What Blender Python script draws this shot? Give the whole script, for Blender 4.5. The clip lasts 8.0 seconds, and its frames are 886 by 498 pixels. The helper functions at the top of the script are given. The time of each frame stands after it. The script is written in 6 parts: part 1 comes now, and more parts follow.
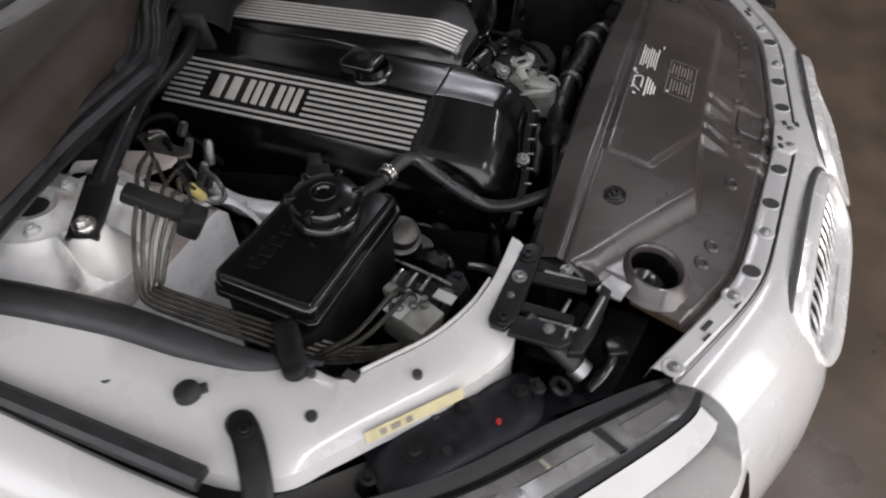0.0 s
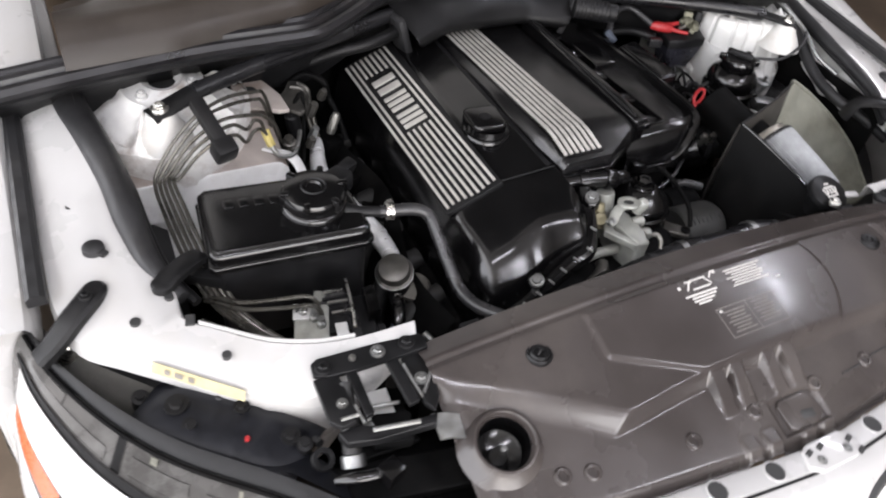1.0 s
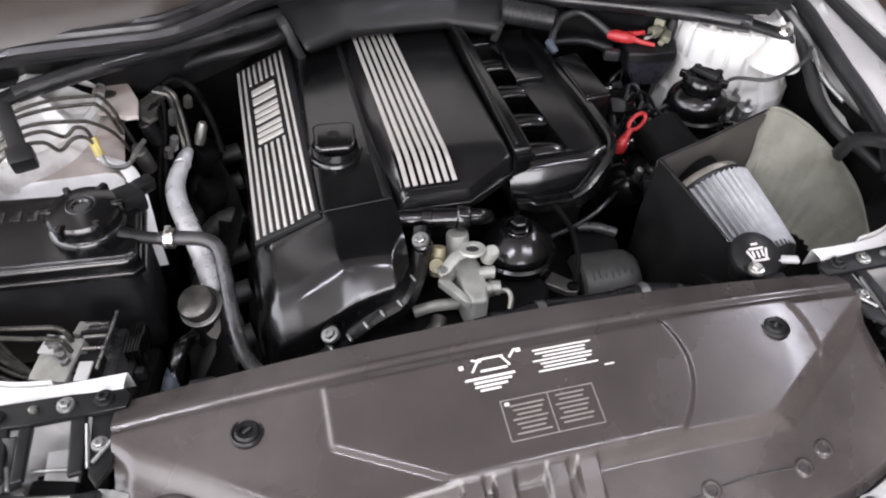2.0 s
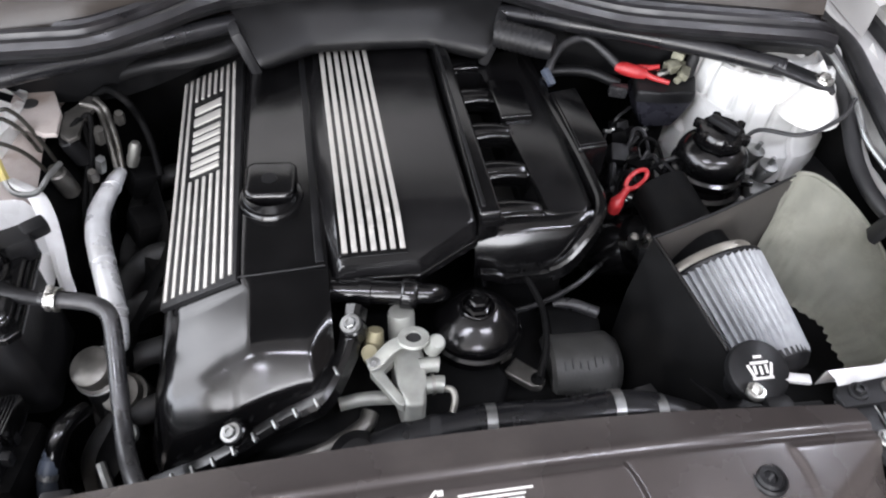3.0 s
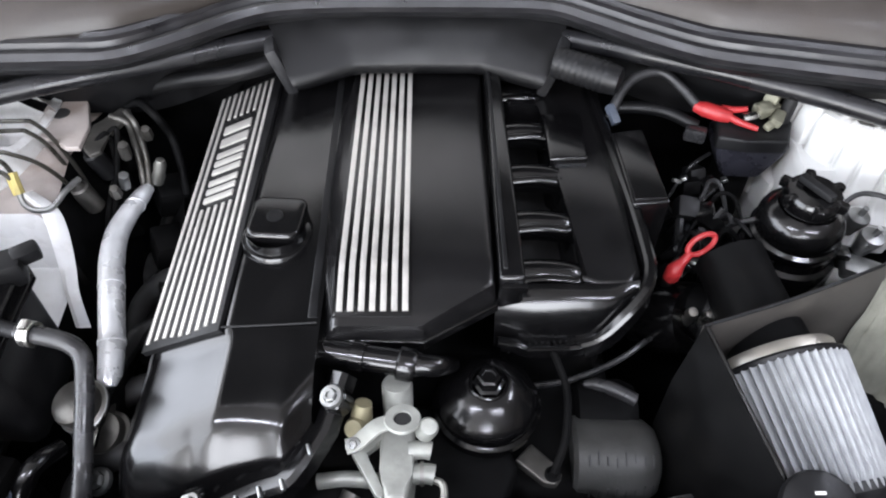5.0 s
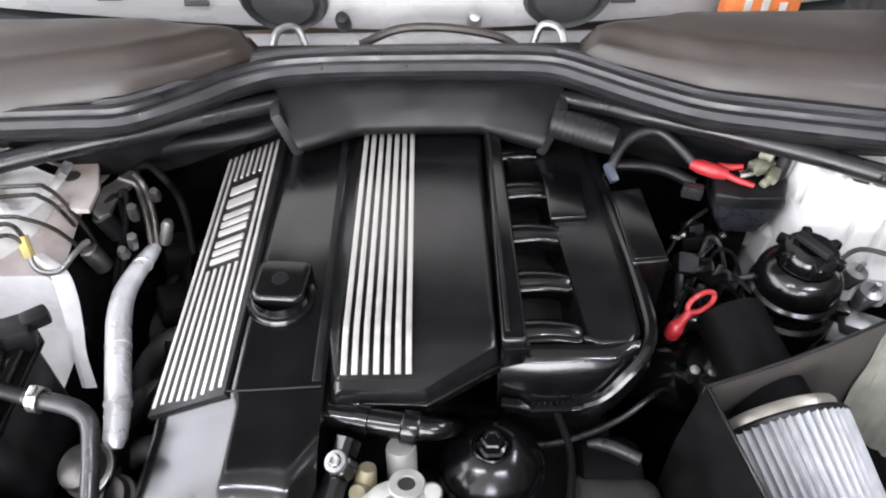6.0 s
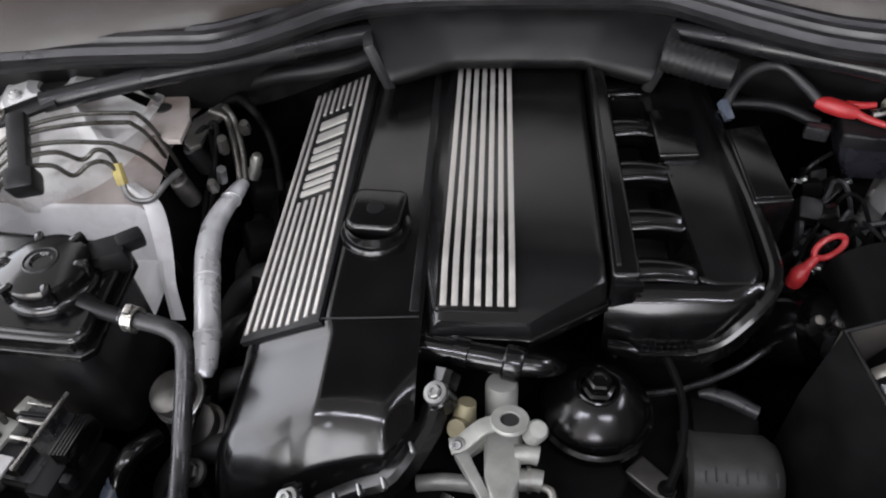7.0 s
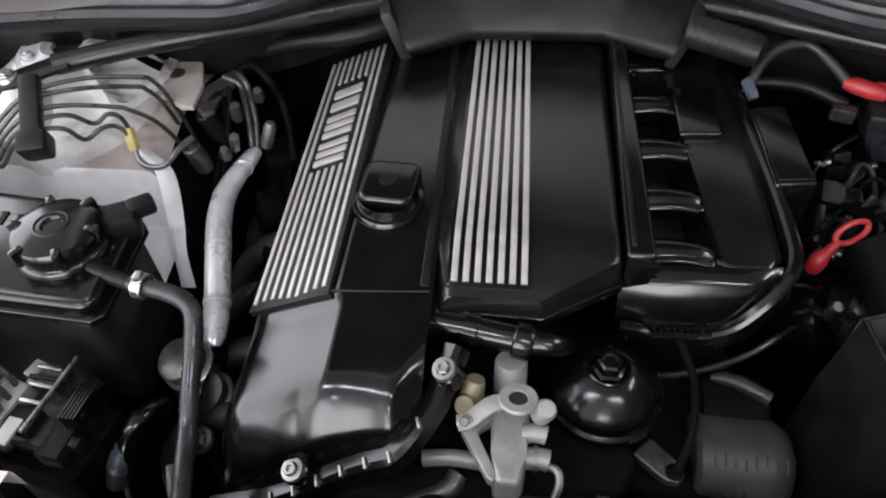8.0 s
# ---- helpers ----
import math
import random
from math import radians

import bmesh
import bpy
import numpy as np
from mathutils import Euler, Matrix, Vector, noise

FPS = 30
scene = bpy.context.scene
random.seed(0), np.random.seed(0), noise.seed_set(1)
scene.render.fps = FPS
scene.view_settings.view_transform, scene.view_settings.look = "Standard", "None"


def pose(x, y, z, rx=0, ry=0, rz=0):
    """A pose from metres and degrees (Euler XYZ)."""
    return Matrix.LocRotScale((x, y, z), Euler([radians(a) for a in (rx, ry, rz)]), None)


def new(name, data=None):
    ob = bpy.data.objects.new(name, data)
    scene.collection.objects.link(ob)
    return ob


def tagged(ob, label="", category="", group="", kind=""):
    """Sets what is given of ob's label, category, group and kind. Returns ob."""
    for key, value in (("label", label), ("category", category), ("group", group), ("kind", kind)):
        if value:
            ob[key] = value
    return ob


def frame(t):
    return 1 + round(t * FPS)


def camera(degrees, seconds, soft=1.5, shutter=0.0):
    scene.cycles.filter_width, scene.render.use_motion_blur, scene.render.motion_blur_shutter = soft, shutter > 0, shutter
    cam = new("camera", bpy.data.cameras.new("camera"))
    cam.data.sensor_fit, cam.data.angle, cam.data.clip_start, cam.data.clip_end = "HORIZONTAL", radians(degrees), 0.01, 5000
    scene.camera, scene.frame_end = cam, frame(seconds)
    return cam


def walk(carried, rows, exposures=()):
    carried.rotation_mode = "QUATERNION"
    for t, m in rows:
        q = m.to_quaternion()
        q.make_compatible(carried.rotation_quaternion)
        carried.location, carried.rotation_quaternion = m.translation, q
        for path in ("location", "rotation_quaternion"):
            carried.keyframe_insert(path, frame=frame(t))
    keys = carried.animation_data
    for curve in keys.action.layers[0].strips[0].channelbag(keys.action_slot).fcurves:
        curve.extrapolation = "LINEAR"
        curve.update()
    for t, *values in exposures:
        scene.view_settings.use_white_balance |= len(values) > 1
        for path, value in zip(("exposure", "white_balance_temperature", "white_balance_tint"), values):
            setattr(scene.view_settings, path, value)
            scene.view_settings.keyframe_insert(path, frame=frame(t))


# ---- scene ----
cam = camera(64.0, 8.0, soft=2.0, shutter=0.2)
# seconds, eye, yaw, pitch, roll
ROWS = [
    (0, -1.1110, -0.0264, 1.4241, -70.067, -45.575, 0.094),
    (0.2, -1.0393, -0.1560, 1.4175, -61.856, -44.967, 1.449),
    (0.5, -0.9668, -0.3217, 1.4725, -49.114, -44.557, 5.451),
    (0.7, -0.8844, -0.3890, 1.4912, -41.075, -44.957, 5.941),
    (1, -0.7367, -0.4194, 1.4849, -31.324, -43.998, 8.232),
    (1.3, -0.5694, -0.4071, 1.4915, -26.810, -44.533, 11.812),
    (1.5, -0.4735, -0.3912, 1.4781, -23.189, -45.241, 9.693),
    (1.8, -0.2829, -0.4282, 1.4698, -16.266, -45.022, 0.574),
    (2, -0.2176, -0.4290, 1.4345, -15.351, -44.837, 1.817),
    (2.2, -0.1638, -0.4416, 1.4337, -10.911, -44.203, 1.473),
    (3.3, -0.0523, -0.1678, 1.3965, -12.909, -48.015, 5.212),
    (3.5, -0.0245, -0.1452, 1.3878, -7.256, -48.557, 2.712),
    (4, 0.0812, -0.0987, 1.3821, 5.284, -49.262, -0.128),
    (4.2, 0.0913, -0.1084, 1.3700, 4.716, -47.374, 0.944),
    (5.3, 0.0295, -0.1237, 1.3967, -1.428, -47.521, -0.300),
    (5.5, 0.0440, -0.1172, 1.4189, -0.810, -46.720, -0.515),
    (6, 0.0420, -0.1142, 1.4080, -0.223, -44.307, -0.526),
    (6.5, 0.0241, -0.1002, 1.3876, 0.527, -46.227, -0.115),
    (6.8, -0.0164, -0.1080, 1.3637, 2.754, -46.859, -1.196),
    (7, -0.0051, -0.1203, 1.3377, 6.836, -45.835, -3.914),
    (7.5, -0.0035, -0.1154, 1.3331, 8.743, -47.117, -4.001),
    (8, -0.0060, -0.1120, 1.3306, 8.498, -47.892, -3.553),
]
EXPOSURES = [(0.0, -0.68, 6400, 12), (0.5, -0.06, 6400, 12), (1.0, 0.20, 6400, 12), (1.5, 0.49, 6350, 14), (2.2, 0.57, 6300, 14), (3.5, 0.85, 6050, 10), (4.2, 0.89, 6000, 10), (5.5, 0.81, 6100, 11), (6.0, 1.0, 6200, 12), (6.5, 0.66, 6250, 12), (7.0, 0.06, 6250, 12), (8.0, 0.07, 6250, 12)]
walk(cam, [(t, pose(x, y, z, 90 + p, 0, yaw) @ pose(0, 0, 0, 0, 0, r)) for t, x, y, z, yaw, p, r in ROWS], EXPOSURES)

# ---- world and light: a garage with an open door and ceiling battens ----
world = bpy.data.worlds.new("garage_air")
scene.world = world
world.use_nodes = True
sky = world.node_tree.nodes.new("ShaderNodeTexSky")
sky.sky_type, sky.sun_disc, sky.sun_elevation, sky.sun_rotation = "NISHITA", False, radians(35), radians(200)
world.node_tree.links.new(sky.outputs[0], world.node_tree.nodes["Background"].inputs[0])
world.node_tree.nodes["Background"].inputs[1].default_value = 0.12
# daylight through the open door in the west wall
day = bpy.data.lights.new("door_daylight", "AREA")
day.shape, day.size, day.size_y, day.energy, day.color = "RECTANGLE", 2.9, 6.4, 250.0, (1.0, 0.985, 0.99)
day_ob = new("door_daylight", day)
day_ob.matrix_world = pose(-3.15, -0.3, 1.6, 0, -90, 0)
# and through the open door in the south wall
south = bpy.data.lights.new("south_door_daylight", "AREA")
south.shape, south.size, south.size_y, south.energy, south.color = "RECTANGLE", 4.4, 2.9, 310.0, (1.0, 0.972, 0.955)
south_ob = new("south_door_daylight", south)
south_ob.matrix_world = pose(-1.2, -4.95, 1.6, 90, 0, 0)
scene.view_settings.exposure = 0.0


# ---- materials ----
def material(name, base, rough=0.5, metal=0.0, vary=0.2, size=25.0, bump=0.15, grain=220.0, coat=0.0, dirt=None, dirt_amount=0.0, rough_vary=0.12, gloss=0.5):
    m = bpy.data.materials.new(name)
    m.use_nodes = True
    n, l = m.node_tree.nodes, m.node_tree.links
    b = n["Principled BSDF"]
    b.inputs["Metallic"].default_value = metal
    b.inputs["Specular IOR Level"].default_value = gloss
    b.inputs["Coat Weight"].default_value = coat
    b.inputs["Coat Roughness"].default_value = 0.08
    tc = n.new("ShaderNodeTexCoord")
    big = n.new("ShaderNodeTexNoise")
    big.inputs["Scale"].default_value, big.inputs["Detail"].default_value = size, 6
    fine = n.new("ShaderNodeTexNoise")
    fine.inputs["Scale"].default_value, fine.inputs["Detail"].default_value = grain, 4
    l.new(tc.outputs["Object"], big.inputs["Vector"])
    l.new(tc.outputs["Object"], fine.inputs["Vector"])
    ramp = n.new("ShaderNodeMapRange")
    ramp.inputs["From Min"].default_value, ramp.inputs["From Max"].default_value = 0.3, 0.7
    ramp.inputs["To Min"].default_value, ramp.inputs["To Max"].default_value = 1 - vary, 1 + vary
    l.new(big.outputs["Fac"], ramp.inputs["Value"])
    mul = n.new("ShaderNodeMix")
    mul.data_type, mul.blend_type = "RGBA", "MULTIPLY"
    mul.inputs["Factor"].default_value = 1.0
    mul.inputs["A"].default_value = (*base, 1)
    l.new(ramp.outputs["Result"], mul.inputs["B"])
    colour = mul.outputs["Result"]
    if dirt:
        d = n.new("ShaderNodeMapRange")
        d.inputs["From Min"].default_value, d.inputs["From Max"].default_value = 0.5, 0.72
        d.inputs["To Max"].default_value = dirt_amount
        spots = n.new("ShaderNodeTexNoise")
        spots.inputs["Scale"].default_value, spots.inputs["Detail"].default_value, spots.inputs["Roughness"].default_value = size * 0.45, 9, 0.7
        l.new(tc.outputs["Object"], spots.inputs["Vector"])
        l.new(spots.outputs["Fac"], d.inputs["Value"])
        mix = n.new("ShaderNodeMix")
        mix.data_type = "RGBA"
        mix.inputs["B"].default_value = (*dirt, 1)
        l.new(d.outputs["Result"], mix.inputs["Factor"])
        l.new(colour, mix.inputs["A"])
        colour = mix.outputs["Result"]
    l.new(colour, b.inputs["Base Color"])
    rr = n.new("ShaderNodeMapRange")
    rr.inputs["From Min"].default_value, rr.inputs["From Max"].default_value = 0.3, 0.7
    rr.inputs["To Min"].default_value, rr.inputs["To Max"].default_value = max(0.02, rough - rough_vary), min(1.0, rough + rough_vary)
    l.new(big.outputs["Fac"], rr.inputs["Value"])
    l.new(rr.outputs["Result"], b.inputs["Roughness"])
    if bump:
        bp = n.new("ShaderNodeBump")
        bp.inputs["Strength"].default_value, bp.inputs["Distance"].default_value = bump, 0.001
        l.new(fine.outputs["Fac"], bp.inputs["Height"])
        l.new(bp.outputs["Normal"], b.inputs["Normal"])
    return m


def lamp_material(name, colour, strength):
    m = bpy.data.materials.new(name)
    m.use_nodes = True
    b = m.node_tree.nodes["Principled BSDF"]
    b.inputs["Base Color"].default_value = (0.8, 0.8, 0.8, 1)
    b.inputs["Emission Color"].default_value = (*colour, 1)
    b.inputs["Emission Strength"].default_value = strength
    return m


def glass_material(name, colour, rough=0.05):
    m = bpy.data.materials.new(name)
    m.use_nodes = True
    b = m.node_tree.nodes["Principled BSDF"]
    b.inputs["Base Color"].default_value = (*colour, 1)
    b.inputs["Transmission Weight"].default_value = 1.0
    b.inputs["Roughness"].default_value = rough
    b.inputs["IOR"].default_value = 1.45
    return m


WHITE = material("white_paint", (0.46, 0.455, 0.448), 0.3, 0, 0.03, 8, 0.04, 300, 0.6, (0.42, 0.385, 0.33), 0.38)
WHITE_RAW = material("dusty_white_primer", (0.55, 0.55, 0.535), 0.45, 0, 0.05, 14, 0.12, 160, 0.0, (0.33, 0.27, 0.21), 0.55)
GLOSS = material("satin_black_plastic", (0.0026, 0.0025, 0.0027), 0.18, 0, 0.2, 18, 0.03, 420, 0.0, (0.012, 0.011, 0.0105), 0.12, 0.04, 0.62)
# copy of GLOSS, base colour raised for the broad sheen on intake parts
SHEEN = material("sheen_lifted_satin_plastic", (0.0052, 0.0050, 0.0053), 0.22, 0, 0.25, 14, 0.03, 420, 0.0, (0.016, 0.015, 0.0145), 0.2, 0.05, 0.6)
SATIN = material("matte_black_plastic", (0.007, 0.007, 0.0075), 0.42, 0, 0.3, 20, 0.2, 380, 0, (0.03, 0.028, 0.026), 0.25, gloss=0.27)
# grimy black parts, and the shade painted into the bay's gaps
DARK = material("grimy_and_shade_black", (0.0038, 0.0038, 0.0039), 0.6, 0, 0.4, 22, 0.3, 140, 0, (0.015, 0.0135, 0.012), 0.35, gloss=0.06)
ALT = material("pale_alternator_casting", (0.06, 0.06, 0.057), 0.5, 0.3, 0.25, 30, 0.4, 220, 0, (0.05, 0.045, 0.04), 0.5)
RUBBER = material("black_rubber", (0.013, 0.013, 0.014), 0.5, 0, 0.25, 30, 0.15, 260, 0, (0.055, 0.052, 0.05), 0.3)
HOSE = material("grey_rubber_hose", (0.019, 0.019, 0.020), 0.3, 0, 0.25, 40, 0.15, 300, 0, (0.08, 0.075, 0.07), 0.3)
SEAL = material("dusty_seal_rubber", (0.009, 0.0086, 0.0098), 0.38, 0, 0.3, 26, 0.2, 260, 0, (0.038, 0.034, 0.033), 0.35)
COWL = material("faded_cowl_plastic", (0.026, 0.0205, 0.0165), 0.42, 0, 0.2, 9, 0.25, 500, 0, (0.050, 0.043, 0.037), 0.45, gloss=0.4)
SHROUD = material("brown_black_plastic", (0.043, 0.0365, 0.0345), 0.26, 0, 0.18, 7, 0.05, 420, 0.15, (0.13, 0.115, 0.1), 0.35)
FELT = material("grey_felt_liner", (0.22, 0.22, 0.18), 0.9, 0, 0.3, 9, 0.7, 180, 0, (0.09, 0.078, 0.06), 0.8)
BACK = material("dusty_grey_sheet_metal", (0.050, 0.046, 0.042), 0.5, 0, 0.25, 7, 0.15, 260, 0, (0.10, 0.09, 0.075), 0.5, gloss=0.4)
COLLAR = material("polished_collar_metal", (0.55, 0.52, 0.46), 0.36, 0.85, 0.1, 20, 0.05, 300)
STEEL = material("brushed_steel", (0.62, 0.61, 0.58), 0.3, 1.0, 0.12, 60, 0.1, 500)
ALU = material("cast_aluminium", (0.30, 0.295, 0.27), 0.48, 0.85, 0.2, 40, 0.4, 220, 0, (0.22, 0.19, 0.14), 0.4)
DULL_STEEL = material("dull_stained_steel", (0.12, 0.115, 0.105), 0.40, 0.7, 0.25, 40, 0.3, 220, 0, (0.08, 0.07, 0.055), 0.6)
GREY_CAST = material("oxidised_grey_casting", (0.016, 0.016, 0.016), 0.6, 0.1, 0.3, 40, 0.4, 220, 0, (0.05, 0.045, 0.04), 0.6)
GALV = material("dull_zinc_tube", (0.30, 0.305, 0.30), 0.38, 0.9, 0.2, 50, 0.15, 300, 0, (0.2, 0.17, 0.12), 0.35)
FOIL = material("crinkled_foil_sleeve", (0.90, 0.91, 0.92), 0.32, 0.45, 0.1, 30, 1.0, 60, 0, (0.5, 0.46, 0.43), 0.2)
TRIM = material("silver_trim", (0.62, 0.60, 0.56), 0.40, 0.55, 0.06, 50, 0.05, 500)
CHROME = material("chrome", (0.82, 0.82, 0.82), 0.08, 1.0, 0.04, 30, 0.0)
RED = material("red_plastic", (0.30, 0.018, 0.02), 0.42, 0, 0.15, 60, 0.1, 300)
DARK_RED = material("deep_red_plastic", (0.30, 0.018, 0.02), 0.4, 0, 0.15, 60, 0.1, 300)
PLEAT = material("white_filter_gauze", (0.33, 0.34, 0.35), 0.7, 0, 0.15, 60, 0.3, 600, 0, (0.35, 0.35, 0.33), 0.3)
LINER = material("brown_grey_fibre_liner", (0.07, 0.068, 0.06), 0.85, 0, 0.35, 16, 0.6, 180, 0, (0.05, 0.045, 0.04), 0.7)
# chrome of the grille surround, its white reflection put into a pale base
SURROUND = material("reflection_white_chrome", (0.80, 0.79, 0.77), 0.22, 0.45, 0.05, 30, 0.0)
CREAM = material("cream_label", (0.40, 0.355, 0.21), 0.5, 0, 0.15, 50, 0.0)
PRINT = material("white_print", (0.62, 0.60, 0.57), 0.6, 0, 0.1, 80, 0.0)
PRINT_DIM = material("worn_grey_print", (0.17, 0.155, 0.14), 0.6, 0, 0.15, 80, 0.0)
INK = material("black_ink", (0.03, 0.03, 0.03), 0.6, 0, 0.2, 80, 0.0)
YELLOW = material("yellow_tape", (0.46, 0.38, 0.13), 0.5, 0, 0.2, 60, 0.1, 300)
AMBER = material("amber_plastic", (0.42, 0.085, 0.02), 0.25, 0, 0.15, 60, 0.1, 300)
DUCT = material("dull_black_duct", (0.0045, 0.0045, 0.0048), 0.4, 0, 0.2, 14, 0.1, 380, 0, (0.014, 0.013, 0.0125), 0.3, gloss=0.22)
BRACE = material("grey_black_tube", (0.008, 0.008, 0.009), 0.3, 0, 0.2, 20, 0.1, 300, 0, (0.03, 0.028, 0.026), 0.3, gloss=0.4)
SLATE = material("slate_blue_plastic", (0.055, 0.065, 0.085), 0.35, 0, 0.2, 60, 0.1, 300)
BLUE = material("blue_black_plastic", (0.007, 0.0075, 0.010), 0.45, 0, 0.2, 60, 0.1, 300, gloss=0.25)
LENS_GREY = material("hazed_lamp_plastic", (0.085, 0.082, 0.078), 0.3, 0, 0.4, 14, 0.08, 300, 0.25, (0.24, 0.24, 0.23), 0.6)
PIPE = material("dull_brake_pipe", (0.075, 0.072, 0.062), 0.32, 0.55, 0.3, 50, 0.15, 300, 0, (0.05, 0.04, 0.028), 0.7)
CONCRETE = material("stained_concrete", (0.10, 0.074, 0.052), 0.35, 0, 0.35, 2.6, 0.4, 40, 0, (0.035, 0.028, 0.022), 0.8)
PLASTER = material("dark_garage_wall", (0.11, 0.095, 0.085), 0.8, 0, 0.2, 1.5, 0.3, 60)
PALE_WALL = material("whitewashed_wall", (0.74, 0.73, 0.71), 0.8, 0, 0.06, 1.5, 0.3, 60)
PAD = material("black_felt_pad", (0.010, 0.010, 0.0098), 0.95, 0, 0.3, 12, 0.4, 200)
CEILING = material("ceiling_board", (0.40, 0.39, 0.38), 0.85, 0, 0.06, 1.2, 0.2, 60)
TUBE = lamp_material("fluorescent_tube", (0.96, 0.955, 1.03), 26.0)
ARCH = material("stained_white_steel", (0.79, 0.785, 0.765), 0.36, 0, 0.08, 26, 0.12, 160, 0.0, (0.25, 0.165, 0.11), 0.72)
# dust-free arch white, its base also raised for light from the front
CLEAN_LIT = material("clean_lit_white_steel", (0.83, 0.83, 0.82), 0.3, 0, 0.04, 18, 0.06, 200, 0.0, (0.45, 0.40, 0.33), 0.3)
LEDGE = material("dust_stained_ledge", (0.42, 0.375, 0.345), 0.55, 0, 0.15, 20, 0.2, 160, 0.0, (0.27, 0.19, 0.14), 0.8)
PALE_CAST = material("pale_grey_casting", (0.34, 0.345, 0.315), 0.42, 0.35, 0.18, 40, 0.35, 220, 0, (0.2, 0.18, 0.13), 0.4)
# orange of the bright background past the bonnet
ORANGE = material("orange_background", (0.75, 0.22, 0.06), 0.5, 0, 0.2, 40, 0.0)
WINDSCREEN = material("tinted_windscreen", (0.02, 0.022, 0.022), 0.06, 0, 0.1, 5, 0.0)


# ---- builders ----
def thing(name, at, label, category, group="", kind=""):
    ob = new(name)
    ob.location = at
    ob.empty_display_size = 0.02
    return tagged(ob, label, category, group, kind)


def world_at(ob):
    p = Vector(ob.location)
    while ob.parent:
        ob = ob.parent
        p = p + Vector(ob.location)
    return p


def part(name, bm, mat, parent=None, label="", angle=38):
    me = bpy.data.meshes.new(name)
    bmesh.ops.recalc_face_normals(bm, faces=bm.faces)
    off = world_at(parent) if parent else Vector()
    if off.length:
        bmesh.ops.translate(bm, verts=bm.verts, vec=-off)
    bm.to_mesh(me)
    bm.free()
    me.materials.append(mat)
    me.polygons.foreach_set("use_smooth", [True] * len(me.polygons))
    me.set_sharp_from_angle(angle=radians(angle))
    ob = new(name, me)
    ob.parent = parent
    if label:
        ob["label"] = label
    return ob


def structure(name, bm, mat, label, category):
    return tagged(part(name, bm, mat), label, category, "", "structure")


def mesh():
    return bmesh.new()


def box(bm, centre, size, bevel=0.004, m=None, seg=2):
    r = bmesh.ops.create_cube(bm, size=1.0)
    vs = r["verts"]
    bmesh.ops.scale(bm, verts=vs, vec=size)
    if bevel:
        es = list({e for v in vs for e in v.link_edges})
        r = bmesh.ops.bevel(bm, geom=es, offset=min(bevel, min(size) * 0.45), segments=seg, profile=0.6, affect="EDGES")
        vs = list({v for f in r["faces"] for v in f.verts} | {v for v in vs if v.is_valid})
    mat = Matrix.Translation(centre) @ (m.to_4x4() if m else Matrix())
    bmesh.ops.transform(bm, verts=vs, matrix=mat)
    return bm


def turn(rx=0, ry=0, rz=0):
    return pose(0, 0, 0, rx, ry, rz)


def prism(bm, outline, z0, z1, bevel=0.003, slope=0.0, m=None):
    """Extrudes a plan outline; slope raises z along x."""
    lo = [bm.verts.new((x, y, z0 + slope * x)) for x, y in outline]
    hi = [bm.verts.new((x, y, z1 + slope * x)) for x, y in outline]
    n = len(outline)
    top = bm.faces.new(hi)
    fs = [bm.faces.new(list(reversed(lo))), top]
    for i in range(n):
        fs.append(bm.faces.new((lo[i], lo[(i + 1) % n], hi[(i + 1) % n], hi[i])))
    vs = lo + hi
    if bevel:
        es = list(top.edges) + [e for v in hi for e in v.link_edges if e not in top.edges]
        r = bmesh.ops.bevel(bm, geom=list(set(es)), offset=bevel, segments=3, profile=0.6, affect="EDGES")
        vs = list({v for f in r["faces"] for v in f.verts} | {v for v in vs if v.is_valid})
    if m:
        bmesh.ops.transform(bm, verts=vs, matrix=m)
    return bm


def smooth(points, steps=6):
    """A Catmull-Rom line through the points."""
    p = [np.array(q, float) for q in points]
    if len(p) < 3:
        return [p[0] + (p[1] - p[0]) * k / 2 for k in range(3)]
    p = [2 * p[0] - p[1], *p, 2 * p[-1] - p[-2]]
    out = []
    for i in range(1, len(p) - 2):
        for k in range(steps):
            t = k / steps
            a, b, c, d = p[i - 1 : i + 3]
            out.append(0.5 * (2 * b + (c - a) * t + (2 * a - 5 * b + 4 * c - d) * t * t + (3 * b - a - 3 * c + d) * t**3))
    return out + [p[-2]]


def sweep(bm, line, profile, up=(0, 0, 1), closed=True, caps=True):
    """Carries a profile of (side, up) pairs along a line of points, side being to the right of the way."""
    line = [Vector(q) for q in line]
    rings = []
    for i, q in enumerate(line):
        way = (line[min(i + 1, len(line) - 1)] - line[max(i - 1, 0)]).normalized()
        side = way.cross(Vector(up))
        side = side.normalized() if side.length > 1e-4 else Vector((1, 0, 0))
        above = side.cross(way)
        rings.append([bm.verts.new(q + side * a + above * b) for a, b in profile])
    n = len(profile)
    for r, s in zip(rings, rings[1:]):
        for i in range(n if closed else n - 1):
            j = (i + 1) % n
            bm.faces.new((r[i], r[j], s[j], s[i]))
    if closed and caps:
        bm.faces.new(list(reversed(rings[0])))
        bm.faces.new(rings[-1])
    return bm


def circle(r, seg=12):
    return [(r * math.cos(2 * math.pi * k / seg), r * math.sin(2 * math.pi * k / seg)) for k in range(seg)]


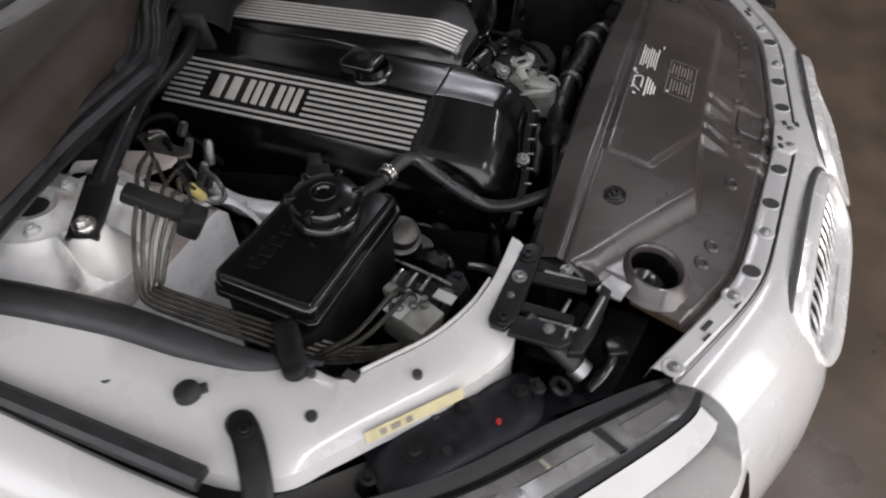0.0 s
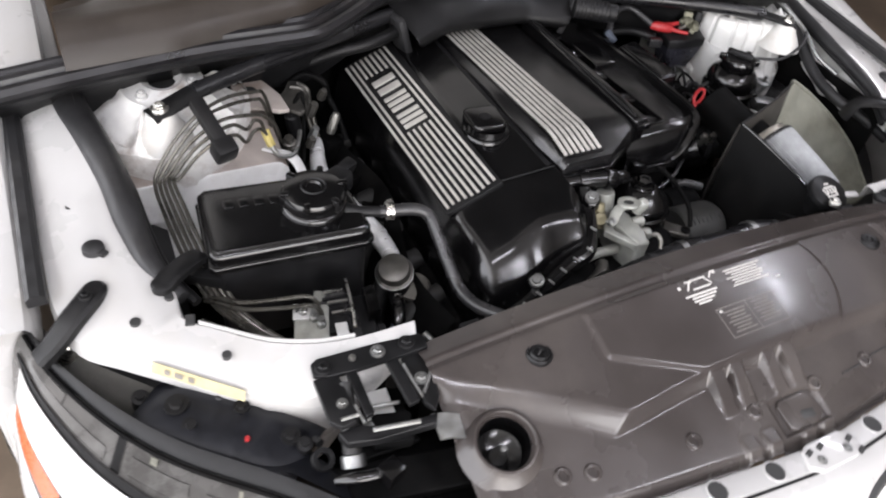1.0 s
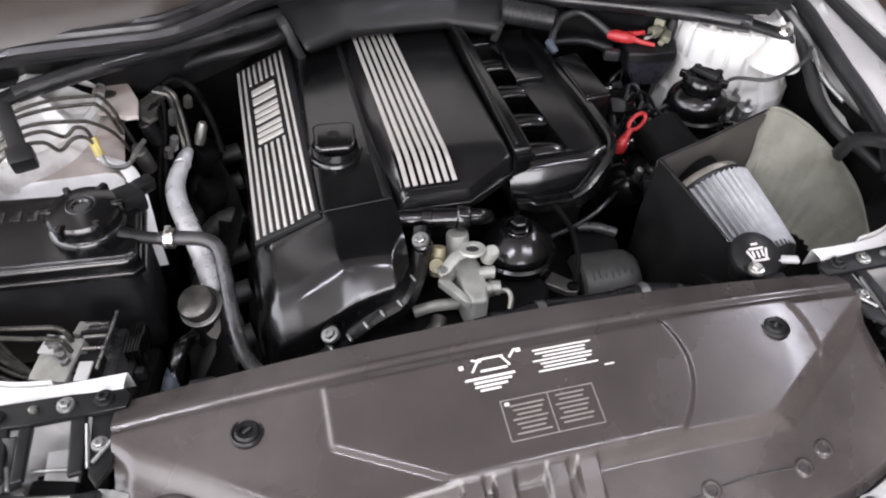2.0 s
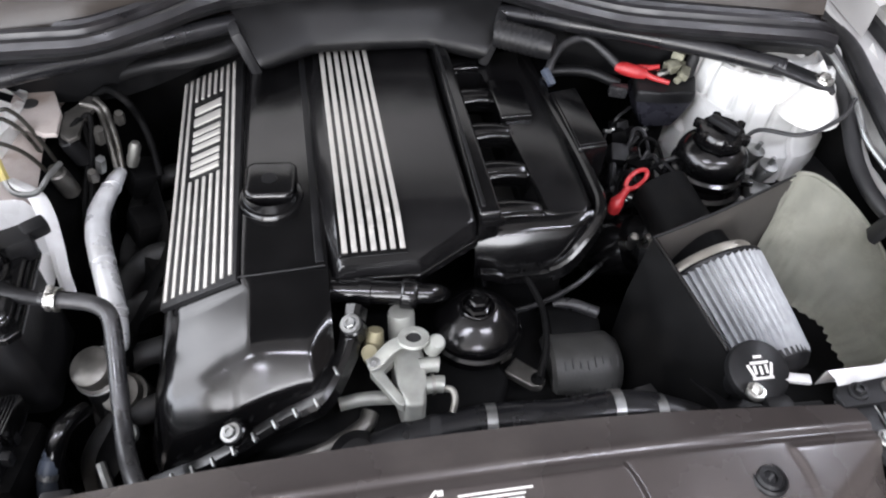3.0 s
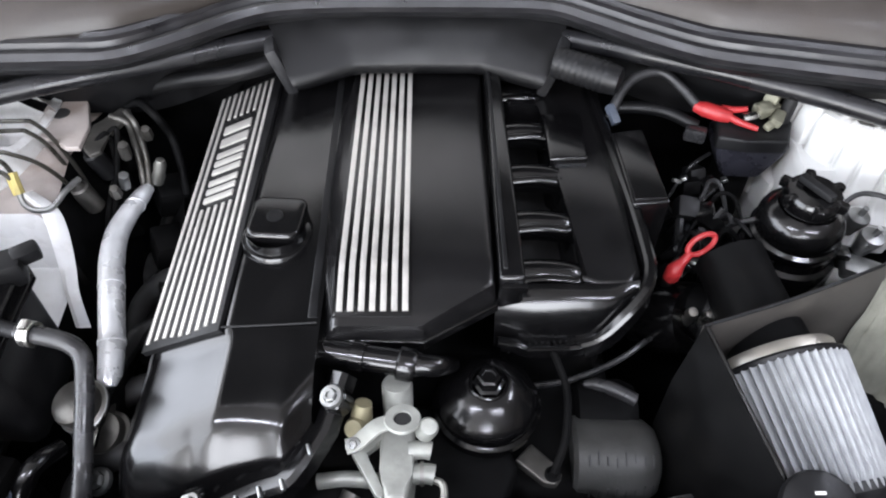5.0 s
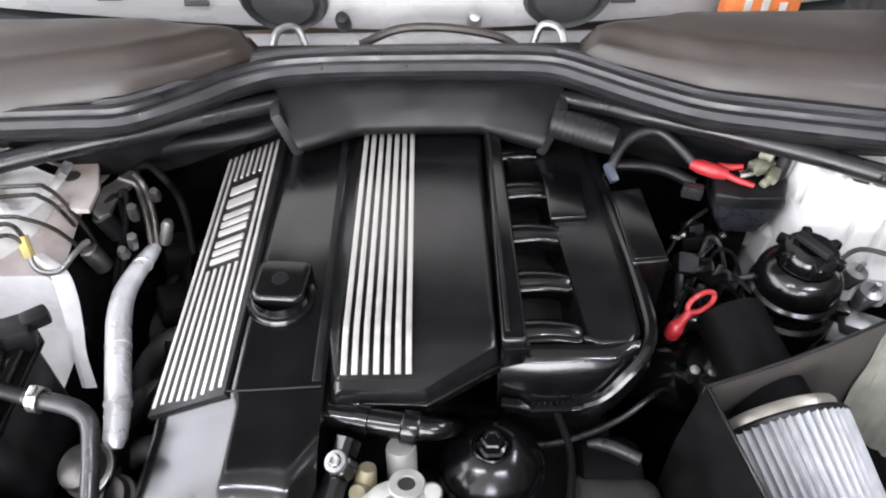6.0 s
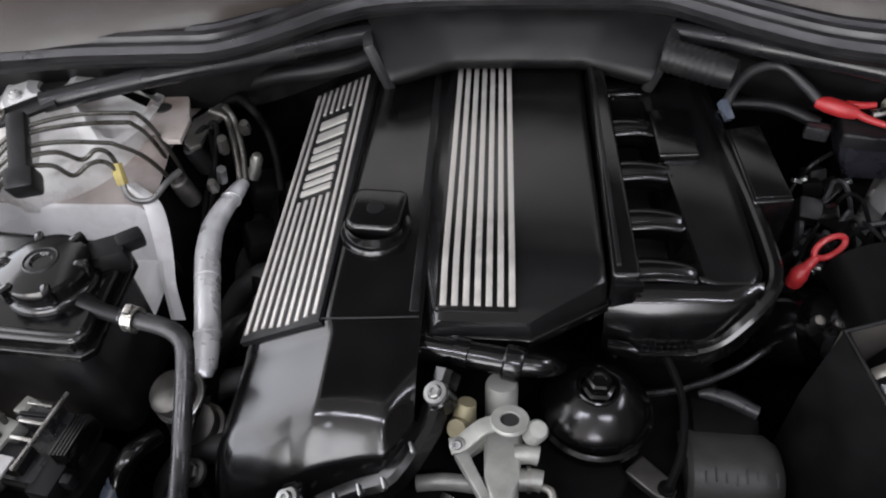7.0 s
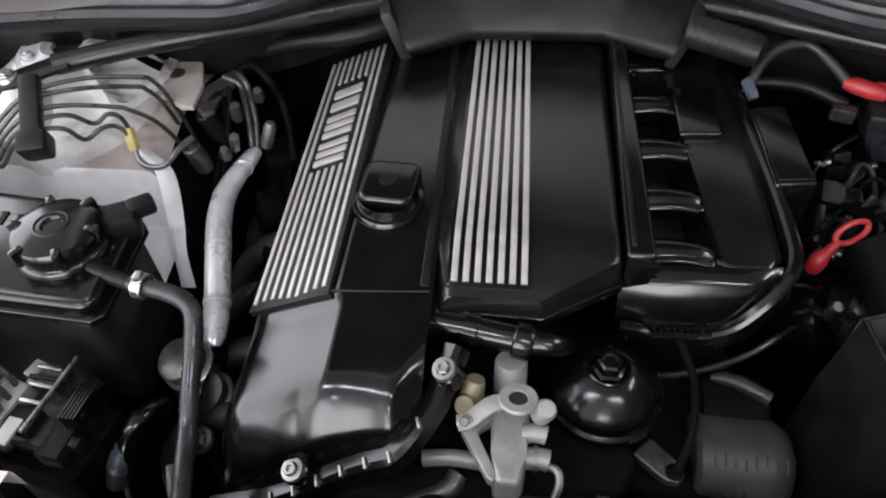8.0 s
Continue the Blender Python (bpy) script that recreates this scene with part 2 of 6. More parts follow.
def tube(bm, points, r, seg=12, steps=6, up=(0.13, 0.21, 0.97)):
    """A round tube through the points, carried without twist; r may be a list along the points."""
    line = [Vector(q) for q in smooth(points, steps)]
    rs = r if isinstance(r, (list, tuple)) else [r] * len(points)
    rad = [float(np.interp(i / (len(line) - 1), np.linspace(0, 1, len(rs)), rs)) for i in range(len(line))]
    side, rings = None, []
    for i, q in enumerate(line):
        way = (line[min(i + 1, len(line) - 1)] - line[max(i - 1, 0)]).normalized()
        side = way.orthogonal() if side is None else side - way * side.dot(way)
        side.normalize()
        other = way.cross(side)
        rings.append([bm.verts.new(q + rad[i] * (side * math.cos(a) + other * math.sin(a))) for a in (2 * math.pi * k / seg for k in range(seg))])
    for a, b in zip(rings, rings[1:]):
        for i in range(seg):
            j = (i + 1) % seg
            bm.faces.new((a[i], a[j], b[j], b[i]))
    bm.faces.new(list(reversed(rings[0])))
    bm.faces.new(rings[-1])
    return bm


def lathe(bm, profile, at, axis=(0, 0, 1), seg=32):
    """Turns a profile of (radius, height) round an axis at a place."""
    m = Matrix.Translation(at) @ Vector(axis).to_track_quat("Z", "Y").to_matrix().to_4x4()
    rings = []
    for r, h in profile:
        if r < 1e-5:
            rings.append([bm.verts.new(m @ Vector((0, 0, h)))])
        else:
            rings.append([bm.verts.new(m @ Vector((x, y, h))) for x, y in circle(r, seg)])
    for a, b in zip(rings, rings[1:]):
        for i in range(seg):
            j = (i + 1) % seg
            q = [a[i % len(a)], a[j % len(a)], b[j % len(b)], b[i % len(b)]]
            q = [v for k, v in enumerate(q) if v not in q[:k]]
            if len(q) > 2:
                bm.faces.new(q)
    return bm


def sheet(bm, rows, thick=0.0, axis=(0, 0, -1)):
    """A skin over rows of points; thick: carried that far along axis to close it."""
    g = [[bm.verts.new(Vector(q)) for q in row] for row in rows]
    for a, b in zip(g, g[1:]):
        for i in range(len(a) - 1):
            bm.faces.new((a[i], a[i + 1], b[i + 1], b[i]))
    if thick:
        d = Vector(axis) * thick
        h = [[bm.verts.new(v.co + d) for v in row] for row in g]
        for a, b in zip(h, h[1:]):
            for i in range(len(a) - 1):
                bm.faces.new((b[i], b[i + 1], a[i + 1], a[i]))
        ring = g[0] + [r[-1] for r in g[1:]] + list(reversed(g[-1][:-1])) + [r[0] for r in reversed(g[1:-1])]
        down = h[0] + [r[-1] for r in h[1:]] + list(reversed(h[-1][:-1])) + [r[0] for r in reversed(h[1:-1])]
        for i in range(len(ring)):
            j = (i + 1) % len(ring)
            bm.faces.new((ring[i], down[i], down[j], ring[j]))
    return bm


def field(bm, f, x0, x1, y0, y1, nx, ny, thick=0.0):
    return sheet(bm, [[(x, y, f(x, y)) for x in np.linspace(x0, x1, nx)] for y in np.linspace(y0, y1, ny)], thick)


def flip(points):
    """The same points on the other side of the car."""
    return [(0.024 - x, y, z) for x, y, z in points]


def bolt(parent, at, r, mat, axis=(0, 0, 1), flange=1.6, name="bolt"):
    bm = mesh()
    lathe(bm, [(0, -0.004), (r * flange, -0.004), (r * flange, 0.001), (r * flange * 0.94, 0.0025), (r, 0.003)], at, axis, 18)
    lathe(bm, [(r, 0.003), (r, r * 0.9), (r * 0.85, r * 1.05), (r * 0.5, r * 1.05), (r * 0.45, r * 0.7), (0, r * 0.7)], at, axis, 6)
    return part(name, bm, mat, parent)


def bump(d, w):
    return math.exp(-((d / w) ** 2))


def step(v, a, b):
    t = min(1.0, max(0.0, (v - a) / (b - a)))
    return t * t * (3 - 2 * t)


# ---- the garage ----
structure("floor", box(mesh(), (0, 0.5, -0.05), (14, 13, 0.1), 0), CONCRETE, "brown stained concrete garage floor", "floor")
structure("ceiling", box(mesh(), (0, 0.5, 3.25), (11, 11, 0.1), 0), CEILING, "plain pale garage ceiling", "ceiling")
for nm, c, s, wm, wl in (("wall_north", (0, 6.05, 1.6), (11.2, 0.1, 3.2), PLASTER, "dark bare garage wall"), ("wall_south_west", (-4.55, -5.05, 1.6), (2.1, 0.1, 3.2), PALE_WALL, "whitewashed garage wall"), ("wall_south_east", (3.35, -5.05, 1.6), (4.5, 0.1, 3.2), PALE_WALL, "whitewashed garage wall"), ("wall_south_lintel", (-1.2, -5.05, 3.13), (4.6, 0.1, 0.14), PALE_WALL, "whitewashed wall above the open door"),
                         ("wall_west_front", (-3.25, -4.25, 1.6), (0.1, 1.5, 3.2), PALE_WALL, "whitewashed garage wall"), ("wall_west_back", (-3.25, 4.45, 1.6), (0.1, 3.1, 3.2), PALE_WALL, "whitewashed garage wall"),
                         ("wall_west_lintel", (-3.25, -0.3, 3.13), (0.1, 6.4, 0.14), PALE_WALL, "whitewashed wall above the open door"), ("wall_east", (5.55, 0.5, 1.6), (0.1, 11, 3.2), PLASTER, "dark bare garage wall")):
    structure(nm, box(mesh(), c, s, 0), wm, wl, "wall")


def batten(at, length, along_x, watts):
    th = thing("ceiling_light", at, "white fluorescent batten light fixed to the ceiling", "light", "ceiling lights")
    x, y, z = at
    sz = (length, 0.1, 0.05) if along_x else (0.1, length, 0.05)
    part("housing", box(mesh(), (x, y, z + 0.035), sz, 0.006), WHITE, th)
    d = Vector((1, 0, 0)) if along_x else Vector((0, 1, 0))
    tube_at = Vector(at) + Vector((0, 0, -0.012))
    part("lamp_tube", tube(mesh(), [tube_at - d * length * 0.48, tube_at, tube_at + d * length * 0.48], 0.016, 10, 2), TUBE, th)
    la = bpy.data.lights.new("batten_glow", "AREA")
    la.shape, la.size, la.size_y, la.energy, la.color = "RECTANGLE", length if along_x else 0.14, 0.14 if along_x else length, watts, (0.96, 0.955, 1.03)
    ob = new("batten_glow", la)
    ob.location = (x, y, z - 0.05)


for bx, by, w in ((-1.3, -1.1, 24), (1.2, -1.4, 24), (2.6, 0.8, 20), (0.0, -3.6, 30)):
    batten((bx, by, 3.14), 1.4, abs(bx) < 2, w)

# ---- the car: painted body ----
car = thing("car", (0.012, 1.0, 0.0), "white saloon car with its bonnet raised, parked in a garage", "car")


def inner_rail(side):
    ins = [(-.800, 1.00, .84), (-.790, .70, .81), (-.768, .51, .785), (-.757, .40, .768), (-.731, .332, .757), (-.717, .280, .748), (-.714, .240, .741),
           (-.672, .203, .738), (-.622, .163, .740), (-.568, .136, .745), (-.512, .122, .75), (-.438, .119, .753)]
    outs = [(-.885, 1.00, .82), (-.872, .70, .79), (-.870, .51, .768), (-.868, .40, .755), (-.864, .315, .745), (-.842, .25, .738), (-.80, .215, .733),
            (-.745, .175, .728), (-.667, .112, .724), (-.597, .072, .728), (-.53, .085, .738), (-.445, .094, .745)]
    drop = [.03, .03, .03, .03, .03, .03, .032, .036, .045, .16, .10, .02]
    ip, op, dp = smooth(ins, 4), smooth(outs, 4), np.interp(np.linspace(0, 11, 45), range(12), drop)
    rows = []
    for a, b, d in zip(ip, op, dp):
        c = a + (b - a) * 0.5 + np.array([0, 0, 0.002])
        e = b + (b - a) * 0.04
        rows.append([a + np.array([0.002, 0, -0.03]), a + np.array([0, 0, -0.004]), a + (b - a) * 0.05, c, a + (b - a) * 0.74, a + (b - a) * 0.88 + np.array([0, 0, -0.003]), b + np.array([0, 0, -0.009]), e + np.array([0, 0, -d])])
    if side > 0:
        rows = [flip(r) for r in rows]
    return sheet(mesh(), rows, 0.0)


def fender(side):
    rows = []
    for y in (.285, .31, .4, .55, .75, 1.0, 1.35, 1.7):
        up = (y - .3) * .1 + .15 * max(0.0, y - .45) * (1 if y < .8 else .35 / (y - .45) if y > .9 else 1)
        rows.append([(-.886, y, .70 + up), (-.893, y, .735 + up), (-.899, y, .742 + up), (-.925, y, .744 + up), (-.945, y, .736 + up), (-.958, y, .715 + up), (-.970, y, .66 + up), (-.984, y, .5 + up * .5), (-.98, y, .36), (-.94, y, .2)])
    return sheet(mesh(), [flip(r) for r in rows] if side > 0 else rows)


for s in (-1, 1):
    rail = part("inner_wing_rail", inner_rail(s), WHITE, car, "white painted inner wing panel with bolt holes")
    for hx, hy, hz, hr in ((-.773, .249, .7425, .007), (-.726, .273, .7485, .006), (-.678, .162, .736, .006), (-.822, .47, .769, .006)):
        q = flip([(hx, hy, hz)])[0] if s > 0 else (hx, hy, hz)
        part("bolt_hole", lathe(mesh(), [(0, 0.0025), (hr, 0.0025), (hr, -0.004), (0, -0.004)], q, (0, 0, 1), 16), INK, rail)
    lip = [(-.699, .2235, .7415), (-.672, .2035, .7395), (-.622, .1635, .7415), (-.568, .1365, .7465), (-.52, .1245, .751)]
    lip = flip(lip) if s > 0 else lip
    part("rail_flange", sweep(mesh(), smooth(lip, 6), [(-.001, -.014), (-.001, .0025), (.001, .0025), (.001, -.014)]), WHITE, rail, "thin upturned flange on the rail")
    q = flip([(-.7085, .2315, .7385)])[0] if s > 0 else (-.7085, .2315, .7385)
    part("rail_notch", box(mesh(), q, (.012, .018, .006), .001, turn(0, 0, 12 * s)), INK, rail)
    part("fender", fender(s), WHITE, car, "white painted front wing")
    ff = [[(-.900, .322, .722), (-.925, .305, .66), (-.946, .288, .60), (-.947, .283, .45)], [(-.915, .325, .736), (-.943, .303, .69), (-.958, .286, .62), (-.962, .282, .45)], [(-.93, .325, .742), (-.960, .30, .70), (-.974, .285, .62), (-.984, .285, .45)]]
    part("fender_front", sheet(mesh(), [flip(r) for r in ff] if s > 0 else ff), WHITE, car)
    gap = [(-.880, y, .752 + (y - .3) * .1) for y in (.315, .45, .7, 1.0, 1.4)]
    gap = flip(gap) if s > 0 else gap
    part("wing_seal", sweep(mesh(), smooth(gap, 3), [(-.012, -.008), (-.012, .006), (-.006, .011), (.006, .011), (.012, .005), (.012, -.008)]), RUBBER, car, "black rubber strip along the wing gutter")


def strut_tower(side):
    cx, cy = -.648, .715
    def f(r, a):
        z = .803 - .018 * step(r, .10, .14) - .16 * step(r, .13, .27)
        ribs = max(0, math.cos(4.5 * a)) ** 14
        z += .006 * ribs * step(r, .085, .105) * step(.19 - r, 0, .04) - .021 * (1 - ribs) * step(r, .082, .094) * step(.160 - r, 0, .014)
        z += .005 * bump(r - .040, .008) - .004 * bump(r - .072, .010)
        return z
    rows = []
    for r in (.0255, .026, .029, .033, .04, .048, .056, .064, .072, .08, .09, .098, .106, .115, .125, .135, .145, .155, .165, .18, .2, .22, .245, .27):
        rows.append([(cx + r * math.cos(a) * .85, cy + r * math.sin(a), f(r, a) - (.05 if r < .0257 else 0)) for a in np.linspace(0, 2 * math.pi, 433 if side > 0 else 97)])
    if side > 0:
        crease = lambda a: -.007 * sum(bump(a - 2 * math.pi + radians(g), .026) for g in (10, 27, 48, 62, 78, 97)) + .003 * math.cos(5.5 * a + .6)
        wall = [[(cx + (r + crease(a)) * math.cos(a) * 1.02, cy + (r + crease(a)) * math.sin(a), z) for a in np.linspace(0, 2 * math.pi, 433)] for r, z in ((.112, .803), (.120, .800), (.1255, .790), (.1275, .775), (.129, .75), (.131, .72), (.134, .695), (.142, .680), (.150, .672), (.152, .62))]
        rows = [[(cx + (x - cx) / .85, y, z + .012 * step(math.hypot((x - cx) / .85, y - cy), .085, .10)) for x, y, z in r] for r in rows[:12]] + wall
    if side < 0:
        rows = rows[:19] + [[(x, y, z - .06) for x, y, z in rows[18]]]
    return sheet(mesh(), [flip(r) for r in rows] if side > 0 else rows)


for s in (-1, 1):
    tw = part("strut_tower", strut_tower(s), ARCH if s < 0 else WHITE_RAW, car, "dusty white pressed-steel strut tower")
    q = flip([(-.648, .715, .797)])[0] if s > 0 else (-.648, .715, .797)
    part("tower_hole", lathe(mesh(), [(0, 0), (.027, 0), (.027, -.004), (0, -.004)], q, (0, 0, 1), 24), INK, tw)
    for k in range(3):
        a = radians(100 + 120 * k)
        q = (-.648 + .05 * math.cos(a), .715 + .06 * math.sin(a), .803)
        q = flip([q])[0] if s > 0 else q
        part("stud_nut", lathe(mesh(), [(.011, -.005), (.011, .001), (.0075, .002), (.0075, .008), (.0035, .008), (.0035, .011), (0, .011)], q, (0, 0, 1), 12), WHITE_RAW, tw)
    prof = [(.45, .60), (.535, .608), (.546, .613), (.551, .709), (.554, .714), (.60, .722), (.66, .738), (.74, .735), (.86, .70)]
    if s > 0:
        prof = [(.60, .66), (.612, .735), (.66, .742), (.74, .735), (.86, .70)]
    cut_x = -.535 if s > 0 else -1
    wall = []
    for y, z in prof:
        wall.append([(-.735, y, z + .0), (-.69, y, z), (-.62, y, z), (-.56, y, z), (-.505, y, z), (-.493, y, z - .003), (-.482, y - .004, z - .014), (-.471, y - .01, z - .05), (-.457, y - .02, z - .11), (-.44, y - .03, .40)])
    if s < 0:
        # front face paler than the ledge: less dust, and front light painted in
        part("arch_front_panel", sheet(mesh(), [r[:7] for r in wall[:5]]), CLEAN_LIT, car, "clean white front face of the wheel arch panel, paler for front light")
        # inner side of the white arch, coloured black for the shaded gap
        part("arch_shaded_side", sheet(mesh(), [r[6:] for r in wall]), DARK, car, "wheel arch inner side, painted black for the shade beside the engine")
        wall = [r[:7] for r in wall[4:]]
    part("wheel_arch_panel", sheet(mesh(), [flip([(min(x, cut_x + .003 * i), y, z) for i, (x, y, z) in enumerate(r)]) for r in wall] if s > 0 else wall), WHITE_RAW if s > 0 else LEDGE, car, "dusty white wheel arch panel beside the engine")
    if s < 0:
        edge = smooth([(-.521, .581, .724), (-.484, .548, .719), (-.471, .522, .695), (-.466, .501, .66), (-.465, .486, .63), (-.462, .465, .58)], 6)
        out = smooth([(-.508, .588, .724), (-.468, .560, .720), (-.455, .540, .697), (-.449, .511, .66), (-.446, .485, .63), (-.442, .465, .58)], 6)
        part("arch_flange", sheet(mesh(), [edge, [(a + b) / 2 + Vector((-.002, -.003, .003)) for a, b in zip(map(Vector, edge), map(Vector, out))], out], .0015, (.5, .4, -.7)), CLEAN_LIT, car, "curved white flange of the wheel arch")
        part("panel_slot", box(mesh(), (-.526, .574, .7145), (.016, .007, .003), .001, turn(0, 0, 8)), INK, car)
    # side walls painted black to stand for the shade below the rails
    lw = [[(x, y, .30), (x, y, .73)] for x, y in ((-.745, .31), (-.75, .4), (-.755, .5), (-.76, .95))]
    part("side_wall", sheet(mesh(), [flip(r) for r in lw] if s > 0 else lw), DARK, car, "inner side wall of the engine bay, black for the shade there")
# undertray and bulkhead close the depth; their black stands for its shade
part("bay_floor", box(mesh(), (.012, .42, .22), (1.52, .98, .02), .004), DARK, car, "undertray below the engine, black for the shade in the depth")
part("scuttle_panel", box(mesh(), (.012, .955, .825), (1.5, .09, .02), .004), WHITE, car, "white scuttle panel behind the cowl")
part("bulkhead", box(mesh(), (.012, .905, .55), (1.5, .02, .60), .004), DARK, car, "bulkhead behind the engine, black for the shade in the depth")

# nose panel with the kidney grilles
def nose_y(x):
    """Rear edge of the slam panel: nearly straight behind the grilles, swept back towards the lamps."""
    edge = lambda u: float(np.interp(abs(u), [0, .09, .18, .30, .35, .40, .456, .546, .60], [-.226, -.218, -.209, -.197, -.188, -.168, -.141, -.095, -.07]))
    return sum(edge(x - .012 + d) for d in (-.03, -.02, -.01, 0, .01, .02, .03)) / 7


def nose_row(x):
    y, k = nose_y(x), abs(x - .012) / .56
    lift = .012 * (1 - k)
    out = x + math.copysign(.03 * k, x - .012)
    mid = lambda w: x + (out - x) * w
    return [(x, y + .004, .655 + lift), (x, y, .681 + lift), (x, y - .003, .683 + lift), (x, y - .029, .682 + lift), (mid(.3), y - .031, .677 + lift), (mid(.3), y - .034, .677 + lift), (mid(.4), y - .0355, .681 + lift), (mid(.6), y - .050, .680 + lift),
            (mid(.8), y - .060, .676 + lift * .9), (out, y - .068, .671 + lift * .8), (out, y - .076, .664 + lift * .5), (out, y - .092, .652), (out, y - .130, .61), (out, y - .158, .56), (out, y - .176, .50), (out, y - .186, .42), (out, y - .18, .36), (out, y - .13, .22)]


bm = sheet(mesh(), [nose_row(x) for x in np.linspace(-.535, .559, 141)])
cut = [f for f in bm.faces if abs(abs(f.calc_center_median().x - .012) - .195) < .160 and .555 < f.calc_center_median().z < .662]
bmesh.ops.delete(bm, geom=cut, context="FACES")
nose = part("nose_panel", bm, WHITE, car, "white painted nose panel and front bumper")
def strip(x, d=.0145):
    """A place on the slam panel's strip, d behind its front edge."""
    return (x, nose_y(x) - d, .6825 + .012 * (1 - abs(x - .012) / .56))


for u in (.093, .182, .337):
    for x in (.012 - u, .012 + u):
        part("hole", lathe(mesh(), [(0, .0022), (.012, .0022), (.013, -.004)], strip(x), (0, 0, 1), 20), INK, nose)
        part("hole_lip", lathe(mesh(), [(.0125, .0005), (.0135, .0022), (.0155, .0005)], strip(x), (0, 0, 1), 20), WHITE, nose)
for u, w, d in ((.456, .022, .0145), (.405, .016, .026), (.475, .016, .026)):
    for x in (.012 - u, .012 + u):
        sl = math.degrees(math.atan2(nose_y(x + .01) - nose_y(x - .01), .02))
        part("slot", box(mesh(), strip(x, d), (w, .007 if d < .02 else .004, .004), .001, turn(0, 0, sl)), INK, nose)
for u, d in ((.537, .022), (.392, .012), (.25, .016), (.024, .022), (-.024, .022)):
    for x in ((.012 - u, .012 + u) if u > .05 else (.012 + u,)):
        part("screw_dimple", lathe(mesh(), [(0, .001), (.010, .0012), (.013, .0022), (.015, .0005)], strip(x, d), (0, 0, 1), 20), WHITE, nose)
        bolt(nose, Vector(strip(x, d)) + Vector((0, 0, .002)), .0048, GALV, flange=1.6)
# centre bracket of the slam panel
part("centre_bracket", prism(mesh(), [(-.03, .0), (-.036, -.022), (-.02, -.034), (.044, -.034), (.06, -.022), (.054, .0), (.04, .006), (-.016, .006)], .690, .6985, .003, 0, Matrix.Translation((0, -.226, 0))), WHITE, nose)
for x, y in ((-.022, -.232), (.048, -.236), (.052, -.256), (.0, -.23)):
    part("slot", box(mesh(), (x, y, .6985), (.012, .007, .0035), .001, turn(0, 0, 20)), INK, nose)


def kidney(side):
    cx = .012 + side * .195
    def rim(k, grow, dy):
        a = 2 * math.pi * k / 56
        c, s_ = math.cos(a), math.sin(a)
        u = math.copysign(abs(c) ** .6, c) * (.163 + grow)
        v = math.copysign(abs(s_) ** .55, s_) * (.052 + grow)
        return (cx + u, nose_y(cx + u) - .126 - dy + v * .68, .610 + v)
    bm = mesh()
    rings = [[rim(k, gr, dy) for k in range(57)] for gr, dy in ((.022, -.016), (.0205, .004), (.019, .010), (.015, .0125), (.008, .012), (.003, .008), (.0, .0), (-.004, -.018), (-.008, -.035))]
    sheet(bm, rings)
    g = part("kidney_grille", bm, SURROUND, car, "chrome kidney-shaped grille surround, coloured pale for its white reflection, with vertical slats")
    part("surround_gap", sheet(mesh(), [[rim(k, gr, dy) for k in range(57)] for gr, dy in ((.0275, -.010), (.0270, -.003), (.0215, -.003), (.021, -.012))]), INK, g, "dark gap round the surround")
    bm = mesh()
    sheet(bm, [[rim(k, gr, dy) for k in range(57)] for gr, dy in ((-.006, -.03), (-.012, -.045), (-.03, -.05), (-.0519, -.05))])
    part("backing", bm, INK, g, "black recess behind the slats")
    for k in range(13):
        u = -.150 + .025 * k
        x = cx + u
        h = .054 * (1 - (abs(u) / .18) ** 3.5)
        pts = [(x + .010 * (v / .05) ** 2 * math.copysign(1, u), nose_y(x) - .112 + v * .66 - .010 * (1 - (v / .055) ** 2), .610 + v) for v in (-h, -h * .6, 0, h * .6, h)]
        part("slat", sweep(mesh(), smooth(pts, 2), [(-.0022, -.03), (-.0022, -.004), (0, 0), (.0022, -.004), (.0022, -.03)], (0, -1, .5)), GLOSS, g)
        part("slat_edge", sweep(mesh(), smooth(pts, 2), [(-.0016, -.002), (-.0013, .0014), (0, .0022), (.0013, .0014), (.0016, -.002)], (0, -1, .5)), CHROME, g)
    return g


kidney(-1), kidney(1)
crease = [(x, nose_y(x) - .0325, .6775 + .012 * (1 - abs(x - .012) / .56)) for x in np.linspace(-.53, .554, 70)]
part("panel_gap", sweep(mesh(), crease, [(-.0018, -.003), (-.0018, .0008), (.0018, .0008), (.0018, -.003)]), PAD, nose, "dark gap between slam panel and bumper")


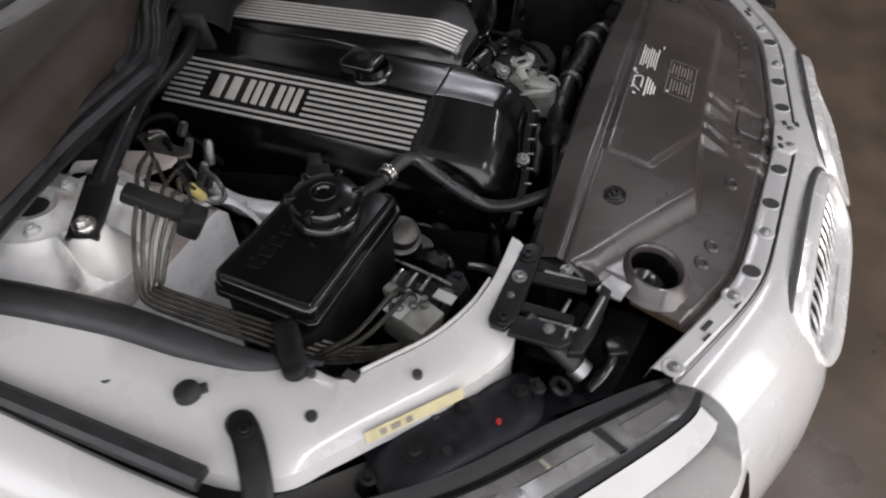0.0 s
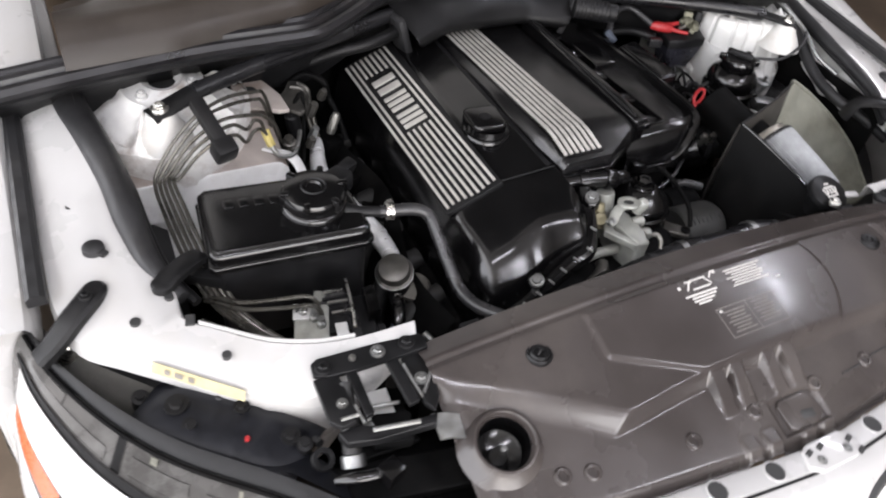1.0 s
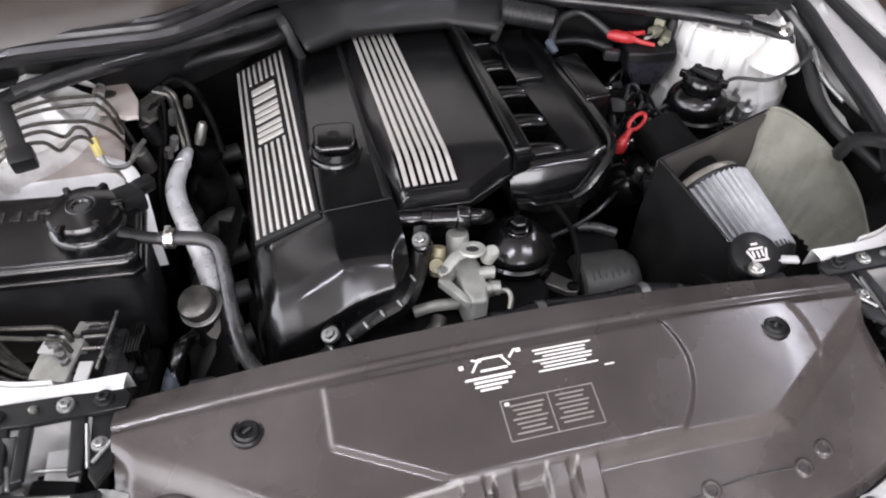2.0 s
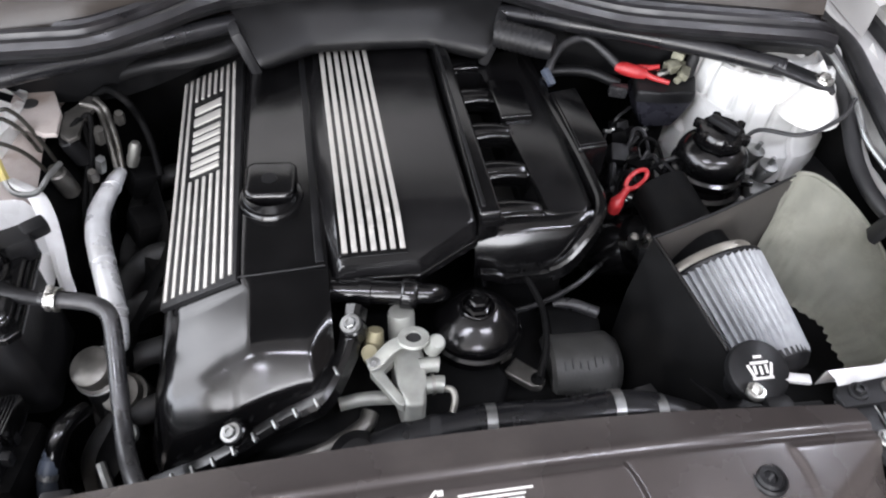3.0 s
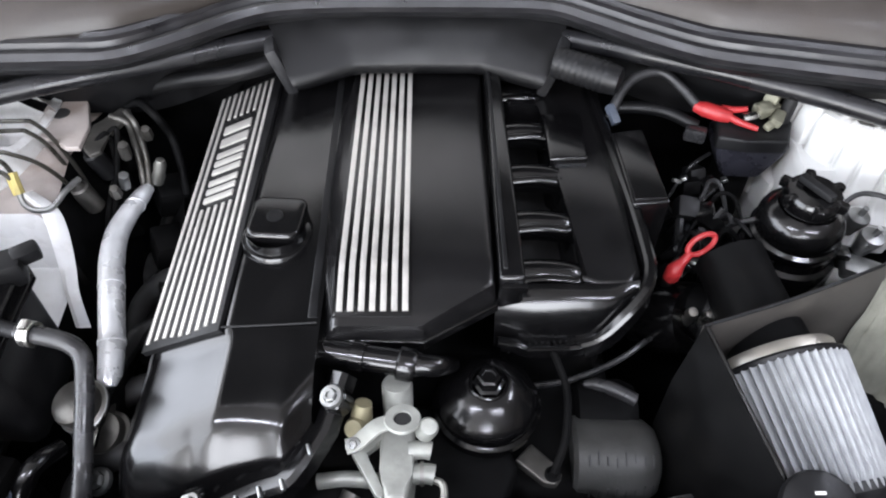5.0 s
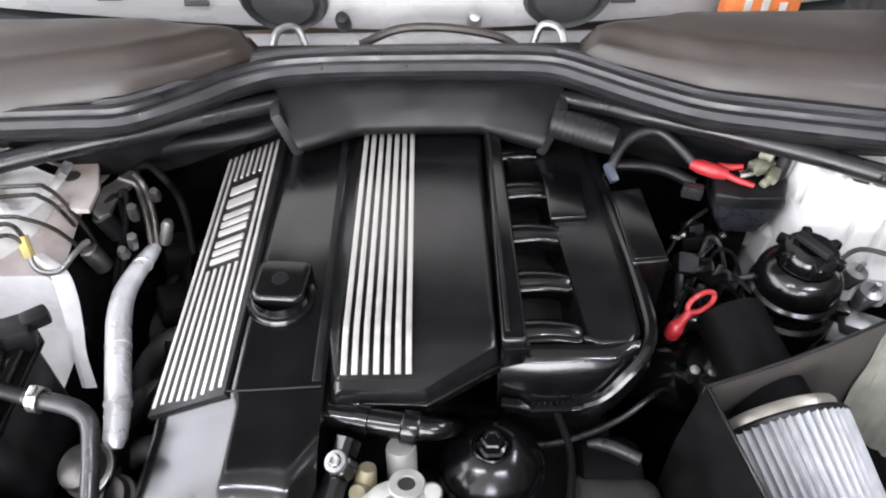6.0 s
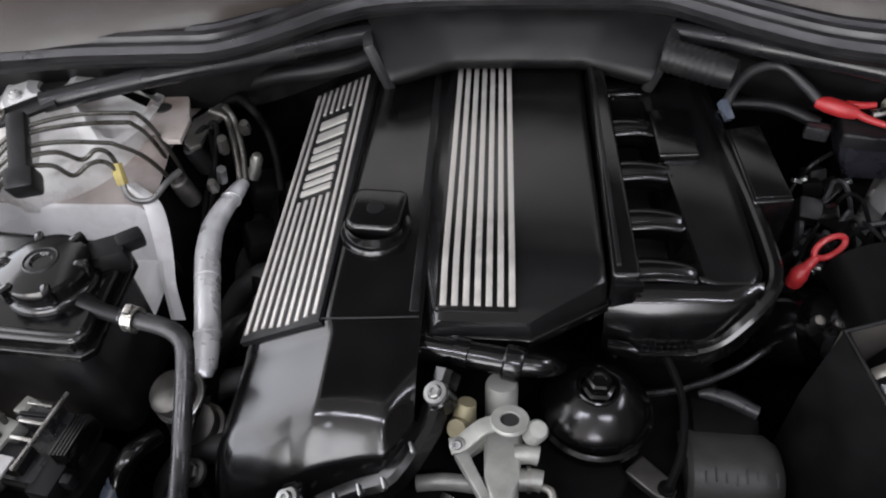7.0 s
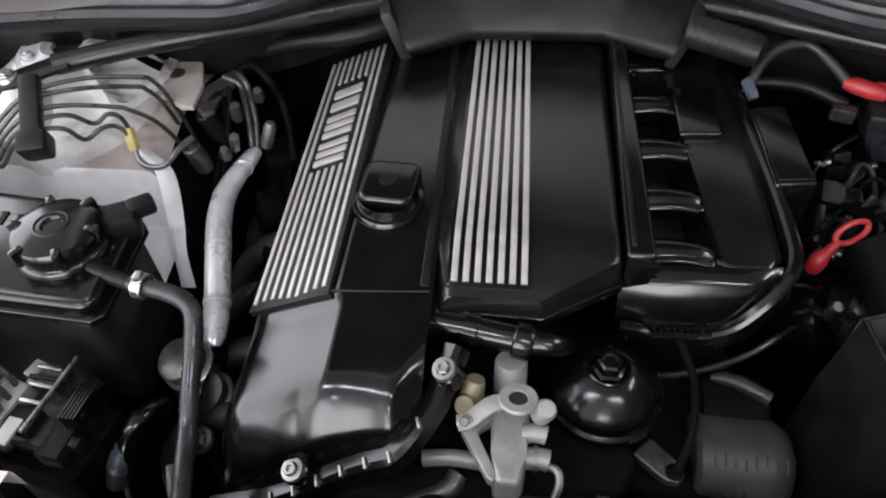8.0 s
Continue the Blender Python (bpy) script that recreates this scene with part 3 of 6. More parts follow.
def headlamp(side):
    rear = [(-.905, .315, .715), (-.877, .25, .70), (-.821, .16, .69), (-.755, .08, .688), (-.66, -.005, .688), (-.58, -.085, .688), (-.548, -.118, .683)]
    front = [(-.945, .285, .60), (-.938, .17, .585), (-.895, .03, .57), (-.82, -.08, .565), (-.715, -.17, .57), (-.62, -.225, .60), (-.582, -.205, .66)]
    rp, fp = smooth(rear, 5), smooth(front, 5)
    def row(w, lift):
        return [tuple(a + (b - a) * w + np.array([0, 0, lift])) for a, b in zip(rp, fp)]
    fl = (lambda r: flip(r)) if side > 0 else (lambda r: r)
    h = part("headlamp", sheet(mesh(), [fl([(x, y, z - .11) for x, y, z in row(.0, 0)]), fl(row(-.03, -.012)), fl(row(-.03, .004)), fl(row(.07, .008)), fl(row(.1, .002)), fl(row(.12, -.006))]), SATIN, car, "grey headlamp unit with a hazed cover")
    part("lens", sheet(mesh(), [fl(row(w, .036 * math.sin(math.pi * min(1, w * .8)) - .002)) for w in np.linspace(.1, 1.0, 13)]), LENS_GREY, h, "hazed grey plastic lens")
    n = len(rp)
    sub = lambda w, a, b, lift: fl([tuple(rp[i] + (fp[i] - rp[i]) * w + np.array([0, 0, lift])) for i in range(a, b)])
    part("white_reflector", sheet(mesh(), [sub(w, 2, n - 3, .041) for w in (.47, .54, .60, .66)]), WHITE, h, "white reflector strip")
    part("turn_signal", sheet(mesh(), [sub(w, 2, 9, .034) for w in (.80, .85, .9, .96)]), AMBER, h, "amber turn signal")
    part("lamp_edge", sheet(mesh(), [sub(w, 2, 20, .040) for w in (.66, .70, .75, .79)]), WHITE, h, "pale lower reflector")
    lens_at = lambda w, u, up: np.array([np.interp(u * (n - 1), range(n), [p[k] for p in rp]) * (1 - w) + np.interp(u * (n - 1), range(n), [p[k] for p in fp]) * w for k in range(3)]) + np.array([0, 0, .036 * math.sin(math.pi * min(1, w * .8)) - .002 + up])
    part("lens_frame", sheet(mesh(), [fl([tuple(lens_at(w, u, up)) for u in np.linspace(.03, .97, 30)]) for w, up in ((.385, 0), (.39, .005), (.45, .006), (.465, .001))]), SATIN, h, "black frame line under the lens")
    for u0, u1, w0, w1, m in ((.10, .22, .14, .26, LENS_GREY), (.20, .34, .25, .36, LENS_GREY), (.36, .38, .12, .37, SATIN), (.40, .52, .20, .34, LENS_GREY), (.44, .455, .13, .19, FELT), (.55, .68, .22, .36, LENS_GREY), (.60, .607, .13, .22, FELT), (.70, .715, .13, .37, SATIN), (.74, .86, .18, .34, LENS_GREY), (.89, .95, .16, .32, LENS_GREY)):
        part("lens_detail", sheet(mesh(), [fl([tuple(lens_at(w, u, up)) for u in np.linspace(u0, u1, 7)]) for w, up in ((w0, -.0005), (w0 + .012, .0018), (w1 - .012, .0018), (w1, -.0005))]), m, h)
    part("lens_rim", tube(mesh(), fl([tuple(lens_at(.115, u, .004)) for u in np.linspace(.02, .98, 16)]), .0028, 8, 3), DARK, h)
    return h


headlamp(-1), headlamp(1)
# bumper corner under each headlamp
for s in (-1, 1):
    edge = smooth([(-.952, .30, .62), (-.947, .285, .597), (-.940, .17, .582), (-.897, .03, .567), (-.822, -.08, .562), (-.716, -.172, .567), (-.60, -.225, .58), (-.54, -.235, .60)], 5)
    rows = [[tuple(q + np.array([-.012 * w, -.012 * w, -h])) for q in edge] for w, h in ((0, -.004), (.5, .003), (1.2, .03), (2, .12), (2.2, .22), (1.0, .34))]
    part("bumper_corner", sheet(mesh(), [flip(r) for r in rows] if s > 0 else rows), WHITE, car, "white painted bumper corner under the headlamp")
# black lamp back and cables in the well behind each headlamp
for s in (-1, 1):
    fl = (lambda r: flip(r)) if s > 0 else (lambda r: r)
    lb = part("lamp_back", sheet(mesh(), [fl(r) for r in (
        [(-.80, .17, .58), (-.70, .08, .58), (-.62, .02, .58), (-.585, -.03, .58)],
        [(-.80, .17, .665), (-.70, .10, .675), (-.625, .045, .675), (-.585, -.01, .66)],
        [(-.82, .14, .68), (-.73, .06, .69), (-.645, .0, .69), (-.59, -.06, .685)])]), BLUE, car, "dark blue-black plastic back of the headlamp")
    part("well_liner", sheet(mesh(), [fl(r) for r in ([(-.90, .34, .70), (-.84, .25, .69), (-.75, .18, .66), (-.60, .07, .60)], [(-.89, .26, .66), (-.83, .17, .63), (-.74, .08, .58), (-.58, -.02, .5)])]), LINER, car, "grey liner under the headlamp")
    wave = lambda u, v: (-.705 + .115 * u * .76 + .055 * v * .64, .095 - .115 * u * .64 + .045 * v * .76, .655 + .042 * math.sqrt(max(0.0, 1 - (.92 * u) ** 4)) * math.sqrt(max(0.0, 1 - (.95 * v) ** 4)) - .004 * bump(u - .35, .06))
    part("lamp_cover", sheet(mesh(), [fl([wave(u, v) for u in np.linspace(-1, 1, 25)]) for v in np.linspace(-1, 1, 13)]), BLUE, lb, "rounded blue-black lamp cover")
    for u, v, r in ((-.55, .1, .015), (.1, .55, .010), (.75, .2, .012)):
        q = fl([wave(u, v)])[0]
        part("cover_knob", lathe(mesh(), [(0, .008), (r * .5, .008), (r * .6, .004), (r, .004), (r * 1.05, -.004)], q, (0, 0, 1), 16), SATIN, lb)
    part("cover_lead", tube(mesh(), fl([wave(-.2, .9), (-.70, .13, .69), (-.66, .12, .67), (-.63, .09, .66), (-.60, .03, .68)]), .006, 8), RUBBER, lb)
    q = fl([(-.682, .060, .698)])[0]
    part("red_light", lathe(mesh(), [(0, .002), (.003, .002), (.003, -.004)], q, (0, 0, 1), 10), RED, lb, "tiny red marking")
    for k, (x, y, z, r) in enumerate(((-.86, .275, .70, .014), (-.74, .105, .69, .012), (-.62, .03, .69, .010), (-.79, .18, .675, .011))):
        q = fl([(x, y, z)])[0]
        part("lamp_fastener", lathe(mesh(), [(0, .012), (r * .5, .012), (r * .55, .006), (r, .005), (r, -.02)], q, (0.1, -.2, 1), 14), SATIN if k else STEEL, lb)

# dark splash panels closing the corner under each end of the radiator cover
for s in (-1, 1):
    part("splash_panel", box(mesh(), (.012 + s * .505, -.075, .610), (.21, .24, .008), .002, turn(0, 0, s * 18)), DARK, car, "black splash panel below the headlamp corner")

# bonnet, raised behind the engine: pressed white inner frame, dark pad
def bon(u, v):
    """u across, v from the hinge edge upwards."""
    return (.012 + u, .995 - v * .38 + .05 * u * u, .855 + v * .92 + .06 * abs(u) ** 1.5)
bonnet = part("bonnet", sheet(mesh(), [[bon(u, v) for u in np.linspace(-.76, .76, 31)] for v in (-.02, 0, .02, .1, .3, .6, .9, 1.15, 1.2)], .02, (0, 1, .4)), WHITE, car, "raised white bonnet with a pressed inner frame")
part("insulation_pad", sheet(mesh(), [[Vector(bon(u, v)) + Vector((0, -.02, -.008)) for u in np.linspace(-.66, .66, 15)] for v in (.28, .5, .8, 1.12)], .015, (0, 1, .4)), PAD, bonnet, "black felt pad")
for u in (-.215, .235):
    part("hinge_recess", lathe(mesh(), [(0, .012), (.048, .012), (.056, .002), (.064, .012), (.07, .004)], Vector(bon(u, .055)) + Vector((0, -.006, -.003)), (0, -.92, -.38), 28), INK, bonnet, "round recess with a pale lip")
for u in (-.5, -.36, .33, .45, .56):
    part("frame_slot", box(mesh(), Vector(bon(u, .03)) + Vector((0, -.002, 0)), (.04, .006, .012), .002, turn(-20, 0, 0)), INK, bonnet)
part("windscreen", sheet(mesh(), [[(.012 + u, 1.03 + v * .75 - .12 * u * u + .0, .83 + v * .42) for u in np.linspace(-.72, .72, 13)] for v in (0, .3, .6, 1.0)]), WINDSCREEN, car, "dark tinted windscreen")
part("roof", sheet(mesh(), [[(.012 + u, 1.78 + w * 1.4 - .12 * u * u, 1.25 + .1 * math.sin(w * 2.5)) for u in np.linspace(-.66, .66, 9)] for w in (0, .3, .6, 1.0)], .03), WHITE, car, "white roof")
part("cabin_side", sheet(mesh(), [[(x, y, z) for x, z in ((-.90, .25), (-.93, .6), (-.90, .95), (-.68, 1.25))] for y in (1.7, 2.4, 3.1)]), WHITE, car)
part("cabin_side", sheet(mesh(), [[(.024 - x, y, z) for x, z in ((-.90, .25), (-.93, .6), (-.90, .95), (-.68, 1.25))] for y in (1.7, 2.4, 3.1)]), WHITE, car)
part("tail_panel", sheet(mesh(), [[(u, y, z) for u in np.linspace(-.9, .92, 5)] for y, z in ((3.1, 1.25), (3.2, .9), (3.2, .25))]), WHITE, car)
for s in (-1, 1):
    for wy in (.55, 2.9):
        wx = .012 + s * .80
        wh = part("wheel", lathe(mesh(), [(.30, -.09), (.318, -.07), (.32, 0), (.318, .07), (.30, .09), (.22, .09), (.21, .06), (.21, -.06), (.22, -.09), (.30, -.09)], (wx, wy, .32), (1, 0, 0), 40), RUBBER, car, "black tyre")
        part("rim", lathe(mesh(), [(0, .05), (.06, .06), (.20, .07), (.214, .08), (.214, -.08), (0, -.07)], (wx, wy, .32), (s, 0, 0), 32), ALU, wh)

# ---- cowl ----
cowl = thing("cowl_panel", (.012, .80, .72), "black cowl panel with a ribbed rubber bonnet seal", "cowl panel")
SEAL_LINE = [(-.90, .635, .868), (-.78, .655, .872), (-.60, .683, .873), (-.46, .690, .873), (-.38, .697, .873), (-.30, .747, .873), (-.25, .785, .874), (-.19, .810, .876), (-.10, .816, .878), (.02, .817, .878),
             (.12, .816, .878), (.205, .812, .876), (.26, .783, .874), (.32, .742, .873), (.40, .695, .873), (.50, .668, .873), (.60, .646, .872), (.68, .634, .868), (.725, .636, .855)]
line = smooth(SEAL_LINE, 5)
part("bonnet_seal", sweep(mesh(), line, [(.012, -.014), (.014, -.004), (.010, .001), (.008, .004), (.003, .005), (.0, .0015), (-.004, .002), (-.007, .010), (-.013, .013), (-.019, .010), (-.022, .004), (-.026, .004), (-.031, .011), (-.037, .012), (-.043, .006), (-.046, -.014)]), SEAL, cowl, "ribbed dusty rubber seal")
part("gutter_panel", sheet(mesh(), [[(x, y + dy, z + dz) for x, y, z in line] for dy, dz in ((.03, -.004), (-.008, -.010), (-.017, -.015), (-.012, -.024), (.02, -.036), (.05, -.08), (.06, -.14))]), SATIN, cowl, "black plastic gutter below the seal")


def filter_cover(side):
    def f(x, y):
        u = (abs(x - .012) - .20) / .72
        edge = np.interp(abs(x - .012), [.19, .25, .32, .40, .52, .64, .9], [.845, .815, .775, .728, .70, .672, .64])
        d = y - edge
        z = .872 + .034 * step(d, -.004, .012) + .026 * step(d, .008, .05) + .008 * step(d, .05, .11)
        z -= .062 * step(.262 - abs(x - .012), 0, .045) + .05 * step(y, .835, .885)
        z += .004 * step(abs(x - .012), .345, .375) * step(d, .0, .03)
        return z - .05 * step(abs(x - .012), .66, .80) * step(d, .06, .15)
    rows = []
    for w in np.linspace(0, 1, 26):
        row = []
        for a in [*np.linspace(.20, .795 if side < 0 else .70, 42), .797 if side < 0 else .702]:
            edge = np.interp(a, [.19, .25, .32, .40, .52, .64, .9], [.845, .815, .775, .728, .70, .672, .64])
            y = edge + w * (.89 - edge)
            row.append((.012 + side * a, y, f(.012 + side * a, y) - (.06 if a > (.796 if side < 0 else .701) else 0)))
        rows.append(row)
    return sheet(mesh(), rows)


for s in (-1, 1):
    part("filter_cover", filter_cover(s), COWL, cowl, "domed grey-brown plastic cabin filter cover")
part("centre_cover", field(mesh(), lambda x, y: .868 + .010 * step(y, .825, .86) - .04 * step(y, .87, .91) + .004 * bump(y - .86, .02), -.23, .254, .822, .91, 25, 12), SATIN, cowl, "grey-brown centre cover of the cowl")
part("wiper_arm", tube(mesh(), [(-.08, .90, .865), (-.02, .91, .885), (.05, .912, .886), (.13, .905, .875), (.17, .89, .86)], .007, 8), COWL, cowl, "dull curved linkage")
for s in (-1, 1):
    x0 = .012 + s * .155
    part("drain_hose", tube(mesh(), [(x0 + s * .02, .90, .85), (x0 + s * .035, .915, .885), (x0 + s * .06, .90, .89), (x0 + s * .07, .88, .87)], .006, 8), GALV, cowl)
part("cap_nut", lathe(mesh(), [(0, .014), (.009, .011), (.012, 0), (.012, -.03)], (.10, .945, .885), (0, -.6, .6), 16), GALV, cowl)
part("cap_nut", lathe(mesh(), [(0, .014), (.009, .011), (.012, 0), (.012, -.03)], (-.11, .945, .885), (0, -.6, .6), 16), SATIN, cowl)

for s in (-1, 1):
    hp = [[(-.815, y, .80 + (y - .6) * .09), (-.815, y, .855 + (y - .6) * .12), (-.83, y, .862 + (y - .6) * .12), (-.885, y, .855 + (y - .6) * .12), (-.892, y, .80 + (y - .6) * .1)] for y in (.70, .705, .8, 1.0, 1.3)]
    part("hinge_panel", sheet(mesh(), [flip(r) for r in hp] if s > 0 else hp), WHITE, car, "white panel beside the cowl")

# air duct in the middle of the bulkhead
duct = thing("air_duct", (.012, .80, .74), "black plastic air intake duct in front of the bulkhead", "air duct")
xs = [-1.05, -1, -.62, -.5, 0, .5, .62, 1, 1.05]
def duct_row(half, y, bow, z, sag):
    return [(.014 + half * u, y - bow * step(abs(u), .5, 1.0), z + sag * step(abs(u), .5, 1.0)) for u in xs]
part("duct_body", sheet(mesh(), [duct_row(.150, .81, .0, .770, 0), duct_row(.156, .772, .030, .786, -.004), duct_row(.163, .762, .036, .794, -.004), duct_row(.168, .758, .036, .802, -.003), duct_row(.175, .760, .030, .812, .0), duct_row(.200, .784, -.008, .844, .002), duct_row(.215, .795, -.02, .856, .002), duct_row(.222, .812, -.015, .862, .004), duct_row(.22, .84, -.01, .862, .004)]), DUCT, duct, angle=75)
part("duct_end", box(mesh(), (-.185, .77, .80), (.018, .05, .085), .008, turn(0, -18, 12)), RUBBER, duct)
part("duct_end", box(mesh(), (.21, .77, .80), (.018, .05, .085), .008, turn(0, 18, -12)), RUBBER, duct)
# ribbed sleeve on the duct
bm = mesh()
p0, p1 = Vector((.205, .738, .828)), Vector((.292, .695, .822))
prof = [(0, 0)]
L = (p1 - p0).length
for k in range(9):
    prof += [(.021, k * L * .088 + .001), (.0222, k * L * .088 + .003), (.0222, k * L * .088 + .006), (.021, k * L * .088 + .008)]
prof += [(.021, L * .85), (.019, L * .96), (.012, L), (0, L)]
part("ribbed_sleeve", lathe(bm, prof, p0, p1 - p0, 24), SATIN, duct, "ribbed black rubber sleeve")
# twin hoses on the other side
part("side_hose", tube(mesh(), [(-.175, .780, .812), (-.215, .758, .807), (-.265, .748, .800), (-.335, .754, .786), (-.40, .770, .755)], [.014, .0135, .013, .012, .011]), DUCT, duct, "fat grey rubber hose")
part("side_hose", tube(mesh(), [(-.190, .808, .828), (-.235, .795, .822), (-.285, .789, .815), (-.345, .784, .80), (-.41, .785, .775)], [.012, .0115, .011, .0105, .010]), DUCT, duct)


# ---- strut braces ----
def brace(side):
    pts = [(-.667, .577, .812), (-.640, .590, .820), (-.61, .603, .826), (-.50, .658, .832), (-.36, .722, .834), (-.215, .785, .832), (-.17, .805, .825)]
    if side > 0:
        pts = flip(pts)
    else:
        pts[:4] = [(-.668, .604, .816), (-.641, .615, .823), (-.61, .626, .828), (-.50, .668, .834)]
    th = thing("strut_brace", pts[0], "black tubular strut brace bolted to the strut tower", "strut brace", "strut braces")
    part("brace_tube", tube(mesh(), pts[2:], .0142, 14), BRACE, th)
    a, b = Vector(pts[0]), Vector(pts[2])
    way = (b - a).normalized()
    bm = mesh()
    sweep(bm, [a - way * .018, a, a + way * .03, b, b + way * .02], [(-.02, -.003), (-.02, .002), (-.016, .004), (.016, .004), (.02, .002), (.02, -.003)])
    part("end_plate", bm, SATIN, th)
    part("pad", lathe(mesh(), [(0, -.001), (.021, -.001), (.0235, -.006), (.027, -.018), (.038, -.034), (.050, -.055)], a, (0, 0, 1), 24), WHITE_RAW, th)
    bolt(th, a + Vector((0, 0, .006)), .009, STEEL)
    return th


brace(-1), brace(1)

# ---- radiator cover ----
shroud = thing("radiator_cover", (.012, -.06, .70), "brown-black plastic cover over the radiator support with printed notes", "radiator cover")
RIBS = (-.088, -.053, .006, .041)


def cover_z(x, y):
    u = abs(x - .012)
    top = .767 - .12 * u * u + .20 * y
    low = .712 - .12 * u * u + .30 * (y + .15) - .010 * step(u, .44, .47)
    # front edge of the plateau, swept back on both flanks
    yr = -.102 - .010 * bump(x + .26, .10)
    yb = -.108 + (u - .245) * .64
    on = step(y - yr, -.007, .008)
    flank = step((y - yb) * .84, -.026, .004)
    k = min(on, 1 - (1 - flank) * step(u, .20, .26))
    z = low + (top - low) * k
    # raised middle field
    ys = -.034 - .52 * (x + .223)
    xe = .203 - 6.0 * (y + .012) ** 2
    z += .0042 * step(x, -.228, -.219) * step(xe - x, 0, .008) * (step(y - ys, -.005, .005) if x < -.10 else 1.0) * step(.040 - y, 0, .010) * step(y - yr, 0, .012)
    z += .0035 * step(x, .372 - 5.0 * (y + .01) ** 2, .380 - 5.0 * (y + .01) ** 2) * flank * step(.038 - y, 0, .008)
    # fingers running down in front of the plateau
    lift = float(np.interp(y, [-.160, -.150, -.120, -.098, -.088], [.702, .712, .732, .745, .7495]))
    for r in RIBS:
        side = step(.0135 - abs(x - r), 0, .0035)
        if side > 0 and lift > z:
            z += (lift - z) * side
    # recess round the latch
    z -= .006 * step(.045 - abs(x - .014), 0, .006) * step(.026 - abs(y + .178), 0, .006)
    # crease and rear band
    z -= .004 * bump(y - .046, .005) + .55 * max(0.0, y - .050)
    edge = nose_y(x) + .006
    return z - .012 * step(edge + .012 - y, 0, .012)


rows = []
for w in np.linspace(0, 1, 120):
    row = []
    for x in np.linspace(-.452, .476, 420):
        front = nose_y(x) + .004
        back = .086 + .010 * math.cos(x * 3.2) - .006 * step(x, .2, .45)
        y = front + (back - front) * w
        row.append((x, y, cover_z(x, y)))
    rows.append(row)
rows.append([(x, y + .003, z - .02) for x, y, z in rows[-1]])
bm = sheet(mesh(), rows)
hole = [f for f in bm.faces if math.hypot(f.calc_center_median().x + .398, f.calc_center_median().y + .074) < .040]
bmesh.ops.delete(bm, geom=hole, context="FACES")
part("cover_skin", bm, SHROUD, shroud, angle=60)
for x, y in ((-.309, .006), (.331, .006)):
    z = cover_z(x, y)
    c = part("clip", lathe(mesh(), [(0, .002), (.006, .002), (.007, .0045), (.0115, .005), (.014, .002), (.0165, .003), (.0185, .0005), (.0185, -.006)], (x, y, z), (0, .05, 1), 24), SATIN, shroud, "black expanding clip")
    part("clip_centre", box(mesh(), (x, y, z + .0035), (.010, .003, .002), .0006, turn(0, 0, 35)), INK, c)
for x, y in ((-.347, -.134), (-.309, -.144), (-.162, -.160), (.171, -.152), (.29, -.150), (.325, -.135), (-.055, -.158), (.062, -.155)):
    part("clip", lathe(mesh(), [(0, .001), (.006, .001), (.0065, .003), (.009, .0034), (.0115, .0015), (.0125, -.003)], (x, y, cover_z(x, y)), (0, -.2, 1), 18), SHROUD, shroud)
part("latch_plate", prism(mesh(), [(-.030, -.018), (-.022, -.024), (.024, -.024), (.034, -.014), (.032, .014), (.022, .021), (-.024, .021), (-.031, .014)], -.004, .006, .003, 0, Matrix.Translation((.014, -.176, cover_z(.014, -.176))) @ turn(14, 0, 0)), SHROUD, shroud, "brown-black latch plate in its recess")
part("latch_slot", box(mesh(), (.022, -.186, cover_z(.022, -.186) + .006), (.022, .012, .004), .002, turn(14, 0, -8)), INK, shroud)
lead = [(.118, -.158), (.15, -.156), (.19, -.150), (.24, -.147), (.29, -.149)]
part("seam_line", tube(mesh(), [(x, y, cover_z(x, y) + .0003) for x, y in lead], .0011, 6), INK, shroud)
# printed notes: pictogram, lines of text and a framed block, as plain bars
def decal(x, y, w, d, mat, rz=0.0, name="print_bar"):
    g = 4
    rows_ = []
    for v in (-.5, .5):
        row = []
        for k in range(g + 1):
            u = -.5 + k / g
            px = x + u * w * math.cos(rz) - v * d * math.sin(rz)
            py = y + u * w * math.sin(rz) + v * d * math.cos(rz)
            row.append((px, py, cover_z(px, py) + .0012))
        rows_.append(row)
    part(name, sheet(mesh(), rows_), mat, shroud)
PX, PY = .013, .016
for x, y, w, d, rz in ((-.082, .004, .005, .005, 0), (-.045, -.004, .032, .0028, 0), (-.0655, .003, .017, .0026, .9), (-.030, .004, .016, .0026, -1.0), (-.063, .009, .012, .0024, -.3), (-.046, .010, .030, .0024, 0), (-.020, .011, .014, .0026, .8), (-.012, .013, .006, .005, 0),
                      (-.052, -.012, .058, .003, 0), (-.05, -.0168, .044, .0028, 0), (-.053, -.0216, .038, .0028, 0), (-.055, -.0262, .024, .0026, 0)):
    decal(x + PX, y + PY, w, d, PRINT, rz)
for k in range(7):
    decal(.040 - .003 * (k % 2) + PX, .008 - k * .0043 + PY, .072 - .010 * (k % 3), .0021, PRINT)
decal(.088 + PX, -.024 + PY, .012, .002, PRINT)
for k in range(7):
    decal(-.008, -.034 - k * .0052, .040 - .006 * (k % 3), .002, PRINT_DIM)
    decal(.043, -.032 - k * .0052, .040 - .006 * ((k + 1) % 3), .002, PRINT_DIM)
for x, y, w, d in ((.0175, -.0265, .108, .0014), (.0175, -.0720, .108, .0014), (-.0365, -.049, .0014, .046), (.0715, -.049, .0014, .046), (.0175, -.049, .0014, .046)):
    decal(x, y, w, d, PRINT_DIM)
decal(-.030, -.031, .005, .004, PRINT)

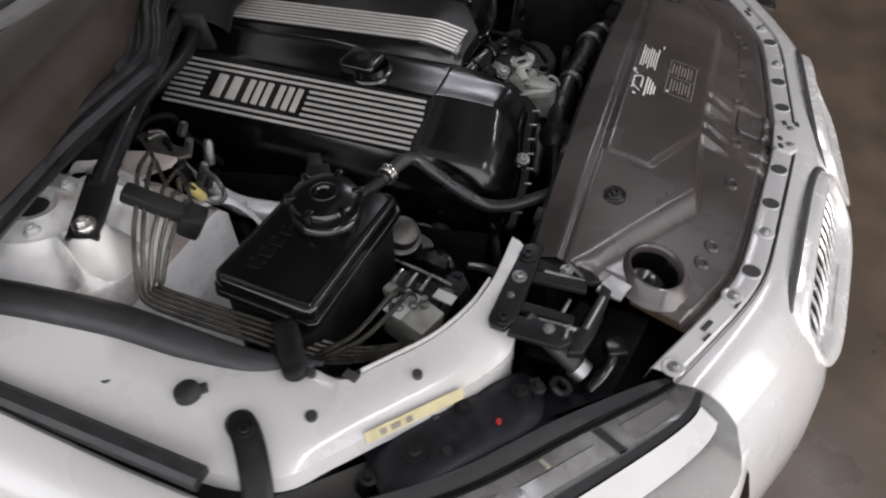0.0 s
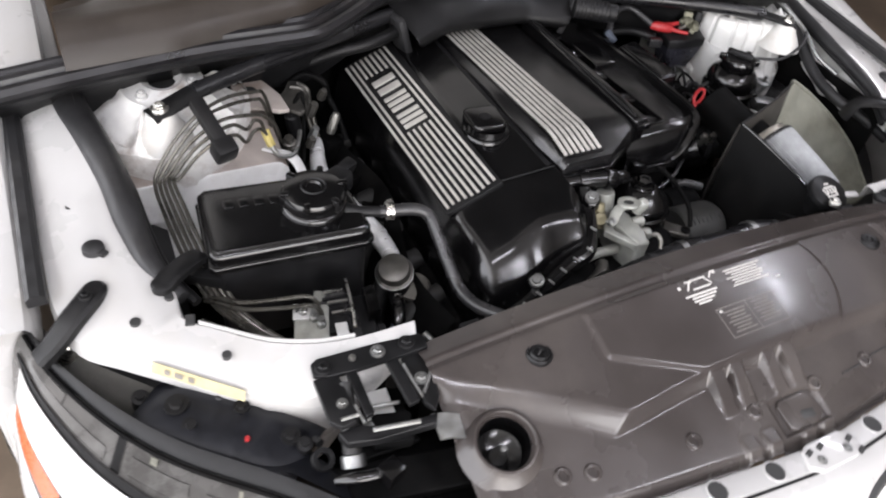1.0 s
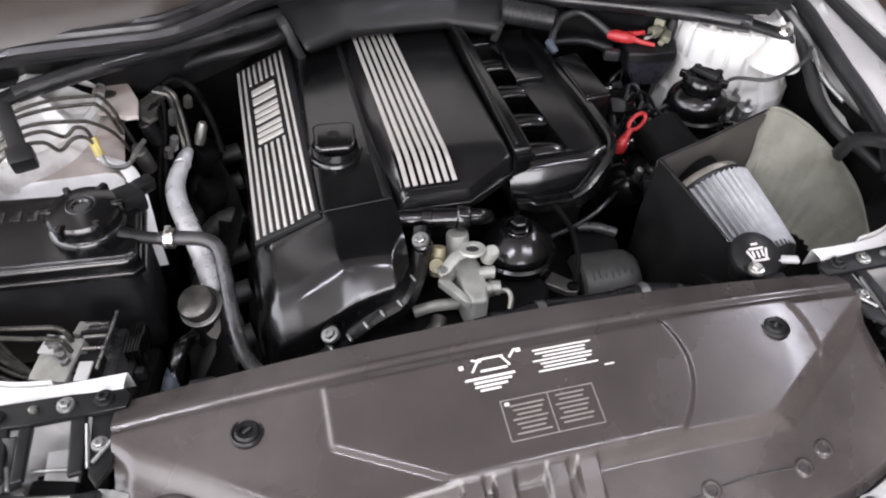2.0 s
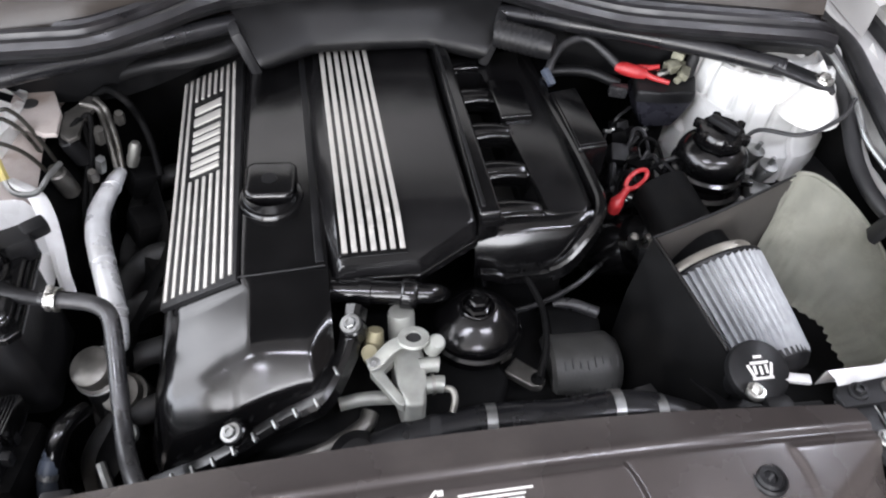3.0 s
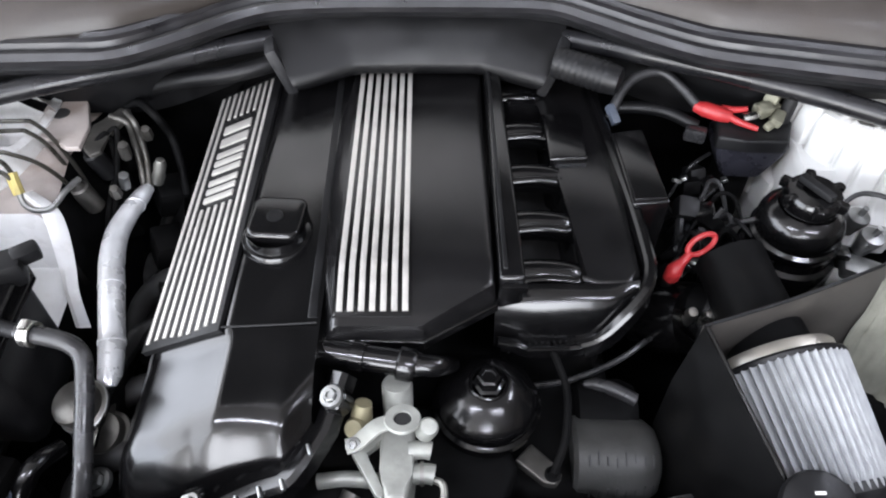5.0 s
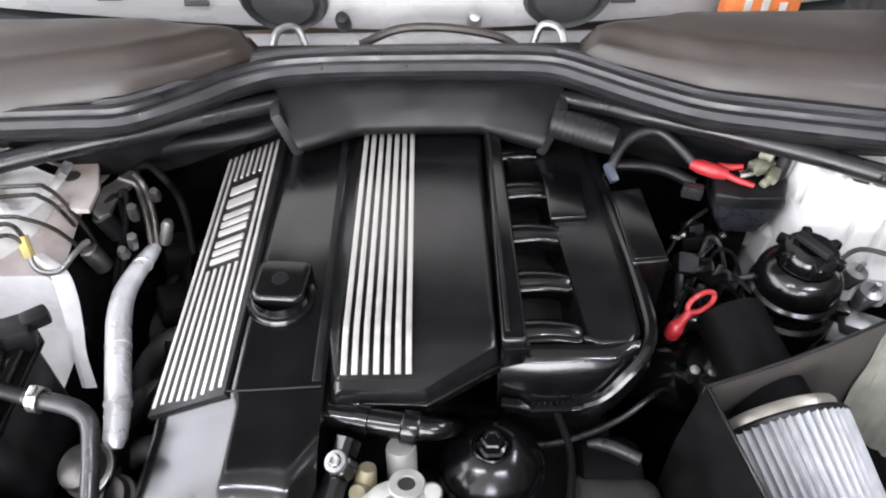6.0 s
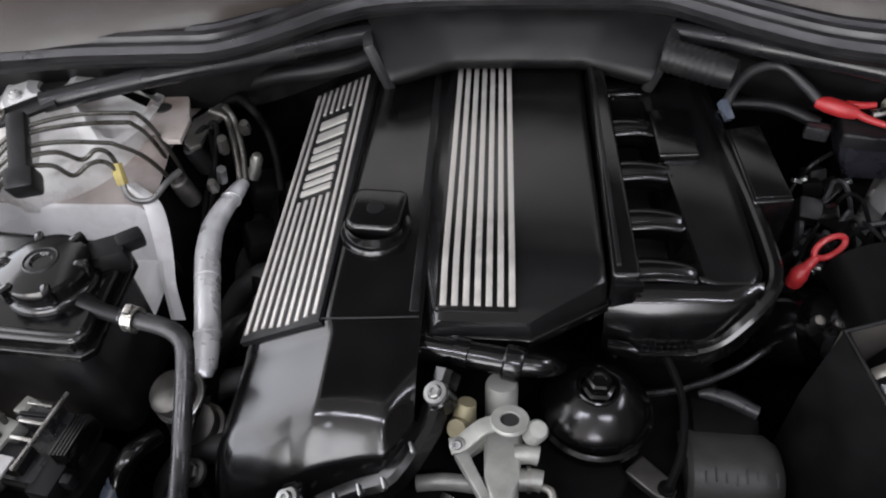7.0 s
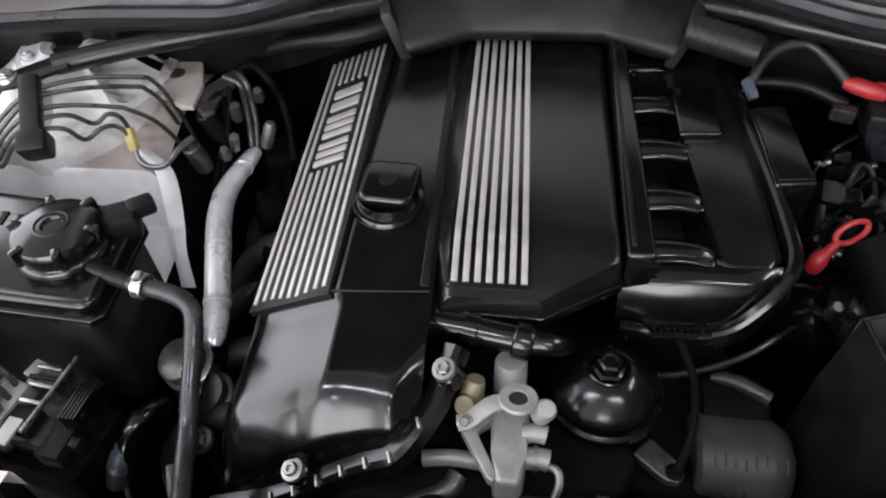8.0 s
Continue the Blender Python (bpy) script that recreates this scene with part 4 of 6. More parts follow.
# air intake mouth standing in the cover
horn = thing("air_intake_mouth", (-.400, -.072, .70), "round black air intake mouth in the radiator cover", "air intake")
part("mouth_ring", lathe(mesh(), [(.060, -.012), (.052, -.004), (.046, .002), (.043, .006), (.041, .009), (.038, .0095), (.036, .007), (.0345, .002), (.034, -.01)], (-.398, -.074, .716), (-.03, -.20, 1), 40), SHROUD, horn, "brown-black flared rim")
part("mouth_bore", lathe(mesh(), [(.0348, .003), (.0335, -.012), (.030, -.035), (.016, -.045), (.0, -.046)], (-.398, -.074, .716), (-.03, -.20, 1), 40), GLOSS, horn, "deep glossy black bore")
part("inner_plug", lathe(mesh(), [(0, .004), (.004, .003), (.0065, -.002), (.008, -.012), (.012, -.03)], (-.397, -.073, .700), (-.03, -.20, 1), 18), GALV, horn)
part("rim_bracket", sheet(mesh(), [[(-.468, -.006, .724), (-.452, -.012, .7265), (-.436, -.020, .726)], [(-.470, -.040, .718), (-.454, -.044, .720), (-.440, -.050, .719)]], .003), GALV, horn, "bright folded metal tab")

# latch bracket beside the cover
for s in (-1, 1):
    fl = (lambda r: flip(r)) if s > 0 else (lambda r: r)
    bk = thing("support_bracket", fl([(-.52, .04, .60)])[0], "black steel radiator support bracket bolted to the inner wing", "bracket", "support brackets")
    def bpl(pts, z0, z1, mat=DARK, bev=.003, name="bracket_plate", label=""):
        q = fl([(x, y, 0) for x, y in pts])
        return part(name, prism(mesh(), [(x, y) for x, y, _ in (reversed(q) if s > 0 else q)], z0, z1, bev), mat, bk, label)
    bpl([(-.590, .084), (-.588, .102), (-.578, .108), (-.50, .104), (-.440, .100), (-.434, .090), (-.438, .074), (-.48, .074), (-.535, .074), (-.57, .076)], .741, .748, SATIN, .002)
    bpl([(-.592, .080), (-.560, .078), (-.557, .018), (-.562, .006), (-.580, .004), (-.592, .016)], .739, .746, SATIN, .002)
    bpl([(-.550, .076), (-.536, .076), (-.537, .010), (-.549, .008)], .738, .745, SATIN, .002)
    bpl([(-.497, .076), (-.480, .076), (-.479, .006), (-.494, .004)], .738, .745, SATIN, .002)
    bpl([(-.476, .076), (-.438, .078), (-.444, .040), (-.452, .006), (-.466, -.012), (-.474, .002)], .734, .741, SATIN, .002)
    bpl([(-.586, .006), (-.556, .008), (-.545, -.004), (-.488, -.012), (-.462, -.012), (-.470, -.026), (-.545, -.020), (-.580, -.012)], .722, .734, SATIN, .003)
    bpl([(-.536, .070), (-.497, .068), (-.500, .022), (-.510, .026), (-.518, .018), (-.527, .028), (-.536, .030)], .690, .696, WHITE_RAW, .001, "pale_gap", "pale panel seen through the bracket")
    bpl([(-.556, .060), (-.476, .060), (-.476, -.005), (-.556, -.005)], .660, .668, DARK)
    for p0, p1, r in (((-.546, -.008, .7375), (-.489, -.018, .7375), .0030), ((-.579, .013, .748), (-.557, .012, .748), .0024), ((-.556, .030, .742), (-.552, .004, .738), .0022), ((-.478, .062, .746), (-.474, .010, .742), .0022), ((-.470, .014, .743), (-.444, .046, .745), .0024), ((-.536, .028, .728), (-.500, .022, .728), .0026)):
        q0, q1 = fl([p0, p1])
        part("steel_pin", tube(mesh(), [q0, tuple((np.array(q0) + q1) / 2), q1], r, 8, 2), GALV, bk)
    bpl([(-.60, -.055), (-.44, -.085), (-.44, -.03), (-.60, .0)], .655, .668, DARK)
    a, b, c = fl([(-.556, .066, .742), (-.563, .03, .715), (-.572, -.012, .688)])
    part("damper_rod", tube(mesh(), [a, b, c], [.009, .012, .012], 14), GREY_CAST, bk, "dull metal rod")
    part("rod_collar", lathe(mesh(), [(.012, -.008), (.0155, -.007), (.0155, .007), (.012, .008)], c, np.array(c) - np.array(b), 18), GALV, bk)
    q = fl([(-.605, .004, .688)])[0]
    part("hook_ring", lathe(mesh(), [(.008, -.003), (.014, -.004), (.0155, 0), (.014, .004), (.008, .003), (.008, -.003)], q, (.3, -.4, 1), 22), SATIN, bk)
    part("latch_block", box(mesh(), fl([(-.517, .0, .705)])[0], (.05, .04, .03), .006, turn(12, 0, 15 * s)), DARK, bk)
    part("latch_hook", tube(mesh(), fl([(-.600, -.030, .690), (-.580, -.040, .700), (-.556, -.046, .703), (-.54, -.040, .70)]), [.006, .008, .008, .006], 10), GLOSS, bk)
    part("latch_plug", box(mesh(), fl([(-.538, -.048, .700)])[0], (.030, .026, .022), .004, turn(0, 10, 25)), GLOSS, bk)
    part("clip_head", box(mesh(), fl([(-.548, .004, .722)])[0], (.016, .014, .012), .003, turn(10, 0, 20)), GALV, bk)
    for x, y, z, r in ((-.575, .090, .749, .0065), (-.502, .090, .749, .0062), (-.462, .090, .749, .007), (-.464, .036, .742, .0058), (-.570, .034, .747, .0045), (-.536, .092, .749, .003)):
        bolt(bk, fl([(x, y, z)])[0], r, GALV if r < .0065 else SATIN)

# ---- engine ----
# block fills the depth of the bay, its black carrying the shade
engine = thing("engine_block", (-.03, .50, .235), "engine block filling the bay, black for grime and deep shade", "engine")
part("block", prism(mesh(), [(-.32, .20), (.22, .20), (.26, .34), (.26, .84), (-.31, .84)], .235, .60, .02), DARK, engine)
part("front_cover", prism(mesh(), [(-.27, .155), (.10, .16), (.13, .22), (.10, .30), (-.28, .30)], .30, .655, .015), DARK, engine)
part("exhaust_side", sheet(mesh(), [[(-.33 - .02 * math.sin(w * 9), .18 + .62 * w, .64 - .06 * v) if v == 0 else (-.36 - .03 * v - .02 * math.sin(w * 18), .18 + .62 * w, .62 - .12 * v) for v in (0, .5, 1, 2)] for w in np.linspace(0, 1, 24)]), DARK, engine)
for k in range(6):
    y = .27 + .091 * k
    part("exhaust_runner", tube(mesh(), [(-.31, y, .60), (-.36, y - .01, .59), (-.40, y - .03, .54), (-.41, y - .05, .46)], .018, 10), GREY_CAST, engine)

cover = thing("valve_cover", (-.19, .48, .62), "glossy black plastic valve cover with a silver striped trim", "engine cover")


def front_edge(x):
    return .160 + .022 * step(x, -.24, -.12) + .080 * step(x, -.114, -.046)


def smin(a, b, k):
    return min(a, b) - max(k - abs(a - b), 0.0) ** 2 / (4 * k)


def cover_top(x, y):
    flat = .768 + .004 * step(x, -.16, -.09)
    tilt = .722 + (x + .284) * .45 - .003 * step(.327 - y, 0, .015)
    z = smin(flat, tilt, .0012 + .006 * step(.225 - y, 0, .03))
    left = min(1.0, max(0.0, (-.262 - x) / .040))
    z -= .09 * (1 - math.sqrt(1 - left * left))
    lean = (front_edge(x + .004) - front_edge(x - .004)) / .008
    d = max(0.0, y - front_edge(x)) / math.sqrt(1 + lean * lean)
    k = float(np.interp(x, [-.20, -.16, -.13, -.10, -.085], [1.0, .90, .74, .58, .50]))
    q = d / k
    slope = .0475 - q
    soft = .009 + .010 * step(x, -.165, -.105)
    face = (slope + math.sqrt(slope * slope + soft * soft)) / 2
    return z - k * (1.2 * face + .028 * max(0.0, 1 - q / .012) ** 2)


xs_ = sorted({-.302, -.299, -.296, -.292, -.288, -.284, -.28, -.275, -.27, *np.linspace(-.264, -.085, 72).round(4)})
rows = []
for w in [0, .001, .002, .004, .007, .010, .014, .018, .022, .026, .031, .036, .042, .048, .055, .063, .075, .088, .10, .115, .13, .145, .16, .175, .19, .205, .22, .235, .244, .248, .252, .256, .28, .36, .5, .7, .9, 1.0]:
    rows.append([(x, front_edge(x) + w * (.83 - front_edge(x)), cover_top(x, front_edge(x) + w * (.83 - front_edge(x)))) for x in xs_])
base = [[(x, y, .764 + (x + .064) * .5 - .03) for x, y, z in rows[0]]]
full = base + rows
full = [[(r[0][0] - .004, r[0][1], r[0][2] - .10)] + r + [(r[-1][0] + .003, r[-1][1], r[-1][2] - .06)] for r in full]
part("cover_shell", sheet(mesh(), full), GLOSS, cover, angle=50)
# seam across the cover
part("seam", tube(mesh(), [(-.194, .3275, .7665), (-.14, .327, .7705), (-.088, .327, .7745)], .0012, 6), SATIN, cover)
# gasket rail along the front, with ticks
gl = [(x, front_edge(x) - .008, .764 + (x + .064) * .5 - .022) for x in np.linspace(-.30, -.075, 26)] + [(-.062, .262, .752), (-.058, .275, .757)]
part("gasket_rail", sweep(mesh(), gl, [(-.010, -.012), (-.010, .004), (-.006, .008), (.006, .008), (.011, .003), (.011, -.012)], (-.45, 0, .9)), GLOSS, cover, "black gasket rail along the front")
for x in np.linspace(-.275, -.085, 9):
    q = (x, front_edge(x) - .014, .764 + (x + .064) * .5 - .013)
    part("rail_tick", box(mesh(), q, (.003, .012, .005), .001, turn(0, -26, 20)), GALV, cover)
for q in ((-.203, .165, .694), (-.064, .244, .762)):
    c = part("bolt_boss", lathe(mesh(), [(.0145, -.02), (.0138, 0), (.012, .002), (0, .002)], q, (-.3, -.25, 1), 18), GLOSS, cover)
    bolt(c, Vector(q) + Vector((-.001, -.001, .004)), .0072, GALV, (-.3, -.25, 1), 1.65)

# silver striped trim on the tilted flank
tm = Matrix.Translation((-.2385, 0, .7465)) @ turn(0, -24.3, 0)
trim = part("trim_plate", prism(mesh(), [(-.052, .322), (.052, .322), (.052, .80), (-.052, .80)], -.006, .0015, .001, 0, tm), SATIN, cover, "black trim plate with silver stripes")
def stripe(u, y0, y1, w=.0052):
    skew = -.020
    bm = mesh()
    pts = []
    for y in np.linspace(y0, y1, 5):
        pts.append(tm @ Vector((u + skew * (y - .33), y, .0022)))
    sweep(bm, pts, [(-w / 2, -.0015), (-w / 2 * .9, .0006), (0, .0013), (w / 2 * .9, .0006), (w / 2, -.0015)], tm.to_3x3() @ Vector((0, 0, 1)))
    part("stripe", bm, TRIM, trim)
for k in range(9):
    u = -.0455 + .0112 * k
    e = .331 + .0025 * math.sin(k)
    if k in (0, 1, 7, 8):
        stripe(u, e, .792)
    else:
        stripe(u, e, .535), stripe(u, .728, .792)
# brand lettering as plain upright bars
for y0, y1, n in ((.655, .713, 2), (.598, .650, 3), (.542, .592, 3)):
    for k in range(n):
        yy = y0 + (y1 - y0) * (k + .5) / n
        u0 = -.020 * (yy - .33)
        bm = mesh()
        box(bm, (0, 0, 0), (.046, (y1 - y0) / n * .62, .003), .001)
        bmesh.ops.transform(bm, verts=bm.verts, matrix=tm @ Matrix.Translation((u0 + .0, yy, .003)))
        part("badge_bar", bm, TRIM, trim, "plain silver badge bar")

# oil filler cap
cap = thing("oil_filler_cap", (-.150, .462, .765), "square black oil filler cap on the valve cover", "cap")
part("cap_neck", lathe(mesh(), [(.043, -.02), (.043, .004), (.040, .008), (.036, .009), (.034, .02)], (-.150, .458, .765), (0, 0, 1), 32), GLOSS, cap)
part("cap_grip", prism(mesh(), [(-.030, -.024), (-.022, -.032), (.024, -.032), (.032, -.024), (.034, .026), (.026, .034), (-.024, .034), (-.032, .026)], 0, .024, .006, 0, Matrix.Translation((-.150, .468, .770)) @ turn(0, 0, -4)), GLOSS, cap)
part("cap_mark", lathe(mesh(), [(.010, 0), (.010, .001), (.008, .0014), (.008, .001), (.0, .001)], (-.150, .468, .794), (0, 0, 1), 20), SATIN, cap)

# intake cover with the second striped trim
ic = thing("intake_cover", (.01, .56, .75), "glossy black intake cover with silver stripes", "engine cover")
def plate_z(x, y):
    return float(np.interp(y, [.30, .33, .375, .395, .80, .84], [.775, .7835, .7935, .7955, .7730, .771])) - .45 * max(0.0, x - .028) ** 2 - .30 * max(0.0, -.070 - x) - .16 * max(0.0, .55 - y) * max(0.0, -.070 - x) / .02


def plate_row(y, inset=0.0, drop=0.0):
    xl = -.090 - (y - .321) * .015 + inset
    xr = min(.103 + (y - .366) * .01, .020 + (y - .314) / .052 * .083) - inset
    return [(x, y, plate_z(x, y) - drop) for x in np.linspace(xl, xr, 24)]


ys_ = [.318, .319, .321, .325, .330, .336, .342, .348, .354, .360, .366, .375, .385, .395, .41, *np.linspace(.43, .84, 14)]
rows = [[(x, y - .001, .748) for x, y, z in plate_row(.3165)], [(x, y - .001, z - .008) for x, y, z in plate_row(.3165)], [(x, y, z - .003) for x, y, z in plate_row(.3172, .001)]] + [plate_row(y, .003) for y in ys_]
rows = [[(r[0][0] - .0045, r[0][1], .748), (r[0][0] - .003, r[0][1], r[0][2] - .006), (r[0][0] - .001, r[0][1], r[0][2] - .0015)] + r + [(r[-1][0] + .001, r[-1][1], r[-1][2] - .0015), (r[-1][0] + .003, r[-1][1], r[-1][2] - .006), (r[-1][0] + .0045, r[-1][1], .748)] for r in rows]
# plate in the raised black that stands for its reflected sheen
part("cover_plate", sheet(mesh(), rows), SHEEN, ic, angle=55)
part("cover_lip", prism(mesh(), [(-.094, .316), (.026, .311), (.108, .362), (.113, .84), (-.102, .84)], .748, .759, .003), GLOSS, ic)
tp = part("trim_plate", sheet(mesh(), [[(x - .012 * (y - .33), y, plate_z(x, y) + .0016) for x in (-.071, -.05, -.03, -.01, .0115)] for y in (.3275, .345, .36, .375, .385, .395, .41, .5, .6, .7, .80)], .002), GLOSS, ic, "black trim plate with silver stripes")
for k in range(7):
    x = -.0635 + .0116 * k
    pts = [(x - .012 * (y - .33), y, plate_z(x, y) + .0026) for y in (.333, .345, .36, .375, .385, .395, .41, .5, .6, .7, .792)]
    part("stripe", sweep(mesh(), pts, [(-.0033, -.0015), (-.0031, .0006), (0, .0011), (.0031, .0006), (.0033, -.0015)]), TRIM, tp)
part("side_channel", prism(mesh(), [(-.100, .335), (-.088, .335), (-.096, .84), (-.108, .84)], .70, .772, .003), SATIN, ic)
part("clip_tab", box(mesh(), (-.048, .312, .748), (.018, .012, .02), .003), GALV, ic)

# intake manifold
mf = thing("intake_manifold", (.20, .58, .62), "black plastic intake manifold with open runners", "intake manifold")
part("ridge", prism(mesh(), [(.107, .368), (.136, .368), (.131, .78), (.108, .78)], .72, .798, .005), GLOSS, mf)
part("ridge_groove", prism(mesh(), [(.112, .38), (.117, .38), (.116, .77), (.112, .77)], .79, .801, .0015), SATIN, mf)
part("ridge_foot", box(mesh(), (.124, .365, .785), (.030, .010, .012), .003), GLOSS, mf)
part("plenum", prism(mesh(), [(.205, .40), (.225, .392), (.262, .392), (.278, .41), (.282, .60), (.27, .62), (.27, .80), (.14, .80), (.14, .74), (.195, .74), (.195, .61), (.205, .60)], .66, .757, .008), SHEEN, mf)
RIM = [(.268, .78, .762), (.276, .64, .765), (.284, .52, .767), (.286, .43, .767), (.283, .400, .766), (.275, .380, .764), (.262, .366, .754), (.246, .356, .738), (.232, .350, .722), (.218, .347, .711), (.205, .346, .706)]
part("rim", sweep(mesh(), smooth(RIM, 5), [(-.007, -.02), (-.007, .002), (-.0035, .005), (.0035, .005), (.007, .002), (.007, -.02)]), GLOSS, mf, "raised rounded rim")
part("front_lip", sweep(mesh(), smooth([(.207, .345, .704), (.18, .343, .702), (.15, .342, .703), (.138, .342, .708), (.125, .344, .712), (.112, .346, .710)], 4), [(-.005, -.012), (-.005, .001), (-.002, .003), (.002, .003), (.005, .001), (.005, -.012)]), GLOSS, mf)
part("lip_clip", box(mesh(), (.120, .340, .716), (.026, .012, .008), .003, turn(0, 8, -6)), GLOSS, mf)
part("lip_clip", box(mesh(), (.166, .338, .706), (.05, .006, .006), .002, turn(0, 0, 1)), GLOSS, mf)
face = [[(.105, .392, .757), (.150, .388, .764), (.20, .385, .767), (.245, .386, .767), (.270, .392, .765)],
        [(.105, .376, .757), (.150, .372, .763), (.20, .370, .767), (.240, .371, .766), (.268, .384, .764)],
        [(.105, .370, .748), (.150, .365, .755), (.20, .363, .759), (.238, .364, .760), (.264, .377, .758)],
        [(.105, .364, .735), (.150, .356, .735), (.20, .354, .736), (.228, .356, .740), (.255, .369, .750)],
        [(.105, .357, .718), (.150, .348, .711), (.20, .349, .710), (.218, .351, .715), (.245, .362, .735)],
        [(.105, .355, .69), (.150, .347, .69), (.20, .348, .69), (.222, .351, .69), (.245, .360, .70)]]
part("front_face", sheet(mesh(), [smooth(r, 4) for r in face]), GLOSS, mf, "rounded glossy front of the plenum", angle=60)
for k in range(9):
    part("rim_tick", box(mesh(), (.145 + .007 * k, .3425 + .0004 * k, .7115), (.003, .004, .004), .001), GLOSS, mf)
part("front_shelf", prism(mesh(), [(.13, .366), (.235, .366), (.25, .40), (.12, .40)], .60, .69, .004), DARK, mf)
for k, y in enumerate((.758, .667, .576, .487, .405)):
    part("runner", tube(mesh(), [(.125, y + .012, .742), (.165, y + .012, .745), (.205, y + .012, .735), (.222, y + .012, .70)], .019, 14), GLOSS, mf, "rounded glossy runner")
    part("runner_lip", tube(mesh(), [(.138, y - .004, .752), (.17, y - .004, .755), (.200, y - .004, .750)], .0065, 10), GLOSS, mf)
    part("runner_end", lathe(mesh(), [(0, .006), (.004, .0055), (.0062, .003), (.0062, -.004)], (.203, y - .003, .751), (.6, 0, 1), 14), GLOSS, mf)
part("runner_well", box(mesh(), (.17, .58, .66), (.09, .42, .02), .003), INK, mf)
part("step_plate", prism(mesh(), [(.190, .601), (.242, .603), (.244, .70), (.188, .70)], .74, .767, .004), GLOSS, mf)

# fuse box beside the manifold
fb = thing("wiring_box", (.303, .576, .68), "slim black plastic wiring box beside the manifold", "wiring box")
part("box_body", prism(mesh(), [(.281, .503), (.328, .507), (.322, .652), (.276, .643)], .68, .777, .004), GLOSS, fb)
part("box_lid", prism(mesh(), [(.284, .508), (.325, .511), (.319, .647), (.279, .639)], .777, .780, .0015), GLOSS, fb)

# ---- coolant tank ----
tank = thing("coolant_tank", (-.545, .37, .60), "black plastic coolant expansion tank with a ribbed screw cap", "coolant tank")
out = [(-.664, .310), (-.657, .300), (-.442, .284), (-.430, .294), (-.434, .416), (-.447, .431), (-.641, .450), (-.654, .440)]
part("tank_body", prism(mesh(), [(-.545 + (x + .545) * .94, .37 + (y - .37) * .94) for x, y in out], .585, .745, .006), SATIN, tank)
part("tank_flange", prism(mesh(), [(-.545 + (x + .545) * 1.03, .37 + (y - .37) * 1.04) for x, y in out], .742, .751, .003), GLOSS, tank)
part("tank_lid", prism(mesh(), out, .750, .772, .009), GLOSS, tank, "glossy lid with a rolled edge")
part("lid_rim", tube(mesh(), [(-.646, .435, .770), (-.651, .38, .771), (-.653, .318, .771), (-.64, .309, .771), (-.545, .301, .771), (-.449, .294, .771), (-.438, .304, .771)], .0035, 8), GLOSS, tank)
for k in range(4):
    part("moulded_mark", box(mesh(), (-.615 + .022 * k, .405 - .003 * k, .7725), (.014, .02, .002), .0008), GLOSS, tank)
ct = thing("tank_cap", (-.496, .365, .772), "black ribbed screw cap on the coolant tank", "cap")
bm = mesh()
lathe(bm, [(.050, -.006), (.050, .004), (.047, .008), (.045, .009), (.045, .018), (.047, .02), (.047, .024), (.044, .030), (.030, .034), (.012, .035), (.010, .032), (0, .032)], (-.496, .365, .772), (0, 0, 1), 40)
part("cap_disc", bm, GLOSS, ct)
for k in range(6):
    a = 2 * math.pi * k / 6
    part("cap_lug", box(mesh(), (-.496 + .044 * math.cos(a), .365 + .044 * math.sin(a), .795), (.016, .010, .022), .004, turn(0, 0, math.degrees(a))), GLOSS, ct)
part("cap_ring", lathe(mesh(), [(.016, .034), (.018, .0365), (.020, .034)], (-.496, .365, .772), (0, 0, 1), 28), SATIN, ct)
part("neck_block", box(mesh(), (-.45, .40, .775), (.05, .035, .035), .008, turn(0, 0, 25)), SATIN, tank)
part("neck_block", box(mesh(), (-.425, .418, .785), (.03, .02, .02), .005, turn(10, 0, 35)), SATIN, tank)
part("spigot", tube(mesh(), [(-.46, .345, .768), (-.435, .332, .767), (-.40, .322, .765)], [.012, .009, .008], 12), SATIN, tank)

# overflow hose over the front of the engine
oh = thing("coolant_hose", (-.39, .321, .765), "grey rubber coolant hose with a steel clamp", "hose")
part("hose", tube(mesh(), [(-.405, .324, .765), (-.375, .317, .766), (-.347, .309, .764), (-.332, .297, .755), (-.328, .27, .735), (-.326, .235, .712), (-.322, .195, .69), (-.312, .155, .69), (-.295, .115, .705), (-.275, .085, .715)], .0098, 14), HOSE, oh)
part("hose_clamp", lathe(mesh(), [(.012, -.006), (.0142, -.006), (.0142, .006), (.012, .006)], (-.391, .3205, .7655), (.97, -.22, 0), 20), STEEL, oh, "steel hose clamp")
part("clamp_screw", box(mesh(), (-.391, .3205, .781), (.008, .012, .006), .001), STEEL, oh)

# foil-sleeved pipe
fp = thing("foil_sleeved_pipe", (-.40, .50, .60), "silver foil-sleeved pipe beside the engine", "pipe")
part("sleeve", tube(mesh(), [(-.393, .668, .657), (-.399, .650, .656), (-.410, .612, .653), (-.416, .577, .649), (-.411, .535, .646), (-.398, .487, .643), (-.384, .440, .641), (-.373, .400, .636), (-.366, .358, .627), (-.364, .342, .622)], [.009, .0125, .0145, .0162, .0172, .0170, .0166, .0166, .0150, .0120], 18), FOIL, fp)
for rod in ([(-.397, .662, .658), (-.402, .688, .69), (-.404, .700, .725), (-.407, .704, .75), (-.43, .71, .757)], [(-.390, .664, .656), (-.392, .690, .69), (-.395, .703, .722), (-.398, .708, .747), (-.412, .722, .754)]):
    part("pipe_end", tube(mesh(), rod, .0048, 10), DULL_STEEL, fp)
